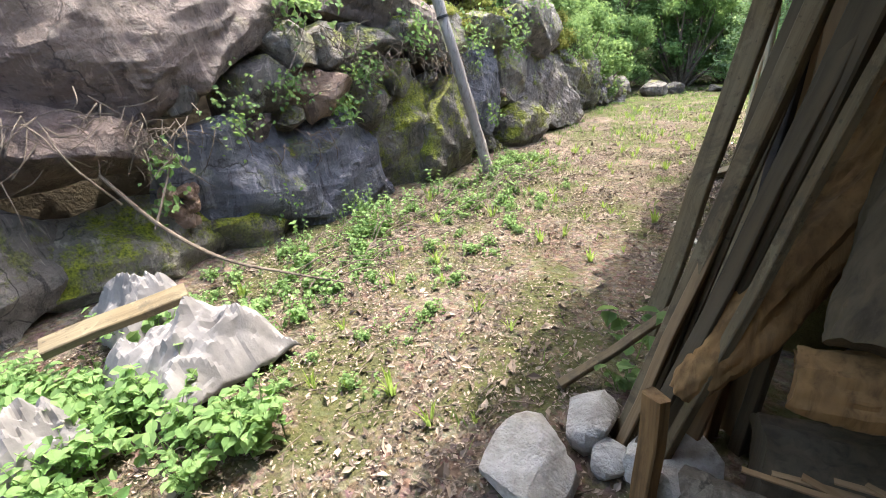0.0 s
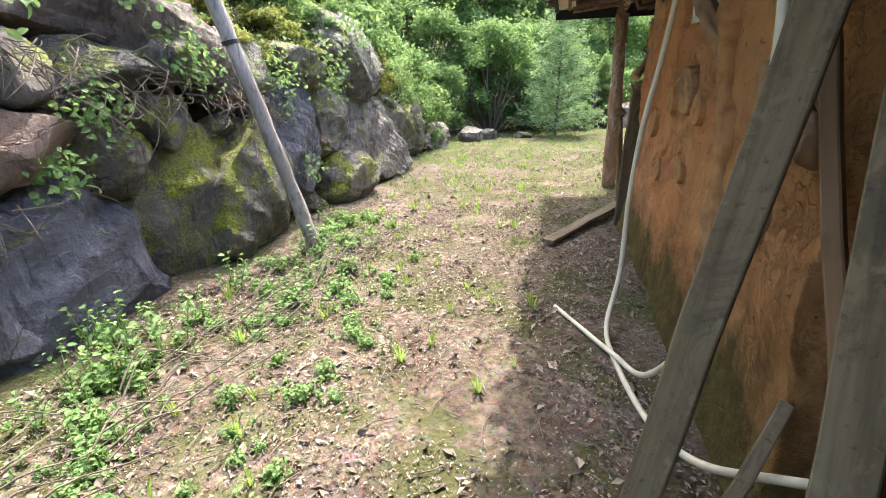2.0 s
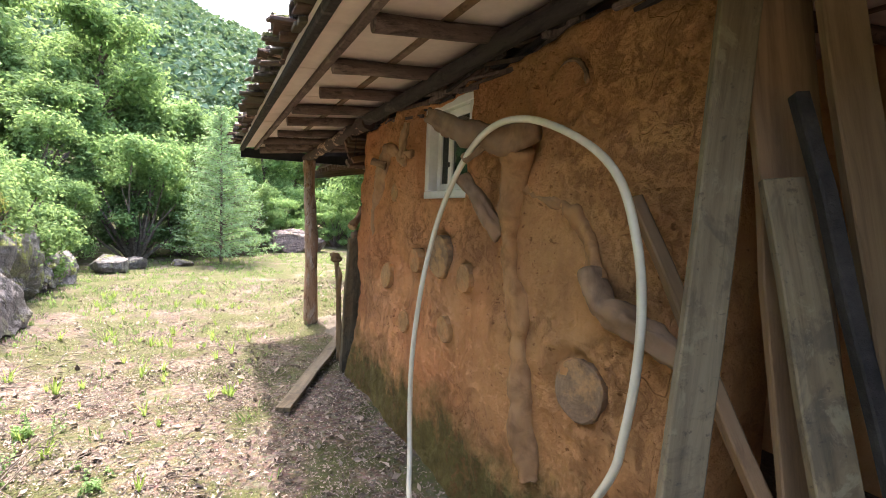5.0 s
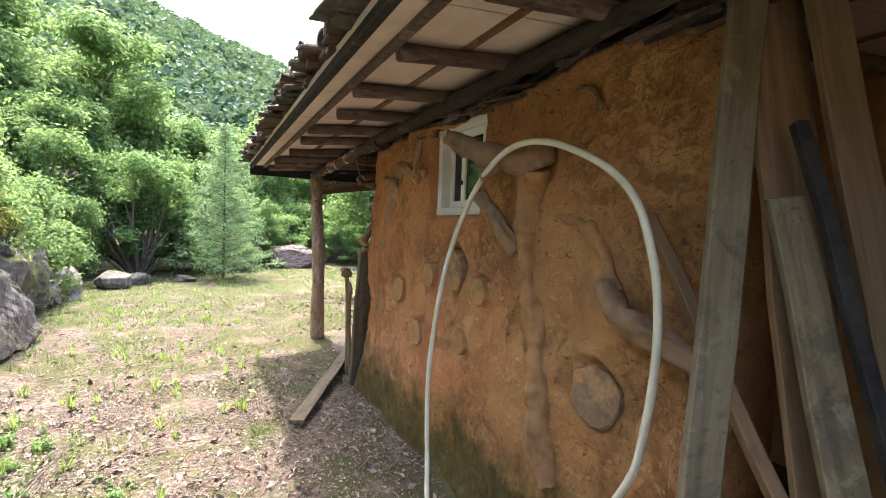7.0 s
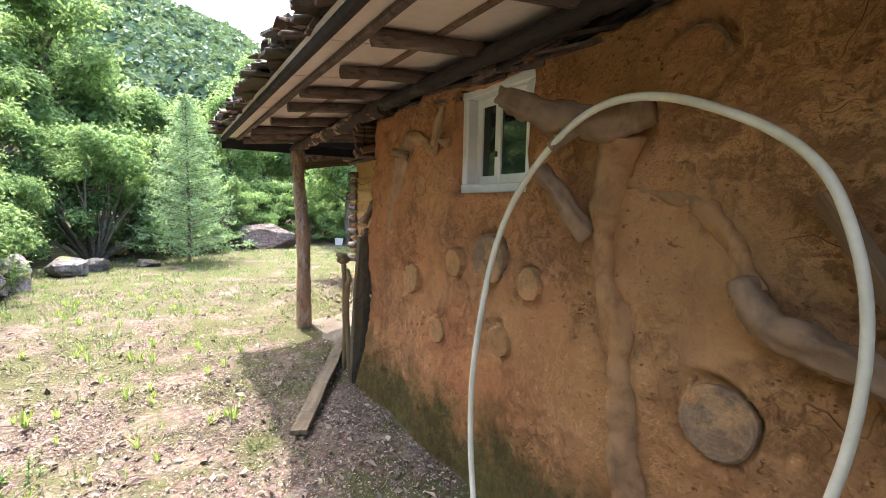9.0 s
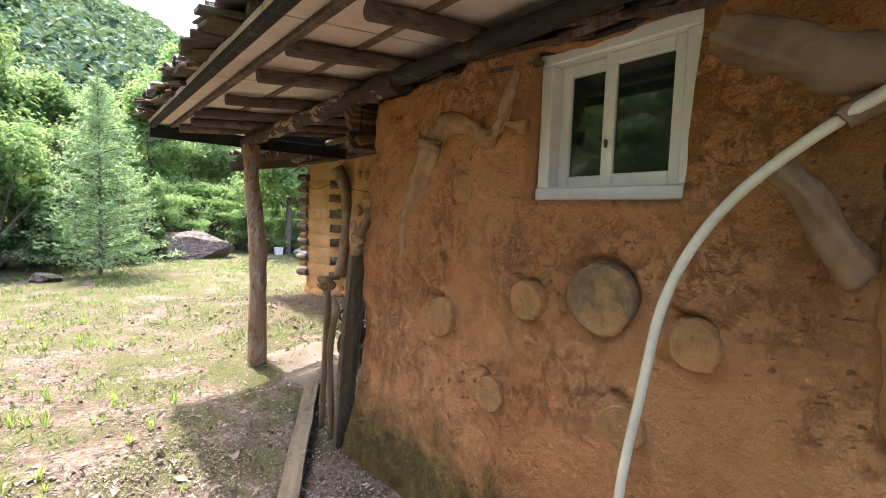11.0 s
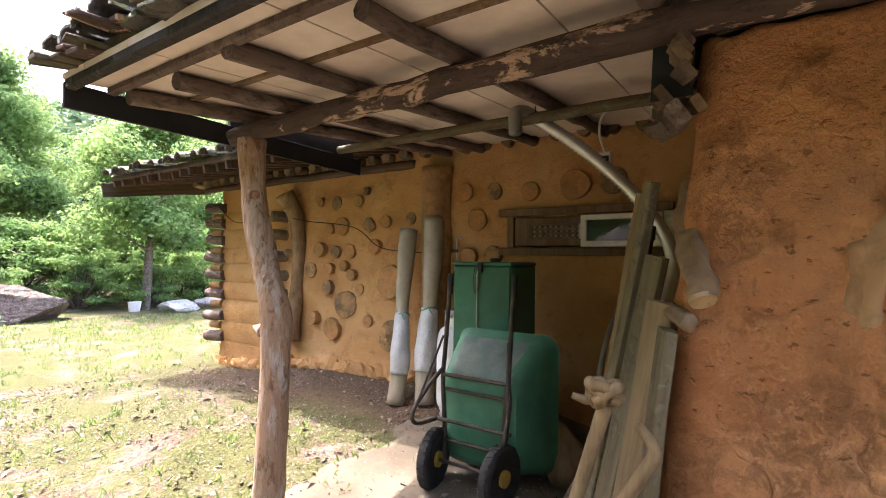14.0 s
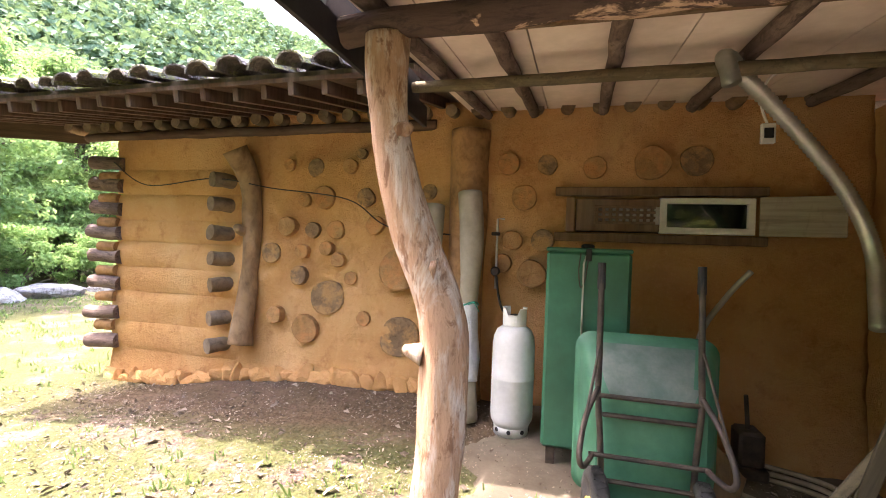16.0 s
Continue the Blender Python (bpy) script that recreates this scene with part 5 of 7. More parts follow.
def porch_floor():
    """A worn concrete apron whose edges sink into the soil."""
    bm = bmesh.new()
    xs, ys = np.arange(-0.3, 2.46, 0.06), np.arange(5.7, 8.75, 0.06)
    rows = []
    for y in ys:
        row = []
        for x in xs:
            rim = min(x - 0.12, 8.3 - y) + 0.22 * noise.noise(Vector((x * 2.2, y * 2.2, 3))) + 0.08 * noise.noise(Vector((x * 8, y * 8, 1)))
            row.append(bm.verts.new((x, y, ground_z(x, y) + 0.016 * smooth(rim / 0.12) - 0.05 * (1 - smooth((rim + 0.1) / 0.14)))))
        rows.append(row)
    for r0, r1 in zip(rows, rows[1:]):
        for k in range(len(xs) - 1):
            bm.faces.new((r0[k], r0[k + 1], r1[k + 1], r1[k]))
    tagged(part("porch_floor", bm, CONCRETE, smooth=True), "worn dusty concrete apron under the porch roof", "floor", kind="structure")


porch_floor()


def lathe(profile, seg=28, bm=None):
    bm = bm or bmesh.new()
    rings = [[bm.verts.new((r * math.cos(6.2832 * k / seg), r * math.sin(6.2832 * k / seg), z)) for k in range(seg)] for r, z in profile]
    for a, b in zip(rings, rings[1:]):
        for k in range(seg):
            bm.faces.new((a[k], a[(k + 1) % seg], b[(k + 1) % seg], b[k]))
    bm.faces.new(rings[0][::-1])
    bm.faces.new(rings[-1])
    return bm


def gas_cylinder(m):
    c = tagged(empty("gas_cylinder", m), "off-white steel gas cylinder standing on the ground by the wall", "gas cylinder")
    part("body", lathe([(0.10, 0.06), (0.135, 0.07), (0.155, 0.11), (0.16, 0.16), (0.16, 0.42), (0.162, 0.425), (0.162, 0.435), (0.16, 0.44), (0.16, 0.68), (0.152, 0.74), (0.13, 0.79), (0.09, 0.82), (0.05, 0.83)]), GAS_PAINT, c, "", True)
    part("foot_ring", lathe([(0.125, 0.0), (0.13, 0.0), (0.135, 0.09), (0.12, 0.1)], 24), GAS_PAINT, c, "", True)
    col = bmesh.new()
    seg = 22
    rows = []
    for r, z in ((0.085, 0.815), (0.09, 0.83), (0.09, 0.95), (0.098, 0.96), (0.088, 0.955), (0.08, 0.84)):
        rows.append([col.verts.new((r * math.cos(0.5 + 5.4 * k / seg), r * math.sin(0.5 + 5.4 * k / seg), z - (0.05 if z > 0.9 and 8 < k < 13 else 0))) for k in range(seg)])
    for a, b in zip(rows, rows[1:]):
        for k in range(seg - 1):
            col.faces.new((a[k], a[k + 1], b[k + 1], b[k]))
    part("collar", col, WHITE, c, "white collar guard")
    part("valve", lathe([(0.02, 0.82), (0.02, 0.87), (0.035, 0.88), (0.035, 0.905), (0.01, 0.91)], 12), STEEL_D, c, "brass valve")
    for k in range(8):
        a = 6.283 * k / 8
        part("vent_hole", lathe([(0.016, -0.004), (0.016, 0.004)], 10), BLACK, c).matrix_local = Matrix.Translation((0.134 * math.cos(a), 0.134 * math.sin(a), 0.045)) @ pose(0, 0, 0, 0, 90, math.degrees(a))
    return c


gas_cylinder(pose(1.98, 8.08, g(1.98, 8.08) - 0.005))


def cabinet():
    c = tagged(empty("steel_cabinet", pose(1.80, 7.57, g(1.8, 7.57))), "tall green painted steel fuel cabinet on short feet", "cabinet")
    part("body", box((0.50, 0.53, 1.30), (0, 0, 0.78), 0.02), GREEN_D, c)
    part("lid", box((0.51, 0.54, 0.03), (0, 0, 1.44), 0.01), GREEN_D, c, "green lid with a worn edge")
    for y in (-0.2, 0.2):
        for x in (-0.19, 0.19):
            part("foot", box((0.06, 0.06, 0.16), (x, y, 0.06), 0.004), STEEL_D, c)
    part("cap", lathe([(0.045, 1.455), (0.045, 1.475), (0.03, 1.485)], 14), BLACK, c, "black filler cap")
    part("gauge_tube", tube([(-0.262, 0.03, 0.55), (-0.262, 0.03, 1.35), (-0.262, 0.01, 1.42)], 0.006, 6), ALU, c)
    part("gauge_head", box((0.03, 0.035, 0.08), (-0.265, 0.0, 1.41), 0.004), BLACK, c)
    part("wire", tube(curve([(-0.262, 0.05, 1.42), (-0.27, 0.06, 1.3), (-0.265, 0.045, 1.2), (-0.262, 0.02, 1.25), (-0.262, 0.0, 1.4)]), 0.004, 6), STEEL_D, c)


cabinet()


def rounded_ring(bm, x, y0, y1, z0, z1, r, n=5):
    out = []
    for cy, cz, a0 in ((y1 - r, z1 - r, 0), (y0 + r, z1 - r, 90), (y0 + r, z0 + r, 180), (y1 - r, z0 + r, 270)):
        for k in range(n + 1):
            a = radians(a0 + 90 * k / n)
            out.append(bm.verts.new((x, cy + r * math.cos(a), cz + r * math.sin(a))))
    return out


def wheelbarrow():
    w = tagged(empty("wheelbarrow", pose(0.95, 7.27, g(0.85, 7.27))), "green two-wheeled wheelbarrow tipped up on its nose", "wheelbarrow")
    b = bmesh.new()
    rings = [rounded_ring(b, 0.40, -0.41, 0.36, 0.03, 0.98, 0.10), rounded_ring(b, 0.385, -0.415, 0.365, 0.025, 0.985, 0.10), rounded_ring(b, 0.37, -0.40, 0.35, 0.04, 0.97, 0.10),
             rounded_ring(b, 0.28, -0.375, 0.33, 0.07, 0.94, 0.11), rounded_ring(b, 0.06, -0.31, 0.285, 0.13, 0.78, 0.10), rounded_ring(b, 0.02, -0.27, 0.25, 0.18, 0.72, 0.09)]
    inner = [rounded_ring(b, 0.035, -0.26, 0.24, 0.19, 0.71, 0.085), rounded_ring(b, 0.075, -0.30, 0.275, 0.14, 0.77, 0.095), rounded_ring(b, 0.285, -0.365, 0.32, 0.08, 0.93, 0.105), rounded_ring(b, 0.38, -0.39, 0.34, 0.05, 0.96, 0.10)]
    n = len(rings[0])
    seq = rings[::-1]
    for p, q in zip(seq, seq[1:]):
        for k in range(n):
            b.faces.new((p[k], p[(k + 1) % n], q[(k + 1) % n], q[k]))
    b.faces.new(seq[0])
    for p, q in zip(inner, inner[1:]):
        for k in range(n):
            b.faces.new((p[(k + 1) % n], p[k], q[k], q[(k + 1) % n]))
    b.faces.new(inner[0][::-1])
    for k in range(n):
        b.faces.new((inner[-1][k], inner[-1][(k + 1) % n], rings[0][(k + 1) % n], rings[0][k]))
    bmesh.ops.recalc_face_normals(b, faces=b.faces[:])
    # the upper flank of the tray is bleached and dusty
    for f in b.faces:
        c = f.calc_center_median()
        f.material_index = 1 if c.z > 0.74 and abs(c.y) < 0.24 and c.x < 0.3 else 0
    tray = part("tray", b, GREEN, w, "", True)
    tray.data.materials.append(GREEN_DUSTY)
    tray.data.set_sharp_from_angle(angle=radians(40))
    for y, s in ((0.25, 1), (-0.23, -1)):
        part("handle", limb([(0.06, y, 1.37), (0.03, y, 1.1), (0.0, y, 0.85), (-0.02, y, 0.7), (-0.03, y - s * 0.02, 0.45), (-0.04, y - s * 0.03, 0.16), (-0.10, y - s * 0.02, 0.2)], [0.016, 0.016], 8, 5, 0), STEEL_D, w, "", True)
        part("grip", tube([(0.055, y, 1.26), (0.065, y, 1.4)], 0.021, 10), BLACK, w)
        part("leg", limb([(-0.02, y, 0.76), (-0.12, y + s * 0.06, 0.64), (-0.24, y + s * 0.09, 0.50), (-0.22, y + s * 0.07, 0.43), (-0.06, y + s * 0.02, 0.43)], [0.014, 0.014], 8, 5, 0), STEEL_D, w, "", True)
        part("brace", tube([(-0.02, y, 0.98), (-0.2, y + s * 0.08, 0.56)], 0.008, 6), STEEL_D, w)
        wheel = part("wheel", lathe([(0.03, -0.045), (0.05, -0.045), (0.05, -0.012), (0.12, -0.018), (0.125, 0.018), (0.05, 0.012), (0.05, 0.045), (0.03, 0.045)], 20), simple("yellow_rim_paint", (0.35, 0.22, 0.04), (0.5, 0.33, 0.07), 9, 0.6), w, "rusty yellow rim")
        wheel.matrix_local = pose(-0.12, y, 0.19, 90, 0, 8 * s)
        tyre = part("tyre", lathe([(0.118, -0.026), (0.135, -0.04), (0.165, -0.043), (0.185, -0.03), (0.192, -0.012), (0.192, 0.012), (0.185, 0.03), (0.165, 0.043), (0.135, 0.04), (0.118, 0.026)], 32), RUBBER, wheel, "", True)
        lugs = bmesh.new()
        for k in range(32):
            a = 6.283 * k / 32
            box((0.010, 0.018, 0.05), (0.1885 * math.cos(a), 0.1885 * math.sin(a), 0), 0, lugs, Matrix.Rotation(a, 4, "Z") @ Matrix.Rotation(0.35 if k % 2 else -0.35, 4, "X"))
        part("tread", lugs, RUBBER, wheel)
    for z, x in ((0.72, -0.02), (0.43, -0.06), (0.30, -0.045), (0.62, -0.005)):
        part("cross_bar", tube([(x, -0.27 if z < 0.5 else -0.24, z), (x, 0.29 if z < 0.5 else 0.26, z)], 0.013, 8), STEEL_D, w)
    part("axle", tube([(-0.12, -0.26, 0.19), (-0.12, 0.28, 0.19)], 0.011, 8), STEEL_D, w)


wheelbarrow()


def matting_roll(name, a, b, r, label, seed):
    t = tagged(empty(name), label, "roll")
    a, b = Vector(a), Vector(b)
    pts = [a.lerp(b, k / 6) + Vector((0.015 * math.sin(k * 1.7 + seed), 0.02 * math.cos(k * 1.3 + seed), 0)) for k in range(7)]
    part("core", limb(pts, [r * 0.95, r * 0.9, r * 0.85, r * 0.7, r * 0.85, r, r], 16, 4, 0.1, None, seed), MAT_ROLL, t, "", True)
    part("wrapping", limb([p + Vector((-0.004, 0, 0)) for p in pts[1:4]], [r * 1.04, r * 1.12, r * 0.95, r * 0.80], 18, 6, 0.22, None, seed + 3), WRAP, t, "torn silvery plastic wrapping", True)
    m = a.lerp(b, 0.5)
    part("string", limb([m + Vector((r * 0.8 * math.cos(k), r * 0.8 * math.sin(k), 0.02 * math.sin(k * 2))) for k in np.linspace(0, 6.3, 12)], [0.007, 0.007], 6, 3, 0), STRING, t, "green plastic string")
    part("string_end", limb([m + Vector((-r * 0.8, -0.02, 0)), m + Vector((-r - 0.03, -0.08, 0.02)), m + Vector((-r - 0.02, -0.12, -0.05))], [0.006, 0.004], 6, 4, 0), STRING, t)


MAT_ROLL = simple("grey_brown_matting", (0.27, 0.23, 0.17), (0.37, 0.32, 0.24), 5, 0.8, 0.3)
WRAP = simple("silvery_plastic_wrap", (0.40, 0.41, 0.41), (0.55, 0.56, 0.56), 7, 0.35, 0.4, 0.02)
STRING = simple("green_string", (0.02, 0.22, 0.15), (0.04, 0.32, 0.22), 9, 0.6)
matting_roll("matting_roll", (1.92, 8.72, g(1.92, 8.72)), (2.28, 8.86, 2.05), 0.095, "upright grey matting roll leaning on the clay wall", 1)
matting_roll("matting_roll", (2.05, 8.46, g(2.05, 8.46)), (2.28, 8.52, 2.16), 0.105, "tall brown matting roll tied with green string", 4)

pillar = tagged(empty("wall_pillar"), "thick round log pillar set upright in the clay wall", "pillar")
part("trunk", limb([(2.42, 8.57, 0.3), (2.40, 8.58, 1.2), (2.41, 8.57, 2.0), (2.39, 8.57, 2.72)], [0.16, 0.16, 0.17, 0.17], 18, 6, 0.12), LOG_CLAY, pillar, "", True)
stump = tagged(empty("embedded_trunk"), "pale forked trunk half sunk in the clay wall", "trunk")
part("trunk", limb([(2.32, 10.84, 0.64), (2.37, 10.83, 0.95), (2.40, 10.80, 1.4), (2.40, 10.80, 1.9), (2.36, 10.82, 2.3), (2.24, 10.90, 2.58)], [0.12, 0.10, 0.085, 0.095, 0.10, 0.12], 16, 6, 0.2), WOOD_DRIFT, stump, "", True)
part("knot", limb([(2.36, 10.86, 1.78), (2.28, 10.87, 1.8), (2.25, 10.87, 1.81)], [0.06, 0.05, 0.035], 10, 3, 0.2), WOOD_DRIFT, stump, "", True)


def vent_window():
    y0, y1, z0, z1 = VENT
    v = tagged(empty("window_2"), "low white sliding window with a wooden lattice panel and shutter", "window", kind="structure")
    part("lintel", box((0.09, 1.55, 0.07), (2.41, 7.05, z1 + 0.05), 0.006), WOOD_BROWN, v)
    part("sill", box((0.09, 1.55, 0.07), (2.41, 7.05, z0 - 0.045), 0.006), WOOD_BROWN, v)
    part("jamb", box((0.08, 0.07, 0.28), (2.41, 7.70, 2.0), 0.004), WOOD_BROWN, v)
    lat = part("lattice_panel", box((0.03, 0.16, 0.26), (2.40, 7.575, 2.0), 0.003), WOOD_BROWN, v)
    lat.data.materials[0] = WOOD_BROWN
    for k in range(9):
        part("lattice_bar", box((0.022, 0.022, 0.15), (2.398, 7.49 - k * 0.052, 2.0), 0.002), WOOD_BROWN, lat)
    for k in range(4):
        part("lattice_rail", box((0.024, 0.46, 0.02), (2.394, 7.28, 1.94 + k * 0.042), 0.002), WOOD_BROWN, lat)
    part("rail", box((0.03, 0.5, 0.06), (2.40, 7.27, 2.10), 0.003), WOOD_BROWN, lat)
    part("rail", box((0.03, 0.5, 0.06), (2.40, 7.27, 1.90), 0.003), WOOD_BROWN, lat)
    part("paper", box((0.004, 0.5, 0.2), (2.425, 7.27, 2.0), 0), WHITE, lat, "white paper backing")
    a, b = 6.36, 7.02
    for s, c in (((0.06, b - a, 0.045), (2.40, (a + b) / 2, z1 - 0.022)), ((0.06, b - a, 0.05), (2.40, (a + b) / 2, z0 + 0.025)), ((0.06, 0.05, 0.2), (2.40, a + 0.025, 2.0)), ((0.06, 0.05, 0.2), (2.40, b - 0.025, 2.0))):
        part("frame", box(s, c, 0.004), WHITE, v, "white plastic frame")
    part("pane", box((0.008, b - a - 0.1, 0.19), (2.41, (a + b) / 2, 2.0), 0), GLASS, v)
    part("curtain", box((0.01, 0.17, 0.14), (2.48, 6.72, 2.0), 0.002), STRING, v, "mint green cloth behind the pane")
    # added dark-coloured box in place of the unlit room behind this window
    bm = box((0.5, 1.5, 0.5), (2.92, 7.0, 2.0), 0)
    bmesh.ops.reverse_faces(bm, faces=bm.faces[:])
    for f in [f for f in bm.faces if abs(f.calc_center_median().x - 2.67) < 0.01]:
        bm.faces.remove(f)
    part("reveal", bm, EARTH_AND_ROOM_DARK, v)
    sh = part("shutter", box((0.03, 0.50, 0.29), (0, -0.25, 0), 0.004), SHUTTER, v, "pale plywood shutter standing open")
    sh.matrix_local = pose(2.36, 6.34, 2.0, 0, 0, -18)


SHUTTER = wood("pale_plywood", (0.40, 0.35, 0.26), (0.52, 0.47, 0.37), 0.2, grain=(1, 0.06, 1))
vent_window()


def flex_duct():
    d = tagged(empty("flue_duct"), "silver corrugated flue duct hanging from the roof pole", "duct")
    for nm, pts in (("duct", [(1.0, 6.95, 2.63), (1.07, 6.87, 2.60), (1.2, 6.62, 2.40), (1.3, 6.36, 2.13), (1.35, 6.21, 1.9), (1.33, 6.16, 1.7), (1.24, 6.19, 1.52), (1.14, 6.23, 1.37)]),
                    ("elbow", [(1.05, 6.89, 2.62), (0.99, 6.96, 2.665), (0.93, 7.0, 2.65), (0.895, 6.99, 2.58), (0.88, 6.98, 2.51)])):
        line = curve(pts, 26)
        part(nm, tube(line, [0.0345 if k % 2 else 0.0425 for k in range(len(line))], 16), ALU, d, "", True)
    part("hanger", tube([(1.0, 6.9, 2.6), (1.0, 6.9, 2.70)], 0.004, 5), STEEL_D, d)
    c = tagged(empty("light_cable"), "white cable with a socket box hanging from the roof", "cable")
    part("cable", limb([(1.5, 6.55, 2.78), (1.5, 6.62, 2.72), (1.52, 6.64, 2.6), (1.52, 6.6, 2.46)], [0.008, 0.008], 8, 6, 0), WHITE, c)
    part("socket_box", box((0.03, 0.075, 0.12), (1.52, 6.6, 2.42), 0.006), WHITE, c)
    part("socket_face", box((0.006, 0.05, 0.06), (1.502, 6.6, 2.42), 0.002), BLACK, c)


flex_duct()
# boards leaning in the corner of the porch
def corner_board(a, b, w, t, m, face, label, seed):
    return tagged(plank("board", a, b, w, t, m, face, None, "", 0.006, seed), label, "board", "boards leaning by the wall's corner")


corner_board((0.12, 6.30, g(0.1, 6.3)), (0.12, 6.05, 1.58), 0.11, 0.04, WOOD_RAW, (-0.9, 0.45, 0), "pale wide board leaning on the wall's corner", 31)
corner_board((0.32, 6.42, g(0.3, 6.4)), (0.30, 6.10, 1.75), 0.10, 0.04, WOOD_GREY, (-0.75, 0.65, 0), "wide grey board leaning in the porch corner", 32)
corner_board((0.62, 6.52, g(0.6, 6.5)), (0.40, 6.16, 2.02), 0.065, 0.045, WOOD_RAW, (-0.95, 0.2, 0), "long brown plank leaning in the porch corner", 33)
corner_board((0.50, 6.48, g(0.5, 6.5)), (0.30, 6.12, 2.05), 0.06, 0.045, WOOD_GREY, (-0.6, 0.8, 0), "narrow grey batten leaning in the porch corner", 34)
corner_board((0.90, 6.55, g(0.9, 6.5)), (0.62, 6.18, 1.9), 0.06, 0.035, WOOD_DARK, (-0.9, 0.3, 0), "dark batten leaning in the porch corner", 35)
corner_board((0.95, 6.75, g(0.95, 6.7)), (0.75, 6.20, 1.25), 0.045, 0.04, WOOD_GREY, (-0.8, 0.5, 0), "thin grey stick leaning in the porch corner", 36)
corner_board((0.02, 6.18, g(0.0, 6.1)), (0.04, 6.03, 1.50), 0.16, 0.04, WOOD_GREY, (-0.3, 0.95, 0), "weathered board edge against the wall's corner", 37)
stick = tagged(empty("knotted_stick"), "pale crooked stick with a knotted root head", "stick")
part("shaft", limb([(0.02, 6.52, g(0, 6.5)), (-0.02, 6.40, 0.6), (-0.06, 6.28, 1.0), (-0.1, 6.2, 1.25)], [0.02, 0.022, 0.023, 0.026], 10, 6, 0.2), WOOD_RAW, stick, "", True)
part("prong", limb([(0.0, 6.30, g(0, 6.3)), (-0.06, 6.22, 0.75), (-0.1, 6.1, 1.02), (-0.1, 6.05, 1.12), (-0.1, 6.1, 1.2)], [0.021, 0.023, 0.023, 0.022, 0.016], 10, 6, 0.2), WOOD_RAW, stick, "", True)
for i in range(5):
    a = i * 1.3
    part("root_knot", limb([(-0.1 + 0.04 * math.cos(a), 6.2 + 0.05 * math.sin(a), 1.26), (-0.12 - 0.03 * math.sin(a), 6.2 + 0.05 * math.cos(a), 1.32), (-0.1 - 0.04 * math.cos(a), 6.2 - 0.05 * math.sin(a), 1.28), (-0.1, 6.2 + 0.03, 1.24)], [0.018, 0.02, 0.02, 0.016], 9, 5, 0.35, None, i), WOOD_RAW, stick, "", True)
part("root_spur", limb([(-0.1, 6.23, 1.26), (-0.11, 6.27, 1.255), (-0.12, 6.31, 1.265)], [0.018, 0.016, 0.011], 8, 4, 0.3), WOOD_RAW, stick, "", True)

# clutter on the porch floor
crate = tagged(part("clay_block", boulder((0.16, 0.17, 0.24), 77, 6, 8.0, 0.03), WOOD_RED, None, "", True), "brown clay block standing behind the wheelbarrow", "block")
crate.matrix_world = pose(1.45, 6.85, g(1.45, 6.85) + 0.2, 0, 8, 12)
coil = tagged(empty("hose_coil"), "coiled grey garden hose on the porch floor", "hose")
for k in range(3):
    part("coil", limb([(1.8 + (0.27 + 0.03 * k) * math.cos(a), 6.35 + (0.30 + 0.02 * k) * math.sin(a), g(1.8, 6.35) + 0.03 + 0.035 * k + 0.01 * math.sin(3 * a)) for a in np.linspace(0, 6.283, 14)], [0.017, 0.017], 8, 4, 0), MAT_ROLL, coil, "", True)
loose = tagged(empty("flexible_hose"), "grey flexible hose standing bent against the wall", "hose")
part("hose", limb([(1.9, 6.75, g(1.9, 6.75)), (2.1, 6.8, 0.7), (2.2, 6.75, 1.1), (2.1, 6.62, 1.4), (2.0, 6.5, 1.6)], [0.02, 0.02], 8, 6, 0), ALU, loose, "", True)
tool = tagged(empty("hand_pump"), "small grey metal pump box with a handle on the floor", "pump")
part("body", box((0.2, 0.16, 0.24), (2.1, 6.45, g(2.1, 6.45) + 0.2), 0.02), STEEL_D, tool)
part("base", box((0.24, 0.2, 0.08), (2.1, 6.45, g(2.1, 6.45) + 0.04), 0.01), STEEL_D, tool)
part("handle", tube([(2.1, 6.45, g(2.1, 6.45) + 0.3), (2.1, 6.47, g(2.1, 6.45) + 0.55)], 0.015, 8), STEEL_D, tool)
meter = tagged(empty("gas_pipe"), "thin steel gas pipe with a regulator on the wall", "pipe")
part("pipe", tube([(2.37, 8.30, 1.35), (2.37, 8.30, 1.95), (2.37, 8.24, 1.95)], 0.010, 8), ALU, meter)
part("regulator", lathe([(0.03, -0.03), (0.04, -0.01), (0.04, 0.02), (0.02, 0.03)], 14), STEEL_D, meter).matrix_local = pose(2.33, 8.30, 1.5, 0, 90, 0)
part("valve", box((0.04, 0.07, 0.03), (2.35, 8.31, 1.82), 0.006), STEEL_D, meter)
part("gas_hose", limb([(2.33, 8.29, 1.47), (2.3, 8.26, 1.3), (2.15, 8.2, 1.2), (2.0, 8.1, 1.12)], [0.01, 0.01], 8, 6, 0), RUBBER, meter)
line = tagged(empty("wall_cable"), "thin dark cable strung along the cabin wall", "cable")
part("cable", limb([(2.36, 12.6, 2.5), (2.34, 12.1, 2.24), (2.3, 11.2, 2.3), (2.28, 10.5, 2.2), (2.3, 9.7, 2.1), (2.33, 9.3, 1.86), (2.3, 8.7, 1.8)], [0.006, 0.006], 6, 8, 0), BLACK, line)

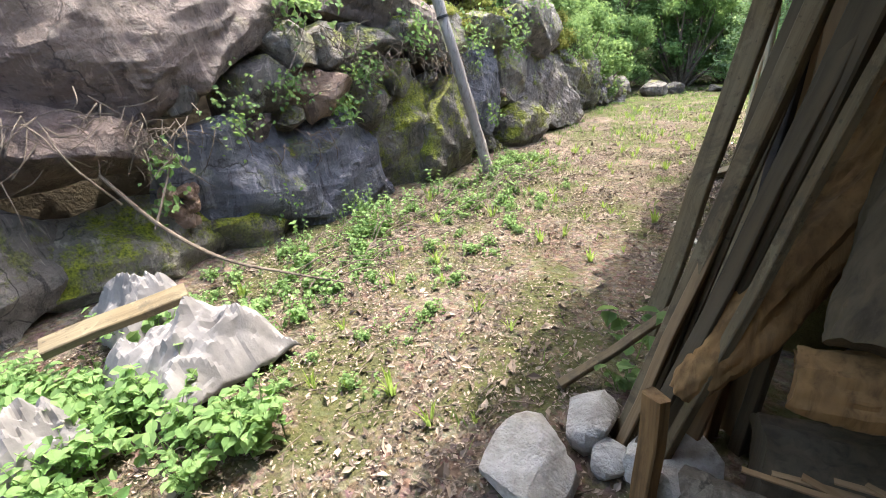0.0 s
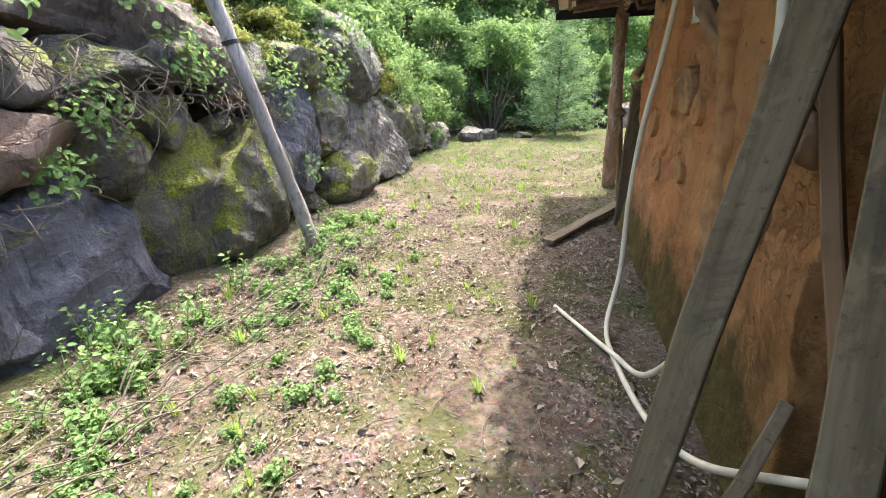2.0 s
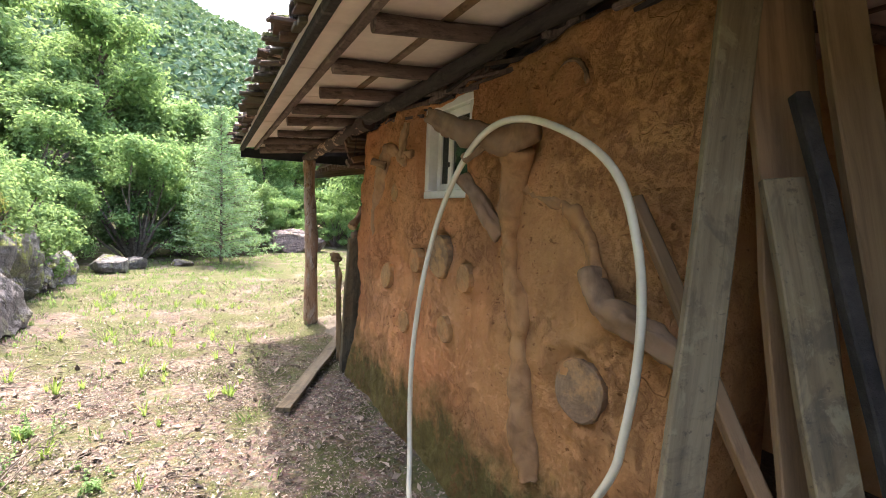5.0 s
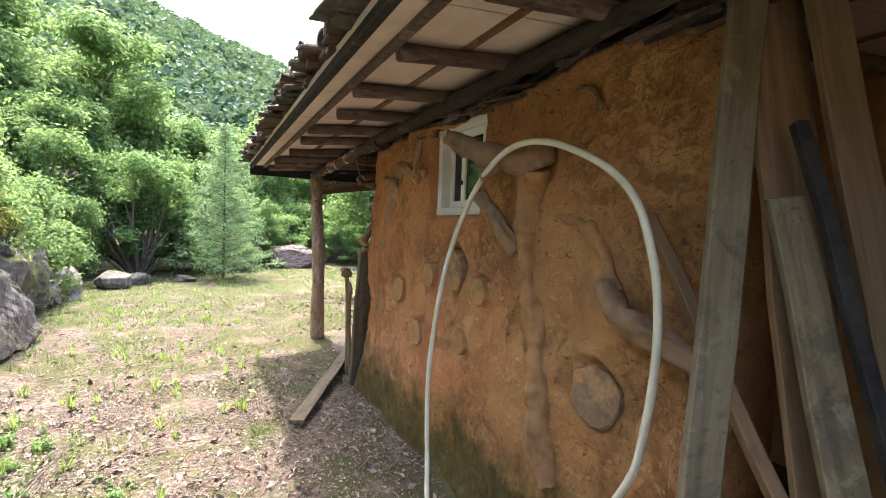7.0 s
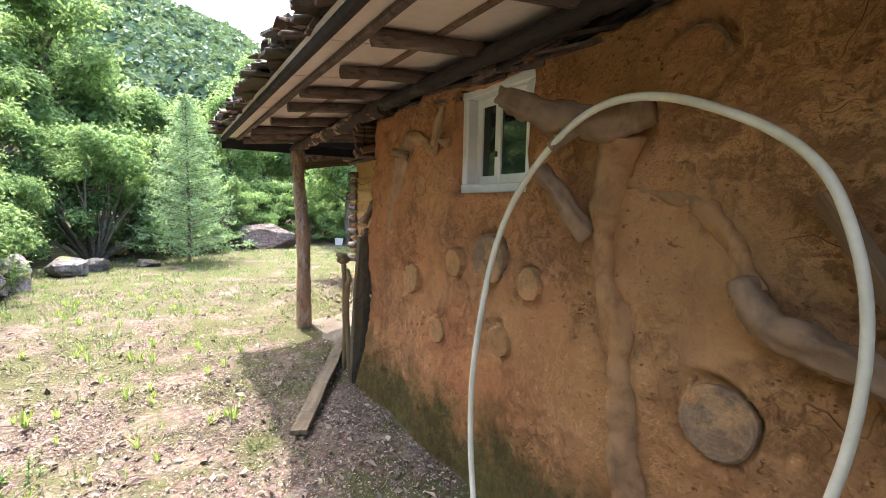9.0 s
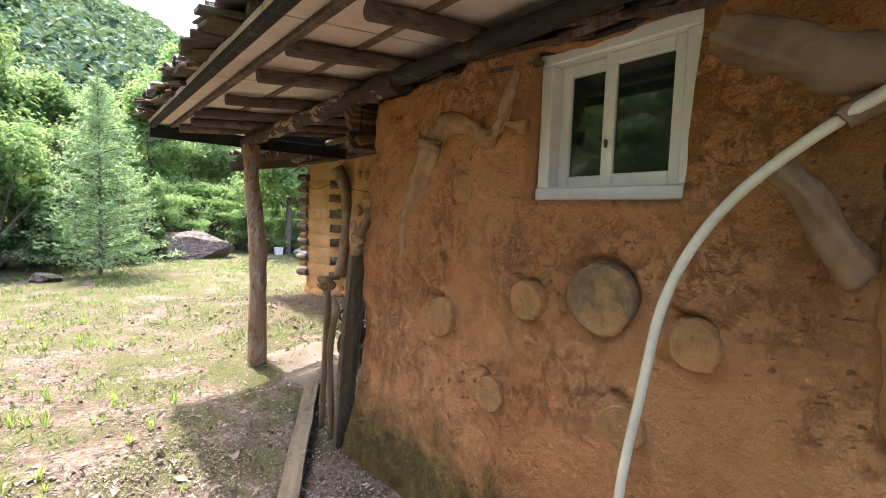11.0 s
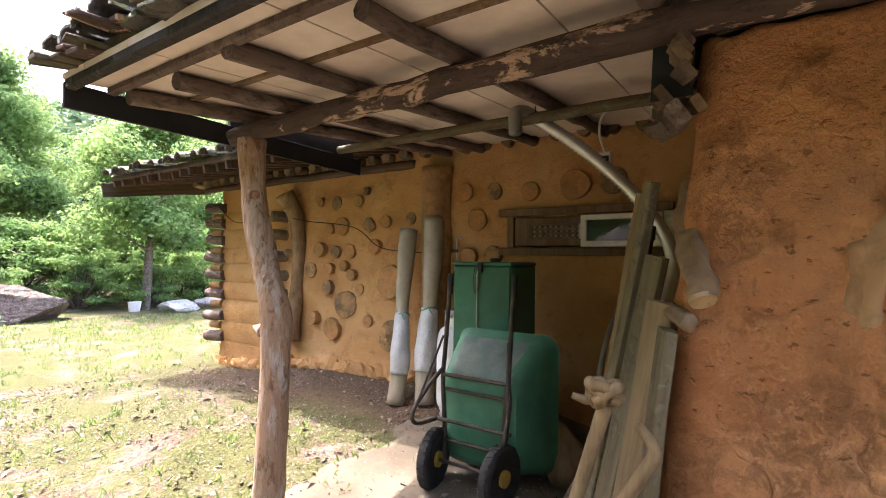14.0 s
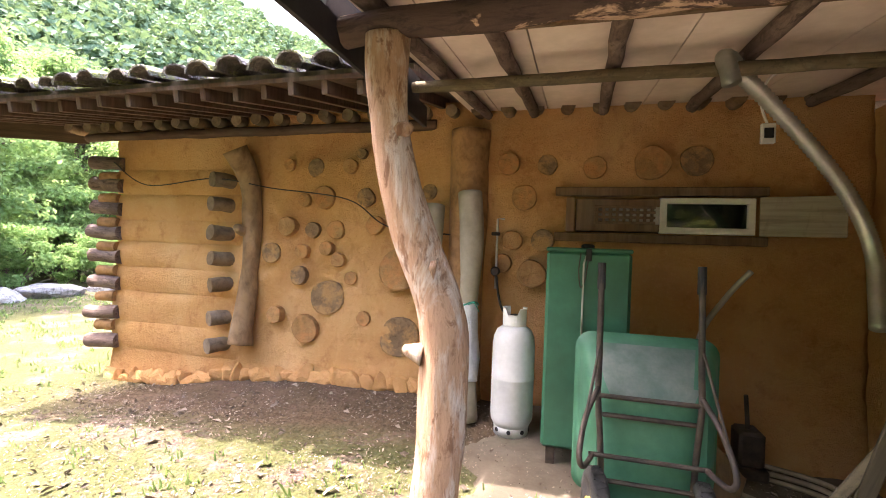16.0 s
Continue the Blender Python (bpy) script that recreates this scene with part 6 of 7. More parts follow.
# ---- pole against the bank, sacking and sticks ----
pole = tagged(empty("leaning_pole"), "grey bare pole leaning on the stone wall", "pole")
part("shaft", limb([(-2.80, 4.72, 0.12), (-2.90, 4.62, 0.7), (-3.04, 4.50, 1.4), (-3.19, 4.38, 2.1), (-3.36, 4.27, 2.8)], [0.062, 0.06, 0.058, 0.055, 0.052], 12, 8, 0.25), POLE_GREY, pole, "", True)
part("band", tube([(-3.145, 4.41, 1.88), (-3.15, 4.407, 1.905)], 0.064, 14), BLACK, pole, "dark strap")


def sheet(name, cx, cy, w, d, h, seed, label):
    n = 44
    bm = bmesh.new()
    rows = []
    for i in range(n + 1):
        row = []
        for k in range(n + 1):
            u, v = i / n * 2 - 1, k / n * 2 - 1
            r = max(abs(u), abs(v))
            x, y = cx + u * w / 2 * (1 + 0.12 * noise.noise(Vector((v * 2, seed, 0)))), cy + v * d / 2 * (1 + 0.12 * noise.noise(Vector((u * 2, seed, 4))))
            fold = (0.5 - abs(noise.noise(Vector((u * 1.4, v * 1.4, seed))))) * 0.8 + 0.45 * (0.4 - abs(noise.noise(Vector((u * 3.1, v * 3.1, seed + 2))))) + 0.22 * (0.3 - abs(noise.noise(Vector((u * 7.5, v * 6.0, seed + 5)))))
            z = ground_z(x, y) + 0.015 + h * max(0, 1 - r ** 2.2) * (0.75 + 0.5 * noise.noise(Vector((u * 1.2 + seed, v * 1.2, 1)))) + fold * 0.30 * (1 - 0.75 * r)
            row.append(bm.verts.new((x, y, z)))
        rows.append(row)
    for r0, r1 in zip(rows, rows[1:]):
        for k in range(n):
            bm.faces.new((r0[k], r1[k], r1[k + 1], r0[k + 1]))
    ob = tagged(part(name, bm, CLOTH, None, "", True), label, "tarpaulin", "discarded sheets")
    s = ob.modifiers.new("thickness", "SOLIDIFY")
    s.thickness = 0.006
    ob.data.set_sharp_from_angle(angle=radians(14))


sheet("sheet", -2.2, 0.82, 0.62, 0.75, 0.30, 3.1, "crumpled pale grey sheet draped over rubble")
sheet("sheet", -2.15, 0.12, 0.45, 0.42, 0.2, 8.4, "crumpled pale grey sheet among weeds")
sheet("sheet", -2.85, 0.85, 0.5, 0.5, 0.3, 12.2, "dirty grey sheet under a board")
tagged(plank("plank", (-2.65, 0.33, 0.36), (-2.45, 0.94, 0.43), 0.12, 0.05, WOOD_GREY, (0.2, -0.2, 1), seed=41), "broken grey plank lying on sheeting", "plank")
tw = tagged(empty("fallen_branch"), "thin dry fallen branch lying down the bank", "branch")
part("stem", limb([(-3.28, 0.98, 0.98), (-3.08, 1.16, 0.62), (-2.8, 1.36, 0.38), (-2.5, 1.6, 0.25), (-2.15, 1.8, 0.17)], [0.012, 0.013, 0.012, 0.009, 0.005], 7, 6, 0.2), TWIG, tw)
part("twig", limb([(-3.1, 1.12, 0.62), (-3.2, 1.35, 0.95), (-3.22, 1.45, 1.15)], [0.008, 0.006, 0.003], 6, 5, 0.2), TWIG, tw)
part("twig", limb([(-3.2, 1.02, 0.8), (-3.15, 0.85, 1.05), (-3.2, 0.8, 1.2)], [0.008, 0.006, 0.003], 6, 5, 0.2), TWIG, tw)

bucket = tagged(empty("white_bucket", pose(4.73, 20.78, ground_z(4.73, 20.78))), "small white bucket standing on the lawn", "bucket")
part("body", lathe([(0.14, 0.0), (0.17, 0.26), (0.18, 0.26), (0.18, 0.28), (0.165, 0.28), (0.13, 0.02)], 20), WHITE, bucket)
flap = tagged(plank("black_flap", (0.03, 5.99, 2.56), (0.0, 6.02, 2.28), 0.14, 0.006, BLACK, (-1, 0.3, 0), None, "", 0.01, 71), "black plastic flap hanging at the wall's corner", "flap")

def plastic_sheet():
    """A torn sheet of cloudy plastic caught under the roof."""
    bm = bmesh.new()
    n = 12
    rows = []
    for i in range(n + 1):
        row = []
        for k in range(n + 1):
            u, v = i / n, k / n
            w = 1 - 0.75 * v * (0.6 + 0.4 * u)
            q = Vector((0.55 + 0.62 * u * w + 0.1 * v, 6.02 + 0.16 * v, 2.66 - 0.26 * v * (1 - 0.5 * u)))
            row.append(bm.verts.new(q + Vector((0.02, 0.05, 0.03)) * noise.noise(Vector((u * 3, v * 3, 6))) + Vector((0, 0.02, 0.01)) * noise.noise(Vector((u * 9, v * 9, 2)))))
        rows.append(row)
    for r0, r1 in zip(rows, rows[1:]):
        for k in range(n):
            bm.faces.new((r0[k], r1[k], r1[k + 1], r0[k + 1]))
    ob = tagged(part("plastic_sheet", bm, WRAP, None, "", True), "torn cloudy plastic sheet hanging from the porch roof", "plastic sheet")
    ob.modifiers.new("thickness", "SOLIDIFY").thickness = 0.002


plastic_sheet()

# ---- plants ----
def leaves_mesh(name, centres, normals, size, material, seed, long=1.7, flat=0.35, full=False):
    """Many small folded leaves, one at each centre, facing about along its normal."""
    rng = np.random.default_rng(seed)
    n = len(centres)
    nrm = np.asarray(normals) + rng.normal(0, flat, (n, 3))
    nrm /= np.linalg.norm(nrm, axis=1, keepdims=True) + 1e-9
    a = np.cross(nrm, rng.normal(0, 1, (n, 3)))
    a /= np.linalg.norm(a, axis=1, keepdims=True) + 1e-9
    b = np.cross(nrm, a)
    s = (np.asarray(size) * rng.uniform(0.6, 1.3, n))[:, None]
    c = np.asarray(centres)
    co = np.stack([c - a * s * long / 2, c + b * s / 2 + nrm * s * 0.18 - a * s * 0.1, c + a * s * long / 2 - nrm * s * 0.15, c - b * s / 2 + nrm * s * 0.18 - a * s * 0.1], 1).reshape(-1, 3)
    q = np.arange(n)[:, None] * 4
    faces = np.concatenate([q + np.array([[0, 1, 2]]), q + np.array([[0, 2, 3]])], 0)
    if full:
        # a broader leaf with a midrib, rounded shoulders and a drawn-out tip
        up = nrm * s * 0.16
        co = np.stack([c - a * s * long / 2, c - a * s * long * 0.28 + b * s * 0.42 + up, c + a * s * long * 0.08 + b * s * 0.46 + up, c + a * s * long * 0.34 + b * s * 0.2 + up * 0.5, c + a * s * long * 0.56 - nrm * s * 0.15,
                       c + a * s * long * 0.34 - b * s * 0.2 + up * 0.5, c + a * s * long * 0.08 - b * s * 0.46 + up, c - a * s * long * 0.28 - b * s * 0.42 + up, c], 1).reshape(-1, 3)
        q = np.arange(n)[:, None] * 9
        faces = np.concatenate([q + np.array([[8, k, (k + 1) % 8]]) for k in range(8)], 0)
    me = bpy.data.meshes.new(name)
    me.from_pydata(co.tolist(), [], faces.tolist())
    me.materials.append(material)
    return me


def lobe_points(lobes, n, rng, shell=0.45):
    w = np.array([r[0] * r[1] * r[2] for _, r in lobes]) ** 0.75
    pick = rng.choice(len(lobes), n, p=w / w.sum())
    d = rng.normal(0, 1, (n, 3))
    d /= np.linalg.norm(d, axis=1, keepdims=True)
    rad = rng.uniform(0, 1, n) ** shell
    c = np.array([p for p, _ in lobes])[pick]
    r = np.array([q for _, q in lobes])[pick]
    k = c + d * r * (rad * (1 + 0.35 * np.abs(rng.normal(0, 1, n)) * (rng.uniform(0, 1, n) < 0.4)))[:, None]
    k += rng.normal(0, 0.10, (n, 3)) * r
    return k, d * 0.8 + np.array([0, 0, 0.55])


def twig_set(bm, base, ends, r, rnd):
    for e in ends:
        b = Vector(base)
        e = Vector(e)
        m = b.lerp(e, 0.5) + Vector((rnd.uniform(-1, 1), rnd.uniform(-1, 1), rnd.uniform(0, 1))) * 0.08 * (e - b).length
        limb([b, m, e], [r, r * 0.6, r * 0.2], 5, 3, 0.1, bm)
    return bm


def bush_at(m, w, h, n, size, material, label, seed, name="bush", group="bushes"):
    rng, rnd = np.random.default_rng(seed), random.Random(seed)
    lobes = []
    for _ in range(46):
        a, k = rnd.uniform(0, 6.283), 0.46 * rnd.uniform(0.0, 1.0) ** 0.7
        z = h * rnd.uniform(0.16, 0.84)
        f = 1.0 - 0.5 * (z / h) ** 2
        lobes.append(((w * k * f * math.cos(a), w * k * f * math.sin(a), z), (w * rnd.uniform(0.05, 0.14), w * rnd.uniform(0.05, 0.14), h * rnd.uniform(0.04, 0.12))))
    b = tagged(empty(name, m), label, name.split("_")[-1], group)
    pts, nrm = lobe_points(lobes, n, rng)
    crown = tagged(new("crown", leaves_mesh("crown", pts, nrm, size, material, seed)), kind="stuff")
    crown.parent = b
    part("stem", twig_set(bmesh.new(), (0, 0, -0.2), [p for p, _ in lobes], 0.02 * h / 2 + 0.015, rnd), TWIG, b)
    return b


def tree_at(m, h, w, n, size, material, label, seed, bare=0.28, name="tree", group="trees"):
    rng, rnd = np.random.default_rng(seed), random.Random(seed)
    t = tagged(empty(name, m), label, "tree", group)
    lean = [Vector((rnd.uniform(-0.04, 0.04) * h * k, rnd.uniform(-0.04, 0.04) * h * k, h * k * 0.86 - 0.3 * (k == 0))) for k in (0, 0.3, 0.55, 0.8, 1.0)]
    bm = limb(lean, [0.018 * h + 0.03, 0.014 * h + 0.02, 0.010 * h, 0.006 * h, 0.002 * h], 9, 4, 0.15)
    lobes = []
    for i in range(26):
        k = rnd.uniform(bare, 0.98)
        p = Vector((0, 0, h * k * 0.86))
        a = i * 2.4 + rnd.uniform(-0.4, 0.4)
        reach = w * 0.5 * rnd.uniform(0.45, 1.0) * math.sin(math.pi * min(0.96, 0.22 + 0.72 * (k - bare) / (1 - bare)))
        e = p + Vector((math.cos(a) * reach, math.sin(a) * reach, h * rnd.uniform(0.03, 0.12)))
        limb([p, p.lerp(e, 0.5) + Vector((0, 0, 0.02 * h)), e], [0.006 * h, 0.004 * h, 0.0015 * h], 6, 3, 0.1, bm)
        lobes.append((tuple(e), (w * rnd.uniform(0.10, 0.20), w * rnd.uniform(0.10, 0.20), h * rnd.uniform(0.04, 0.10))))
        lobes.append((tuple(p.lerp(e, 0.55)), (w * 0.13, w * 0.13, h * 0.06)))
    part("trunk", bm, TWIG, t, "", True)
    pts, nrm = lobe_points(lobes, n, rng)
    crown = tagged(new("crown", leaves_mesh("crown", pts, nrm, size, material, seed)), kind="stuff")
    crown.parent = t
    return t


def conifer_at(m, h, w, seed, label):
    rng, rnd = np.random.default_rng(seed), random.Random(seed)
    t = tagged(empty("young_conifer", m), label, "tree", "trees")
    bm = limb([(0, 0, -0.2), (0.02, 0, h * 0.5), (0, 0, h)], [0.05, 0.03, 0.006], 8, 8, 0.1)
    cen, nor = [], []
    for i in range(120):
        k = 0.04 + 0.95 * i / 120
        reach = w * 0.5 * (1 - k) ** 0.75 * rnd.uniform(0.7, 1.1) + 0.06
        a = i * 2.399 + rnd.uniform(-0.3, 0.3)
        z0 = h * k
        d = Vector((math.cos(a), math.sin(a), 0))
        e = Vector((0, 0, z0)) + d * reach + Vector((0, 0, 0.16 * reach))
        tube([(0, 0, z0), tuple(Vector((0, 0, z0)).lerp(e, 0.5) + Vector((0, 0, 0.05))), tuple(e)], [0.012, 0.008, 0.003], 4, bm)
        for _ in range(int(26 + 48 * reach)):
            s = rnd.uniform(0.12, 1.05)
            side = Vector((-d.y, d.x, 0)) * rnd.uniform(-1, 1) * 0.2 * (1.1 - 0.6 * s) * (reach + 0.3)
            p = Vector((0, 0, z0)).lerp(e, s) + side + Vector((0, 0, rnd.uniform(-0.10, 0.06)))
            cen.append(tuple(p))
            nor.append((d.x * 0.3, d.y * 0.3, 0.8))
    part("trunk", bm, TWIG, t, "", True)
    c = new("crown", leaves_mesh("crown", cen, nor, 0.035, LEAF_FIR, seed, 3.2, 0.6))
    c.parent = t
    return t


def at(x, y, turn=0.0, k=1.0):
    return pose(x, y, ground_z(x, y) - 0.05, 0, 0, turn) @ Matrix.Scale(k, 4)


# the thicket beyond the yard
b1 = bush_at(at(-5.6, 17.2), 4.2, 5.0, 27000, 0.072, LEAF_BUSH, "dense dark green wild bush at the yard's edge", 1)
b2 = bush_at(at(-3.2, 18.2), 3.8, 4.2, 24000, 0.066, LEAF_TREE, "bright green leafy bush at the yard's edge", 2)
b3 = bush_at(at(1.2, 22.6), 3.2, 2.3, 14000, 0.062, LEAF_WEED, "low light green bush at the lawn's edge", 3)
b4 = bush_at(at(-4.7, 4.6, 0) @ Matrix.Translation((0, 0, 0.3)), 2.0, 1.5, 10000, 0.042, LEAF_YELLOW, "yellowing bush on top of the stone wall", 4)
b5 = bush_at(at(-4.8, 6.6, 0), 2.3, 2.1, 14000, 0.046, LEAF_BUSH, "leafy green bush on top of the stone wall", 5)
rnd = random.Random(21)
for x, y, k in ((-8.2, 16.5, 1.2), (-7.6, 13.2, 1.1), (-1.4, 20.6, 0.85), (-6.6, 20.5, 1.25)):
    copy_thing(b1, at(x, y, rnd.uniform(0, 360), k))
for x, y, k in ((-4.6, 15.9, 0.6), (-2.0, 18.9, 0.72), (-6.3, 14.4, 0.85), (0.2, 21.2, 0.7), (9.8, 24.0, 0.85), (13.5, 22.4, 0.9), (16.5, 19.5, 1.0)):
    copy_thing(b2, at(x, y, rnd.uniform(0, 360), k))
for x, y, k in ((3.9, 22.4, 0.8), (5.6, 21.6, 0.7), (7.2, 22.4, 0.9), (9.3, 21.4, 0.8), (11.4, 20.6, 0.9), (13.4, 19.0, 0.9), (2.8, 24.5, 1.2), (6.5, 25.0, 1.4), (10.5, 24.6, 1.5), (15.6, 17.2, 1.0), (-0.2, 19.2, 0.5), (4.6, 24.2, 1.1)):
    copy_thing(b3, at(x, y, rnd.uniform(0, 360), k))
for x, y, k in ((-4.6, 8.2, 1.05), (-4.9, 3.0, 0.8), (-4.5, 10.3, 0.9)):
    copy_thing(b4, at(x, y, rnd.uniform(0, 360), k))
for x, y, k in ((-4.7, 9.3, 1.0), (-4.5, 11.2, 1.05), (-4.6, 12.8, 1.1), (-5.8, 5.4, 1.25), (-5.9, 8.3, 1.4), (-5.8, 10.9, 1.5), (-5.4, 2.2, 1.1), (-5.6, 0.2, 1.2)):
    copy_thing(b5, at(x, y, rnd.uniform(0, 360), k))

for ob, x, y, z, k in ((b4, -3.95, 5.1, 1.72, 0.55), (b4, -3.9, 6.2, 1.68, 0.6), (b5, -4.0, 7.3, 1.75, 0.5), (b5, -4.1, 4.5, 1.8, 0.42), (b4, -3.95, 8.9, 1.45, 0.55), (b5, -3.95, 9.9, 1.2, 0.5), (b5, -4.0, 3.4, 2.0, 0.35)):
    copy_thing(ob, pose(x, y, z, 0, 0, rnd.uniform(0, 360)) @ Matrix.Scale(k, 4))

conifer_at(at(-0.9, 16.9), 4.7, 3.5, 6, "young feathery conifer standing in the grass")
t1 = tree_at(at(5.2, 21.2), 6.5, 4.6, 16000, 0.095, LEAF_TREE, "slender light green tree at the lawn's edge", 11)
t2 = tree_at(at(-4.8, 23.5), 9.5, 6.0, 24000, 0.12, LEAF_BUSH, "tall dark green tree behind the thicket", 12)
t3 = tree_at(at(3.2, 29.0, 0, 0.8), 11.0, 7.0, 26000, 0.125, LEAF_TREE, "tall bright green tree behind the thicket", 13)
for x, y, k in ((9.0, 26.0, 1.05), (12.6, 23.6, 1.0), (1.2, 26.0, 0.95), (17.5, 20.5, 1.2), (-1.8, 25.5, 0.9)):
    copy_thing(t1, at(x, y, rnd.uniform(0, 360), k))
for x, y, k in ((-8.5, 21.5, 1.0), (-10.5, 15.5, 0.95), (-10.0, 9.0, 0.9), (-0.5, 33.0, 0.75), (14.0, 29.0, 1.0), (-9.5, 3.0, 0.9), (-12.0, 27.0, 1.2), (-6.5, 31.0, 0.9)):
    copy_thing(t2, at(x, y, rnd.uniform(0, 360), k))
for x, y, k in ((9.0, 33.0, 0.85), (14.5, 34.0, 1.1), (19.0, 27.0, 0.9), (-3.5, 35.0, 0.65), (24.0, 22.0, 1.0)):
    copy_thing(t3, at(x, y, rnd.uniform(0, 360), k))


# ---- wooded hills ----
HILL = ((-180, 10), (-120, 12), (-70, 22), (-30, 25), (-10, 24), (0, 21.5), (6, 20), (12, 16), (18, 14.5), (24, 20), (35, 26), (49, 26), (61, 22.5), (80, 17), (110, 13), (180, 10))


def hill_height(bearing, r):
    el = np.interp(bearing, [h[0] for h in HILL], [h[1] for h in HILL]) - 2.2
    top = 150 * math.tan(radians(el))
    k = min(1.0, max(0.0, (r - 42) / 108))
    return 3.0 + (top - 3) * (k ** 0.85) + 3.0 * noise.noise(Vector((bearing * 0.09, r * 0.03, 0))) * k


def make_hills():
    bm = bmesh.new()
    rs = [42, 50, 60, 72, 85, 100, 115, 130, 150, 175, 240]
    bs = np.arange(-180, 180.1, 4)
    rows = [[bm.verts.new((r * math.sin(radians(b)), r * math.cos(radians(b)) + 5, hill_height(b, r) if r < 200 else 0.0)) for b in bs] for r in rs]
    for r0, r1 in zip(rows, rows[1:]):
        for k in range(len(bs) - 1):
            bm.faces.new((r0[k], r0[k + 1], r1[k + 1], r1[k]))
    tagged(part("hillside", bm, HILL_SOIL, None, "", True), "steep wooded hillside behind the yard", "hill", kind="structure")
    rng = np.random.default_rng(5)
    cen, nor, siz = [], [], []
    for _ in range(2300):
        b, r = rng.uniform(-42, 82), 44 + 112 * rng.uniform(0, 1) ** 0.8
        base = np.array([r * math.sin(radians(b)), r * math.cos(radians(b)) + 5, hill_height(b, r)])
        w, h = rng.uniform(2.0, 3.6), rng.uniform(2.6, 5.2)
        m = 120
        d = rng.normal(0, 1, (m, 3))
        d /= np.linalg.norm(d, axis=1, keepdims=True)
        d[:, 2] = np.abs(d[:, 2]) * 1.1 - 0.15
        cen.append(base + d * np.array([w, w, h]) * rng.uniform(0.65, 1.05, (m, 1)) + np.array([0, 0, 1.5]))
        nor.append(d + np.array([0, 0, 0.3]))
        siz.append(np.full(m, 0.5 + r * 0.0032))
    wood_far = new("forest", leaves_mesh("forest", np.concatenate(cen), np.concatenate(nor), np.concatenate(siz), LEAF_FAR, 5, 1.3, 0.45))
    tagged(wood_far, "mixed green forest covering the hillside", "forest", kind="stuff")


HILL_SOIL = simple("forest_floor", (0.03, 0.05, 0.02), (0.06, 0.09, 0.035), 0.3, 0.95, 0.3)
make_hills()


# ---- weeds, grass and litter ----
def weed(name, n_stems, h, leaf_size, material, seed, m, label, spread=0.12):
    rng, rnd = np.random.default_rng(seed), random.Random(seed)
    w = tagged(empty(name, m), label, "weed", "weeds in the yard")
    bm = bmesh.new()
    cen, nor = [], []
    for s in range(n_stems):
        a, r = rnd.uniform(0, 6.28), spread * rnd.uniform(0, 1)
        p0 = Vector((r * math.cos(a), r * math.sin(a), -0.02))
        top = p0 + Vector((rnd.uniform(-0.4, 0.4) * h, rnd.uniform(-0.4, 0.4) * h, h * rnd.uniform(0.55, 1.1)))
        tube([p0, p0.lerp(top, 0.5) + Vector((0, 0, 0.02)), top], [0.004, 0.003, 0.0015], 4, bm)
        for k in range(7):
            t = 0.25 + 0.75 * k / 6
            d = Vector((rnd.uniform(-1, 1), rnd.uniform(-1, 1), 0)) * leaf_size * 0.8
            cen.append(tuple(p0.lerp(top, t) + d))
            nor.append((0.2 * d.x, 0.2 * d.y, 1.0))
    tagged(part("stem", bm, LEAF_WEED, w), kind="stuff")
    c = tagged(new("leaves", leaves_mesh("leaves", cen, nor, leaf_size, material, seed, 1.25, 0.35, True)), kind="stuff")
    c.parent = w
    return w


def sprout(seed, h, m):
    """A tuft of broad upright young blades."""
    rnd = random.Random(seed)
    w = tagged(empty("grass_tuft", m), "tuft of bright green upright grass blades in the litter", "grass tuft", "grass tufts in the yard")
    for _ in range(8):
        bm = bmesh.new()
        a, lean, tall, wide = rnd.uniform(0, 6.28), rnd.uniform(0.1, 0.6), h * rnd.uniform(0.55, 1.1), rnd.uniform(0.006, 0.011)
        d, q = Vector((math.cos(a), math.sin(a), 0)), Vector((-math.sin(a), math.cos(a), 0))
        o = d * rnd.uniform(0, 0.025)
        rows = []
        for k in range(5):
            t = k / 4
            c = o + d * lean * tall * t * t + Vector((0, 0, tall * (t - 0.12 * t * t) - 0.01))
            ww = wide * (0.6 + 1.2 * t - 1.78 * t * t)
            rows.append((bm.verts.new(c - q * ww), bm.verts.new(c + d * wide * 0.35), bm.verts.new(c + q * ww)))
        for r0, r1 in zip(rows, rows[1:]):
            bm.faces.new((r0[0], r0[1], r1[1], r1[0]))
            bm.faces.new((r0[1], r0[2], r1[2], r1[1]))
        part("blade", bm, LEAF_SPROUT, w)
    return w


LEAF_SPROUT = leaf("bright_sprout", (0.20, 0.30, 0.05), (0.36, 0.46, 0.10))


def yard(x, y, turn=0.0, k=1.0):
    return pose(x, y, ground_z(x, y), 0, 0, turn) @ Matrix.Scale(k, 4)


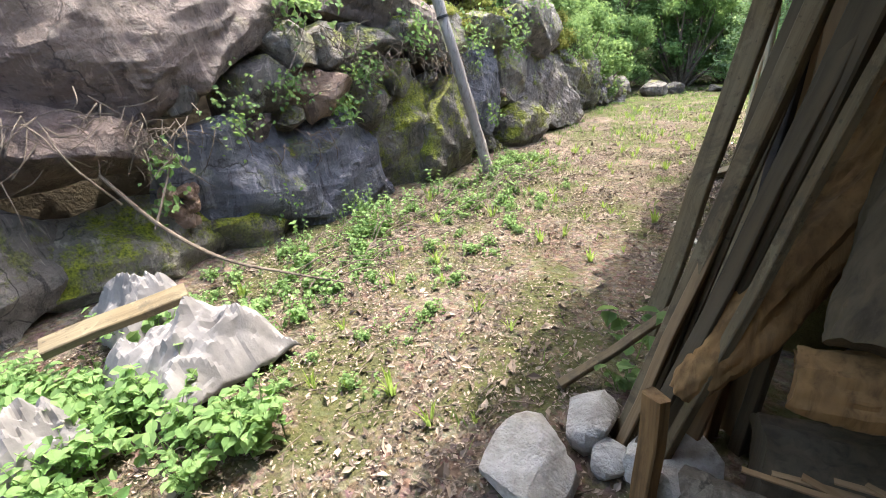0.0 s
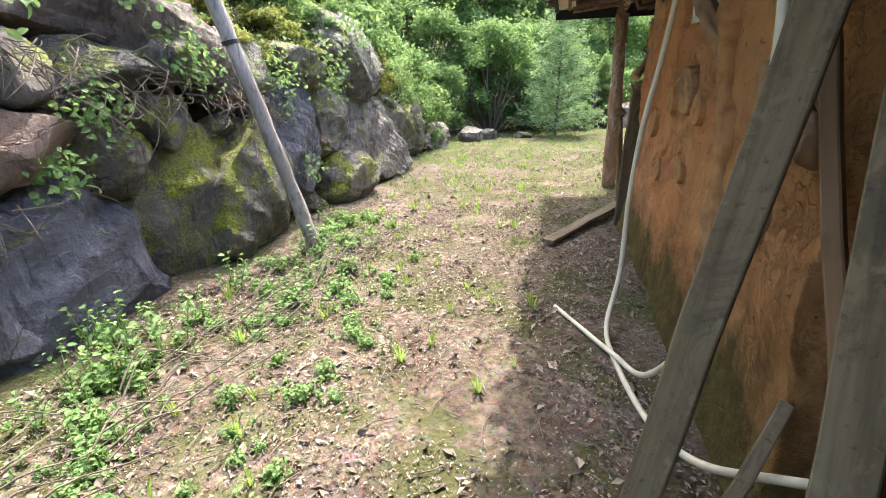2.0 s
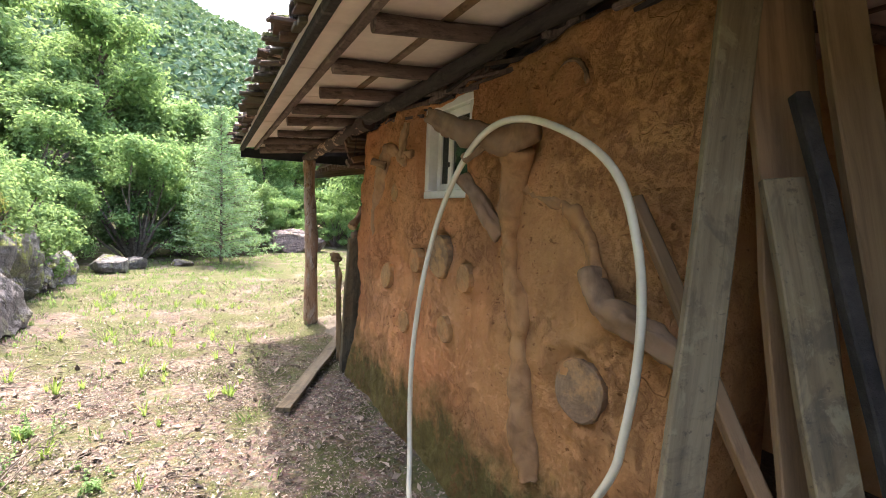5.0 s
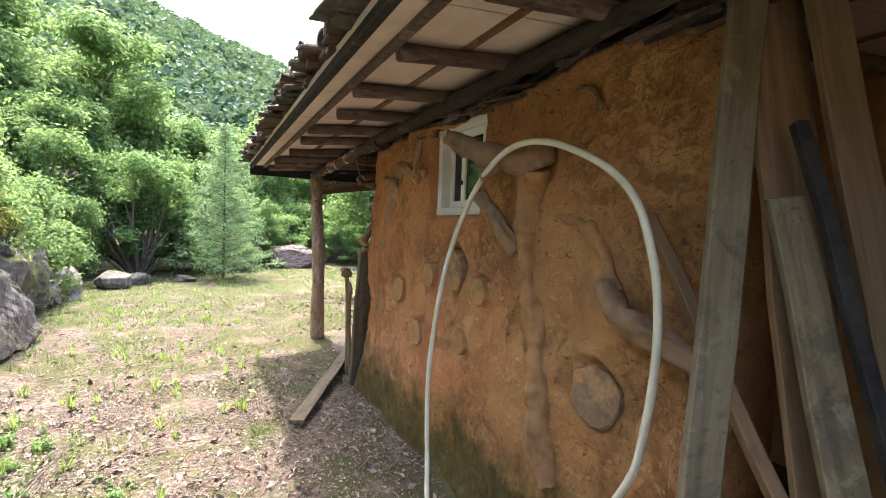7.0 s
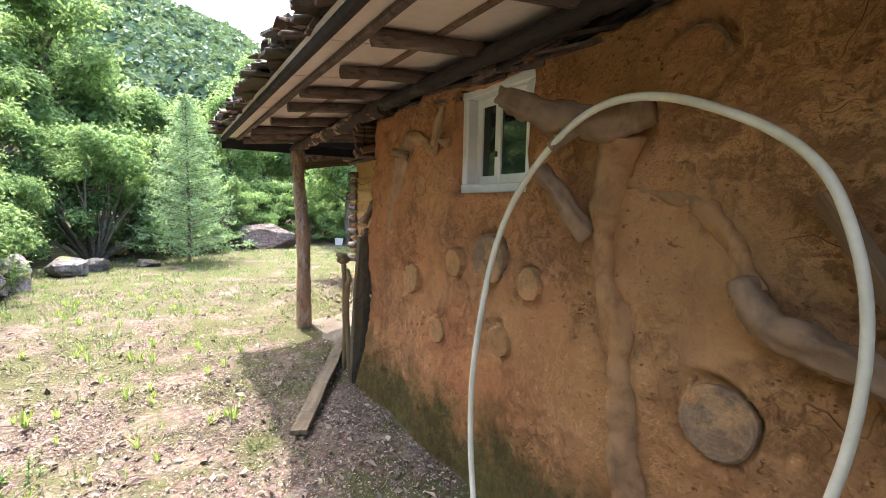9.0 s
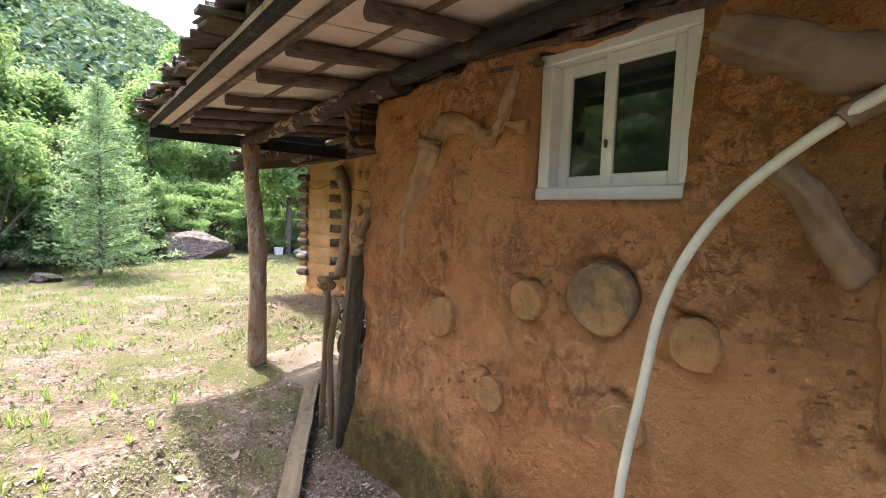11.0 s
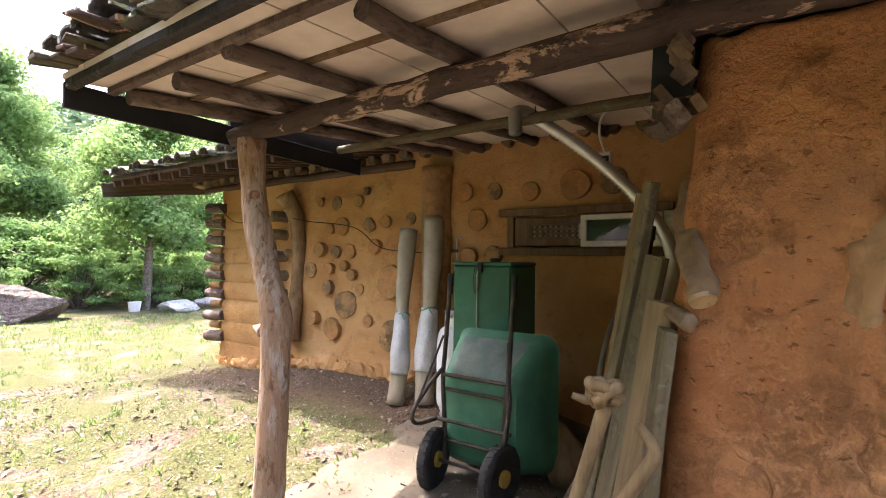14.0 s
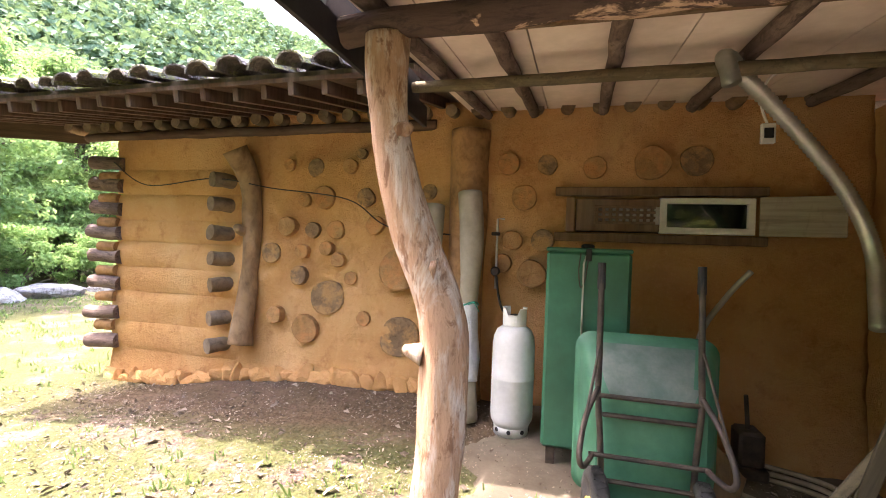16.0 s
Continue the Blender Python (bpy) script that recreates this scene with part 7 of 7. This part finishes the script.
w1 = weed("weed", 12, 0.24, 0.044, LEAF_WEED, 1, yard(-2.2, 0.55), "clump of broad-leaved green weeds among litter")
w2 = weed("weed", 14, 0.13, 0.024, LEAF_WEED, 2, yard(-2.3, 1.7), "clump of small-leaved green weeds", 0.2)
w3 = sprout(3, 0.13, yard(-1.3, 2.0))
w4 = weed("weed", 6, 0.30, 0.03, LEAF_WEED, 4, yard(-2.75, 2.6), "tall thin green weed by the stone wall")
weed("seedling", 2, 0.34, 0.075, LEAF_BUSH, 9, yard(-0.42, 2.02), "dark green broad-leaved seedling at the planks' foot", 0.04)
weed("seedling", 3, 0.2, 0.04, LEAF_BUSH, 10, yard(-0.35, 1.75), "small green seedling beside the planks", 0.06)
rnd = random.Random(33)
for _ in range(34):
    x, y = rnd.uniform(-2.9, -1.45), rnd.uniform(0.0, 0.8)
    if not (-2.45 < x < -1.95 and 0.6 < y < 1.1):
        copy_thing(w1, yard(x, y, rnd.uniform(0, 360), rnd.uniform(0.7, 1.15)))
for _ in range(58):
    y = rnd.uniform(1.1, 6.0)
    x = rnd.gauss(-2.45 - 0.05 * y, 0.28)
    copy_thing(w2, yard(max(x, -3.3), y, rnd.uniform(0, 360), rnd.uniform(0.6, 1.35)))
for _ in range(70):
    y = 0.9 + 4.2 * rnd.random() ** 1.4
    copy_thing(w2, yard(rnd.uniform(-2.9, -1.25 - 0.12 * y), y, rnd.uniform(0, 360), rnd.uniform(0.3, 0.85)))
for _ in range(110):
    x, y = rnd.uniform(-2.9, -0.7), rnd.uniform(0.8, 12.0)
    copy_thing(w3, yard(x, y, rnd.uniform(0, 360), rnd.uniform(0.5, 1.3)))
for _ in range(16):
    y = rnd.uniform(1.5, 5.5)
    copy_thing(w4, yard(-2.9 + rnd.uniform(-0.2, 0.25), y, rnd.uniform(0, 360), rnd.uniform(0.6, 1.1)))


def ivy(y, z, r, n, size, seed, material):
    rng = np.random.default_rng(seed)
    p = np.stack([-3.28 - 0.1 * rng.uniform(-1, 1, n) - 0.05 * (z - 1), y + rng.normal(0, r * 0.5, n), z + rng.normal(0, r * 0.45, n)], 1)
    ob = new("creeper", leaves_mesh("creeper", p, np.tile([0.8, -0.1, 0.6], (n, 1)), size * 0.72, material, seed, 1.3, 0.6, True))
    tagged(ob, "green creeper growing from a gap in the stones", "creeper", "creepers on the stone wall")


for i, (y, z, r, n, s) in enumerate([(2.72, 2.0, 0.3, 110, 0.065), (3.35, 1.45, 0.22, 90, 0.05), (3.0, 1.12, 0.18, 60, 0.05), (1.95, 1.22, 0.25, 80, 0.04), (4.2, 1.75, 0.3, 120, 0.055), (0.9, 2.15, 0.2, 50, 0.05), (2.5, 1.35, 0.2, 70, 0.04), (1.35, 0.98, 0.15, 40, 0.05),
                                     (5.3, 1.7, 0.35, 110, 0.05), (6.4, 1.75, 0.4, 140, 0.05), (5.6, 0.75, 0.2, 50, 0.045), (7.2, 2.3, 0.5, 160, 0.055), (9.0, 1.8, 0.5, 160, 0.055), (3.9, 2.35, 0.35, 120, 0.06), (8.6, 1.4, 0.2, 40, 0.04), (10.2, 1.4, 0.5, 120, 0.05), (1.3, 0.72, 0.12, 25, 0.05), (2.2, 0.5, 0.2, 50, 0.035)]):
    ivy(y, z, r, int(n * 1.5), s, 60 + i, LEAF_WEED if i % 3 else LEAF_BUSH)


def dead_roots(y, z, r, n, seed):
    rnd = random.Random(seed)
    ob = tagged(empty("dead_roots"), "tangle of dry brown roots hanging between the boulders", "roots", "dry roots on the stone wall")
    bm = bmesh.new()
    for _ in range(n):
        a = Vector((-3.30 + rnd.uniform(-0.05, 0.06), y + rnd.gauss(0, r), z + rnd.gauss(0, r * 0.3)))
        d = Vector((rnd.uniform(-0.04, 0.10), rnd.uniform(-0.28, 0.28), rnd.uniform(-0.30, 0.05)))
        tube(curve([a, a + d * 0.5 + Vector((0.05, 0, rnd.uniform(-0.04, 0.05))), a + d], 3), [0.0045, 0.004, 0.0035, 0.003, 0.0028, 0.0022, 0.0015], 4, bm)
    tagged(part("strand", bm, TWIG, ob), kind="stuff")


for i, (y, z, r, n) in enumerate([(0.85, 1.28, 0.3, 60), (1.35, 1.2, 0.2, 40), (3.1, 1.75, 0.25, 45), (3.9, 1.55, 0.3, 70), (2.6, 0.95, 0.2, 20), (4.6, 1.5, 0.25, 40)]):
    dead_roots(y, z, r, n, 80 + i)


def grass():
    """Blades of young grass in loose tufts, thicker on the lawn."""
    rng = np.random.default_rng(8)
    co, fa = [], []
    count = 0
    while count < 12000:
        x, y = rng.uniform(-4, 7.5), rng.uniform(0.3, 20)
        if (x > -0.7 and y < 7.6) or (x > 1.1 and y < 12.8):
            continue
        lawn = min(1.0, max(0.10, (y - 4.0) / 7.0 + 0.12 * max(0, x)))
        if rng.uniform() > lawn or noise.noise(Vector((x * 0.9, y * 0.9, 5))) < -0.05 - 0.25 * lawn + rng.uniform(-0.1, 0.1):
            continue
        for _ in range(int(rng.integers(3, 8))):
            px, py = x + rng.normal(0, 0.035), y + rng.normal(0, 0.035)
            z = ground_z(px, py)
            h = rng.uniform(0.02, 0.07) * (1.4 if rng.uniform() < 0.08 else 1)
            a = rng.uniform(0, 6.28)
            dx, dy, w = math.cos(a), math.sin(a), rng.uniform(0.003, 0.007) * (1 + 0.06 * y)
            k = rng.uniform(0.2, 0.9) * h
            b = len(co)
            co += [(px - dy * w, py + dx * w, z - 0.005), (px + dy * w, py - dx * w, z - 0.005), (px + dx * k * 0.5 + dy * w * 0.7, py + dy * k * 0.5 - dx * w * 0.7, z + h * 0.7), (px + dx * k, py + dy * k, z + h)]
            fa += [(b, b + 1, b + 2), (b, b + 2, b + 3)]
            count += 1
    me = bpy.data.meshes.new("grass")
    me.from_pydata(co, [], fa)
    me.materials.append(LEAF_GRASS)
    tagged(new("grass", me), "sparse young grass sprouting through leaf litter", "grass", kind="stuff")


grass()


def litter():
    rng = np.random.default_rng(12)
    cen, nor, siz = [], [], []
    while len(cen) < 85000:
        x, y = rng.uniform(-3.1, 2.3), rng.uniform(0.1, 13)
        if (0.0 < x and y < 5.9) or rng.uniform() > (1.0 if y < 7 else 0.35):
            continue
        if noise.noise(Vector((x * 1.6, y * 1.6, 9))) < rng.uniform(-0.6, 0.25):
            continue
        cen.append((x, y, ground_z(x, y) + rng.uniform(0.004, 0.022)))
        nor.append((0, 0, 1))
        siz.append(rng.uniform(0.004, 0.014) * (2.9 if rng.uniform() < 0.05 else 1))
    ob = new("leaf_litter", leaves_mesh("leaf_litter", cen, nor, siz, LEAF_DRY, 3, 2.0, 0.5))
    tagged(ob, "dry brown and straw-coloured fallen leaves", "leaf litter", kind="stuff")
    bm = bmesh.new()
    r2 = random.Random(6)
    for _ in range(900):
        x, y = r2.uniform(-3.0, -0.2), r2.uniform(0.3, 9)
        a, n = r2.uniform(0, 6.28), r2.uniform(0.05, 0.22)
        tube([(x, y, ground_z(x, y) + 0.012), (x + 0.5 * n * math.cos(a), y + 0.5 * n * math.sin(a), ground_z(x, y) + 0.02), (x + n * math.cos(a + 0.2), y + n * math.sin(a + 0.2), ground_z(x, y) + 0.012)], [0.003, 0.003, 0.0015], 4, bm)
    for _ in range(70):
        y = r2.uniform(1.6, 5.0)
        x = -2.5 + r2.uniform(-0.35, 0.35)
        n = r2.uniform(0.25, 0.85)
        tube(curve([(x, y, 0.17), (x + r2.uniform(-0.1, 0.3) * n, y + 0.4 * n, 0.2 + r2.uniform(0, 0.12)), (x + r2.uniform(0, 0.35) * n, y + 0.7 * n, 0.2), (x + r2.uniform(0, 0.5) * n, y + n, 0.15)], 3), [0.0045] * 4 + [0.0035] * 3 + [0.002] * 3, 5, bm)
    tagged(part("dry_twigs", bm, TWIG), "thin dry twigs scattered over the yard", "twigs", kind="stuff")


litter()
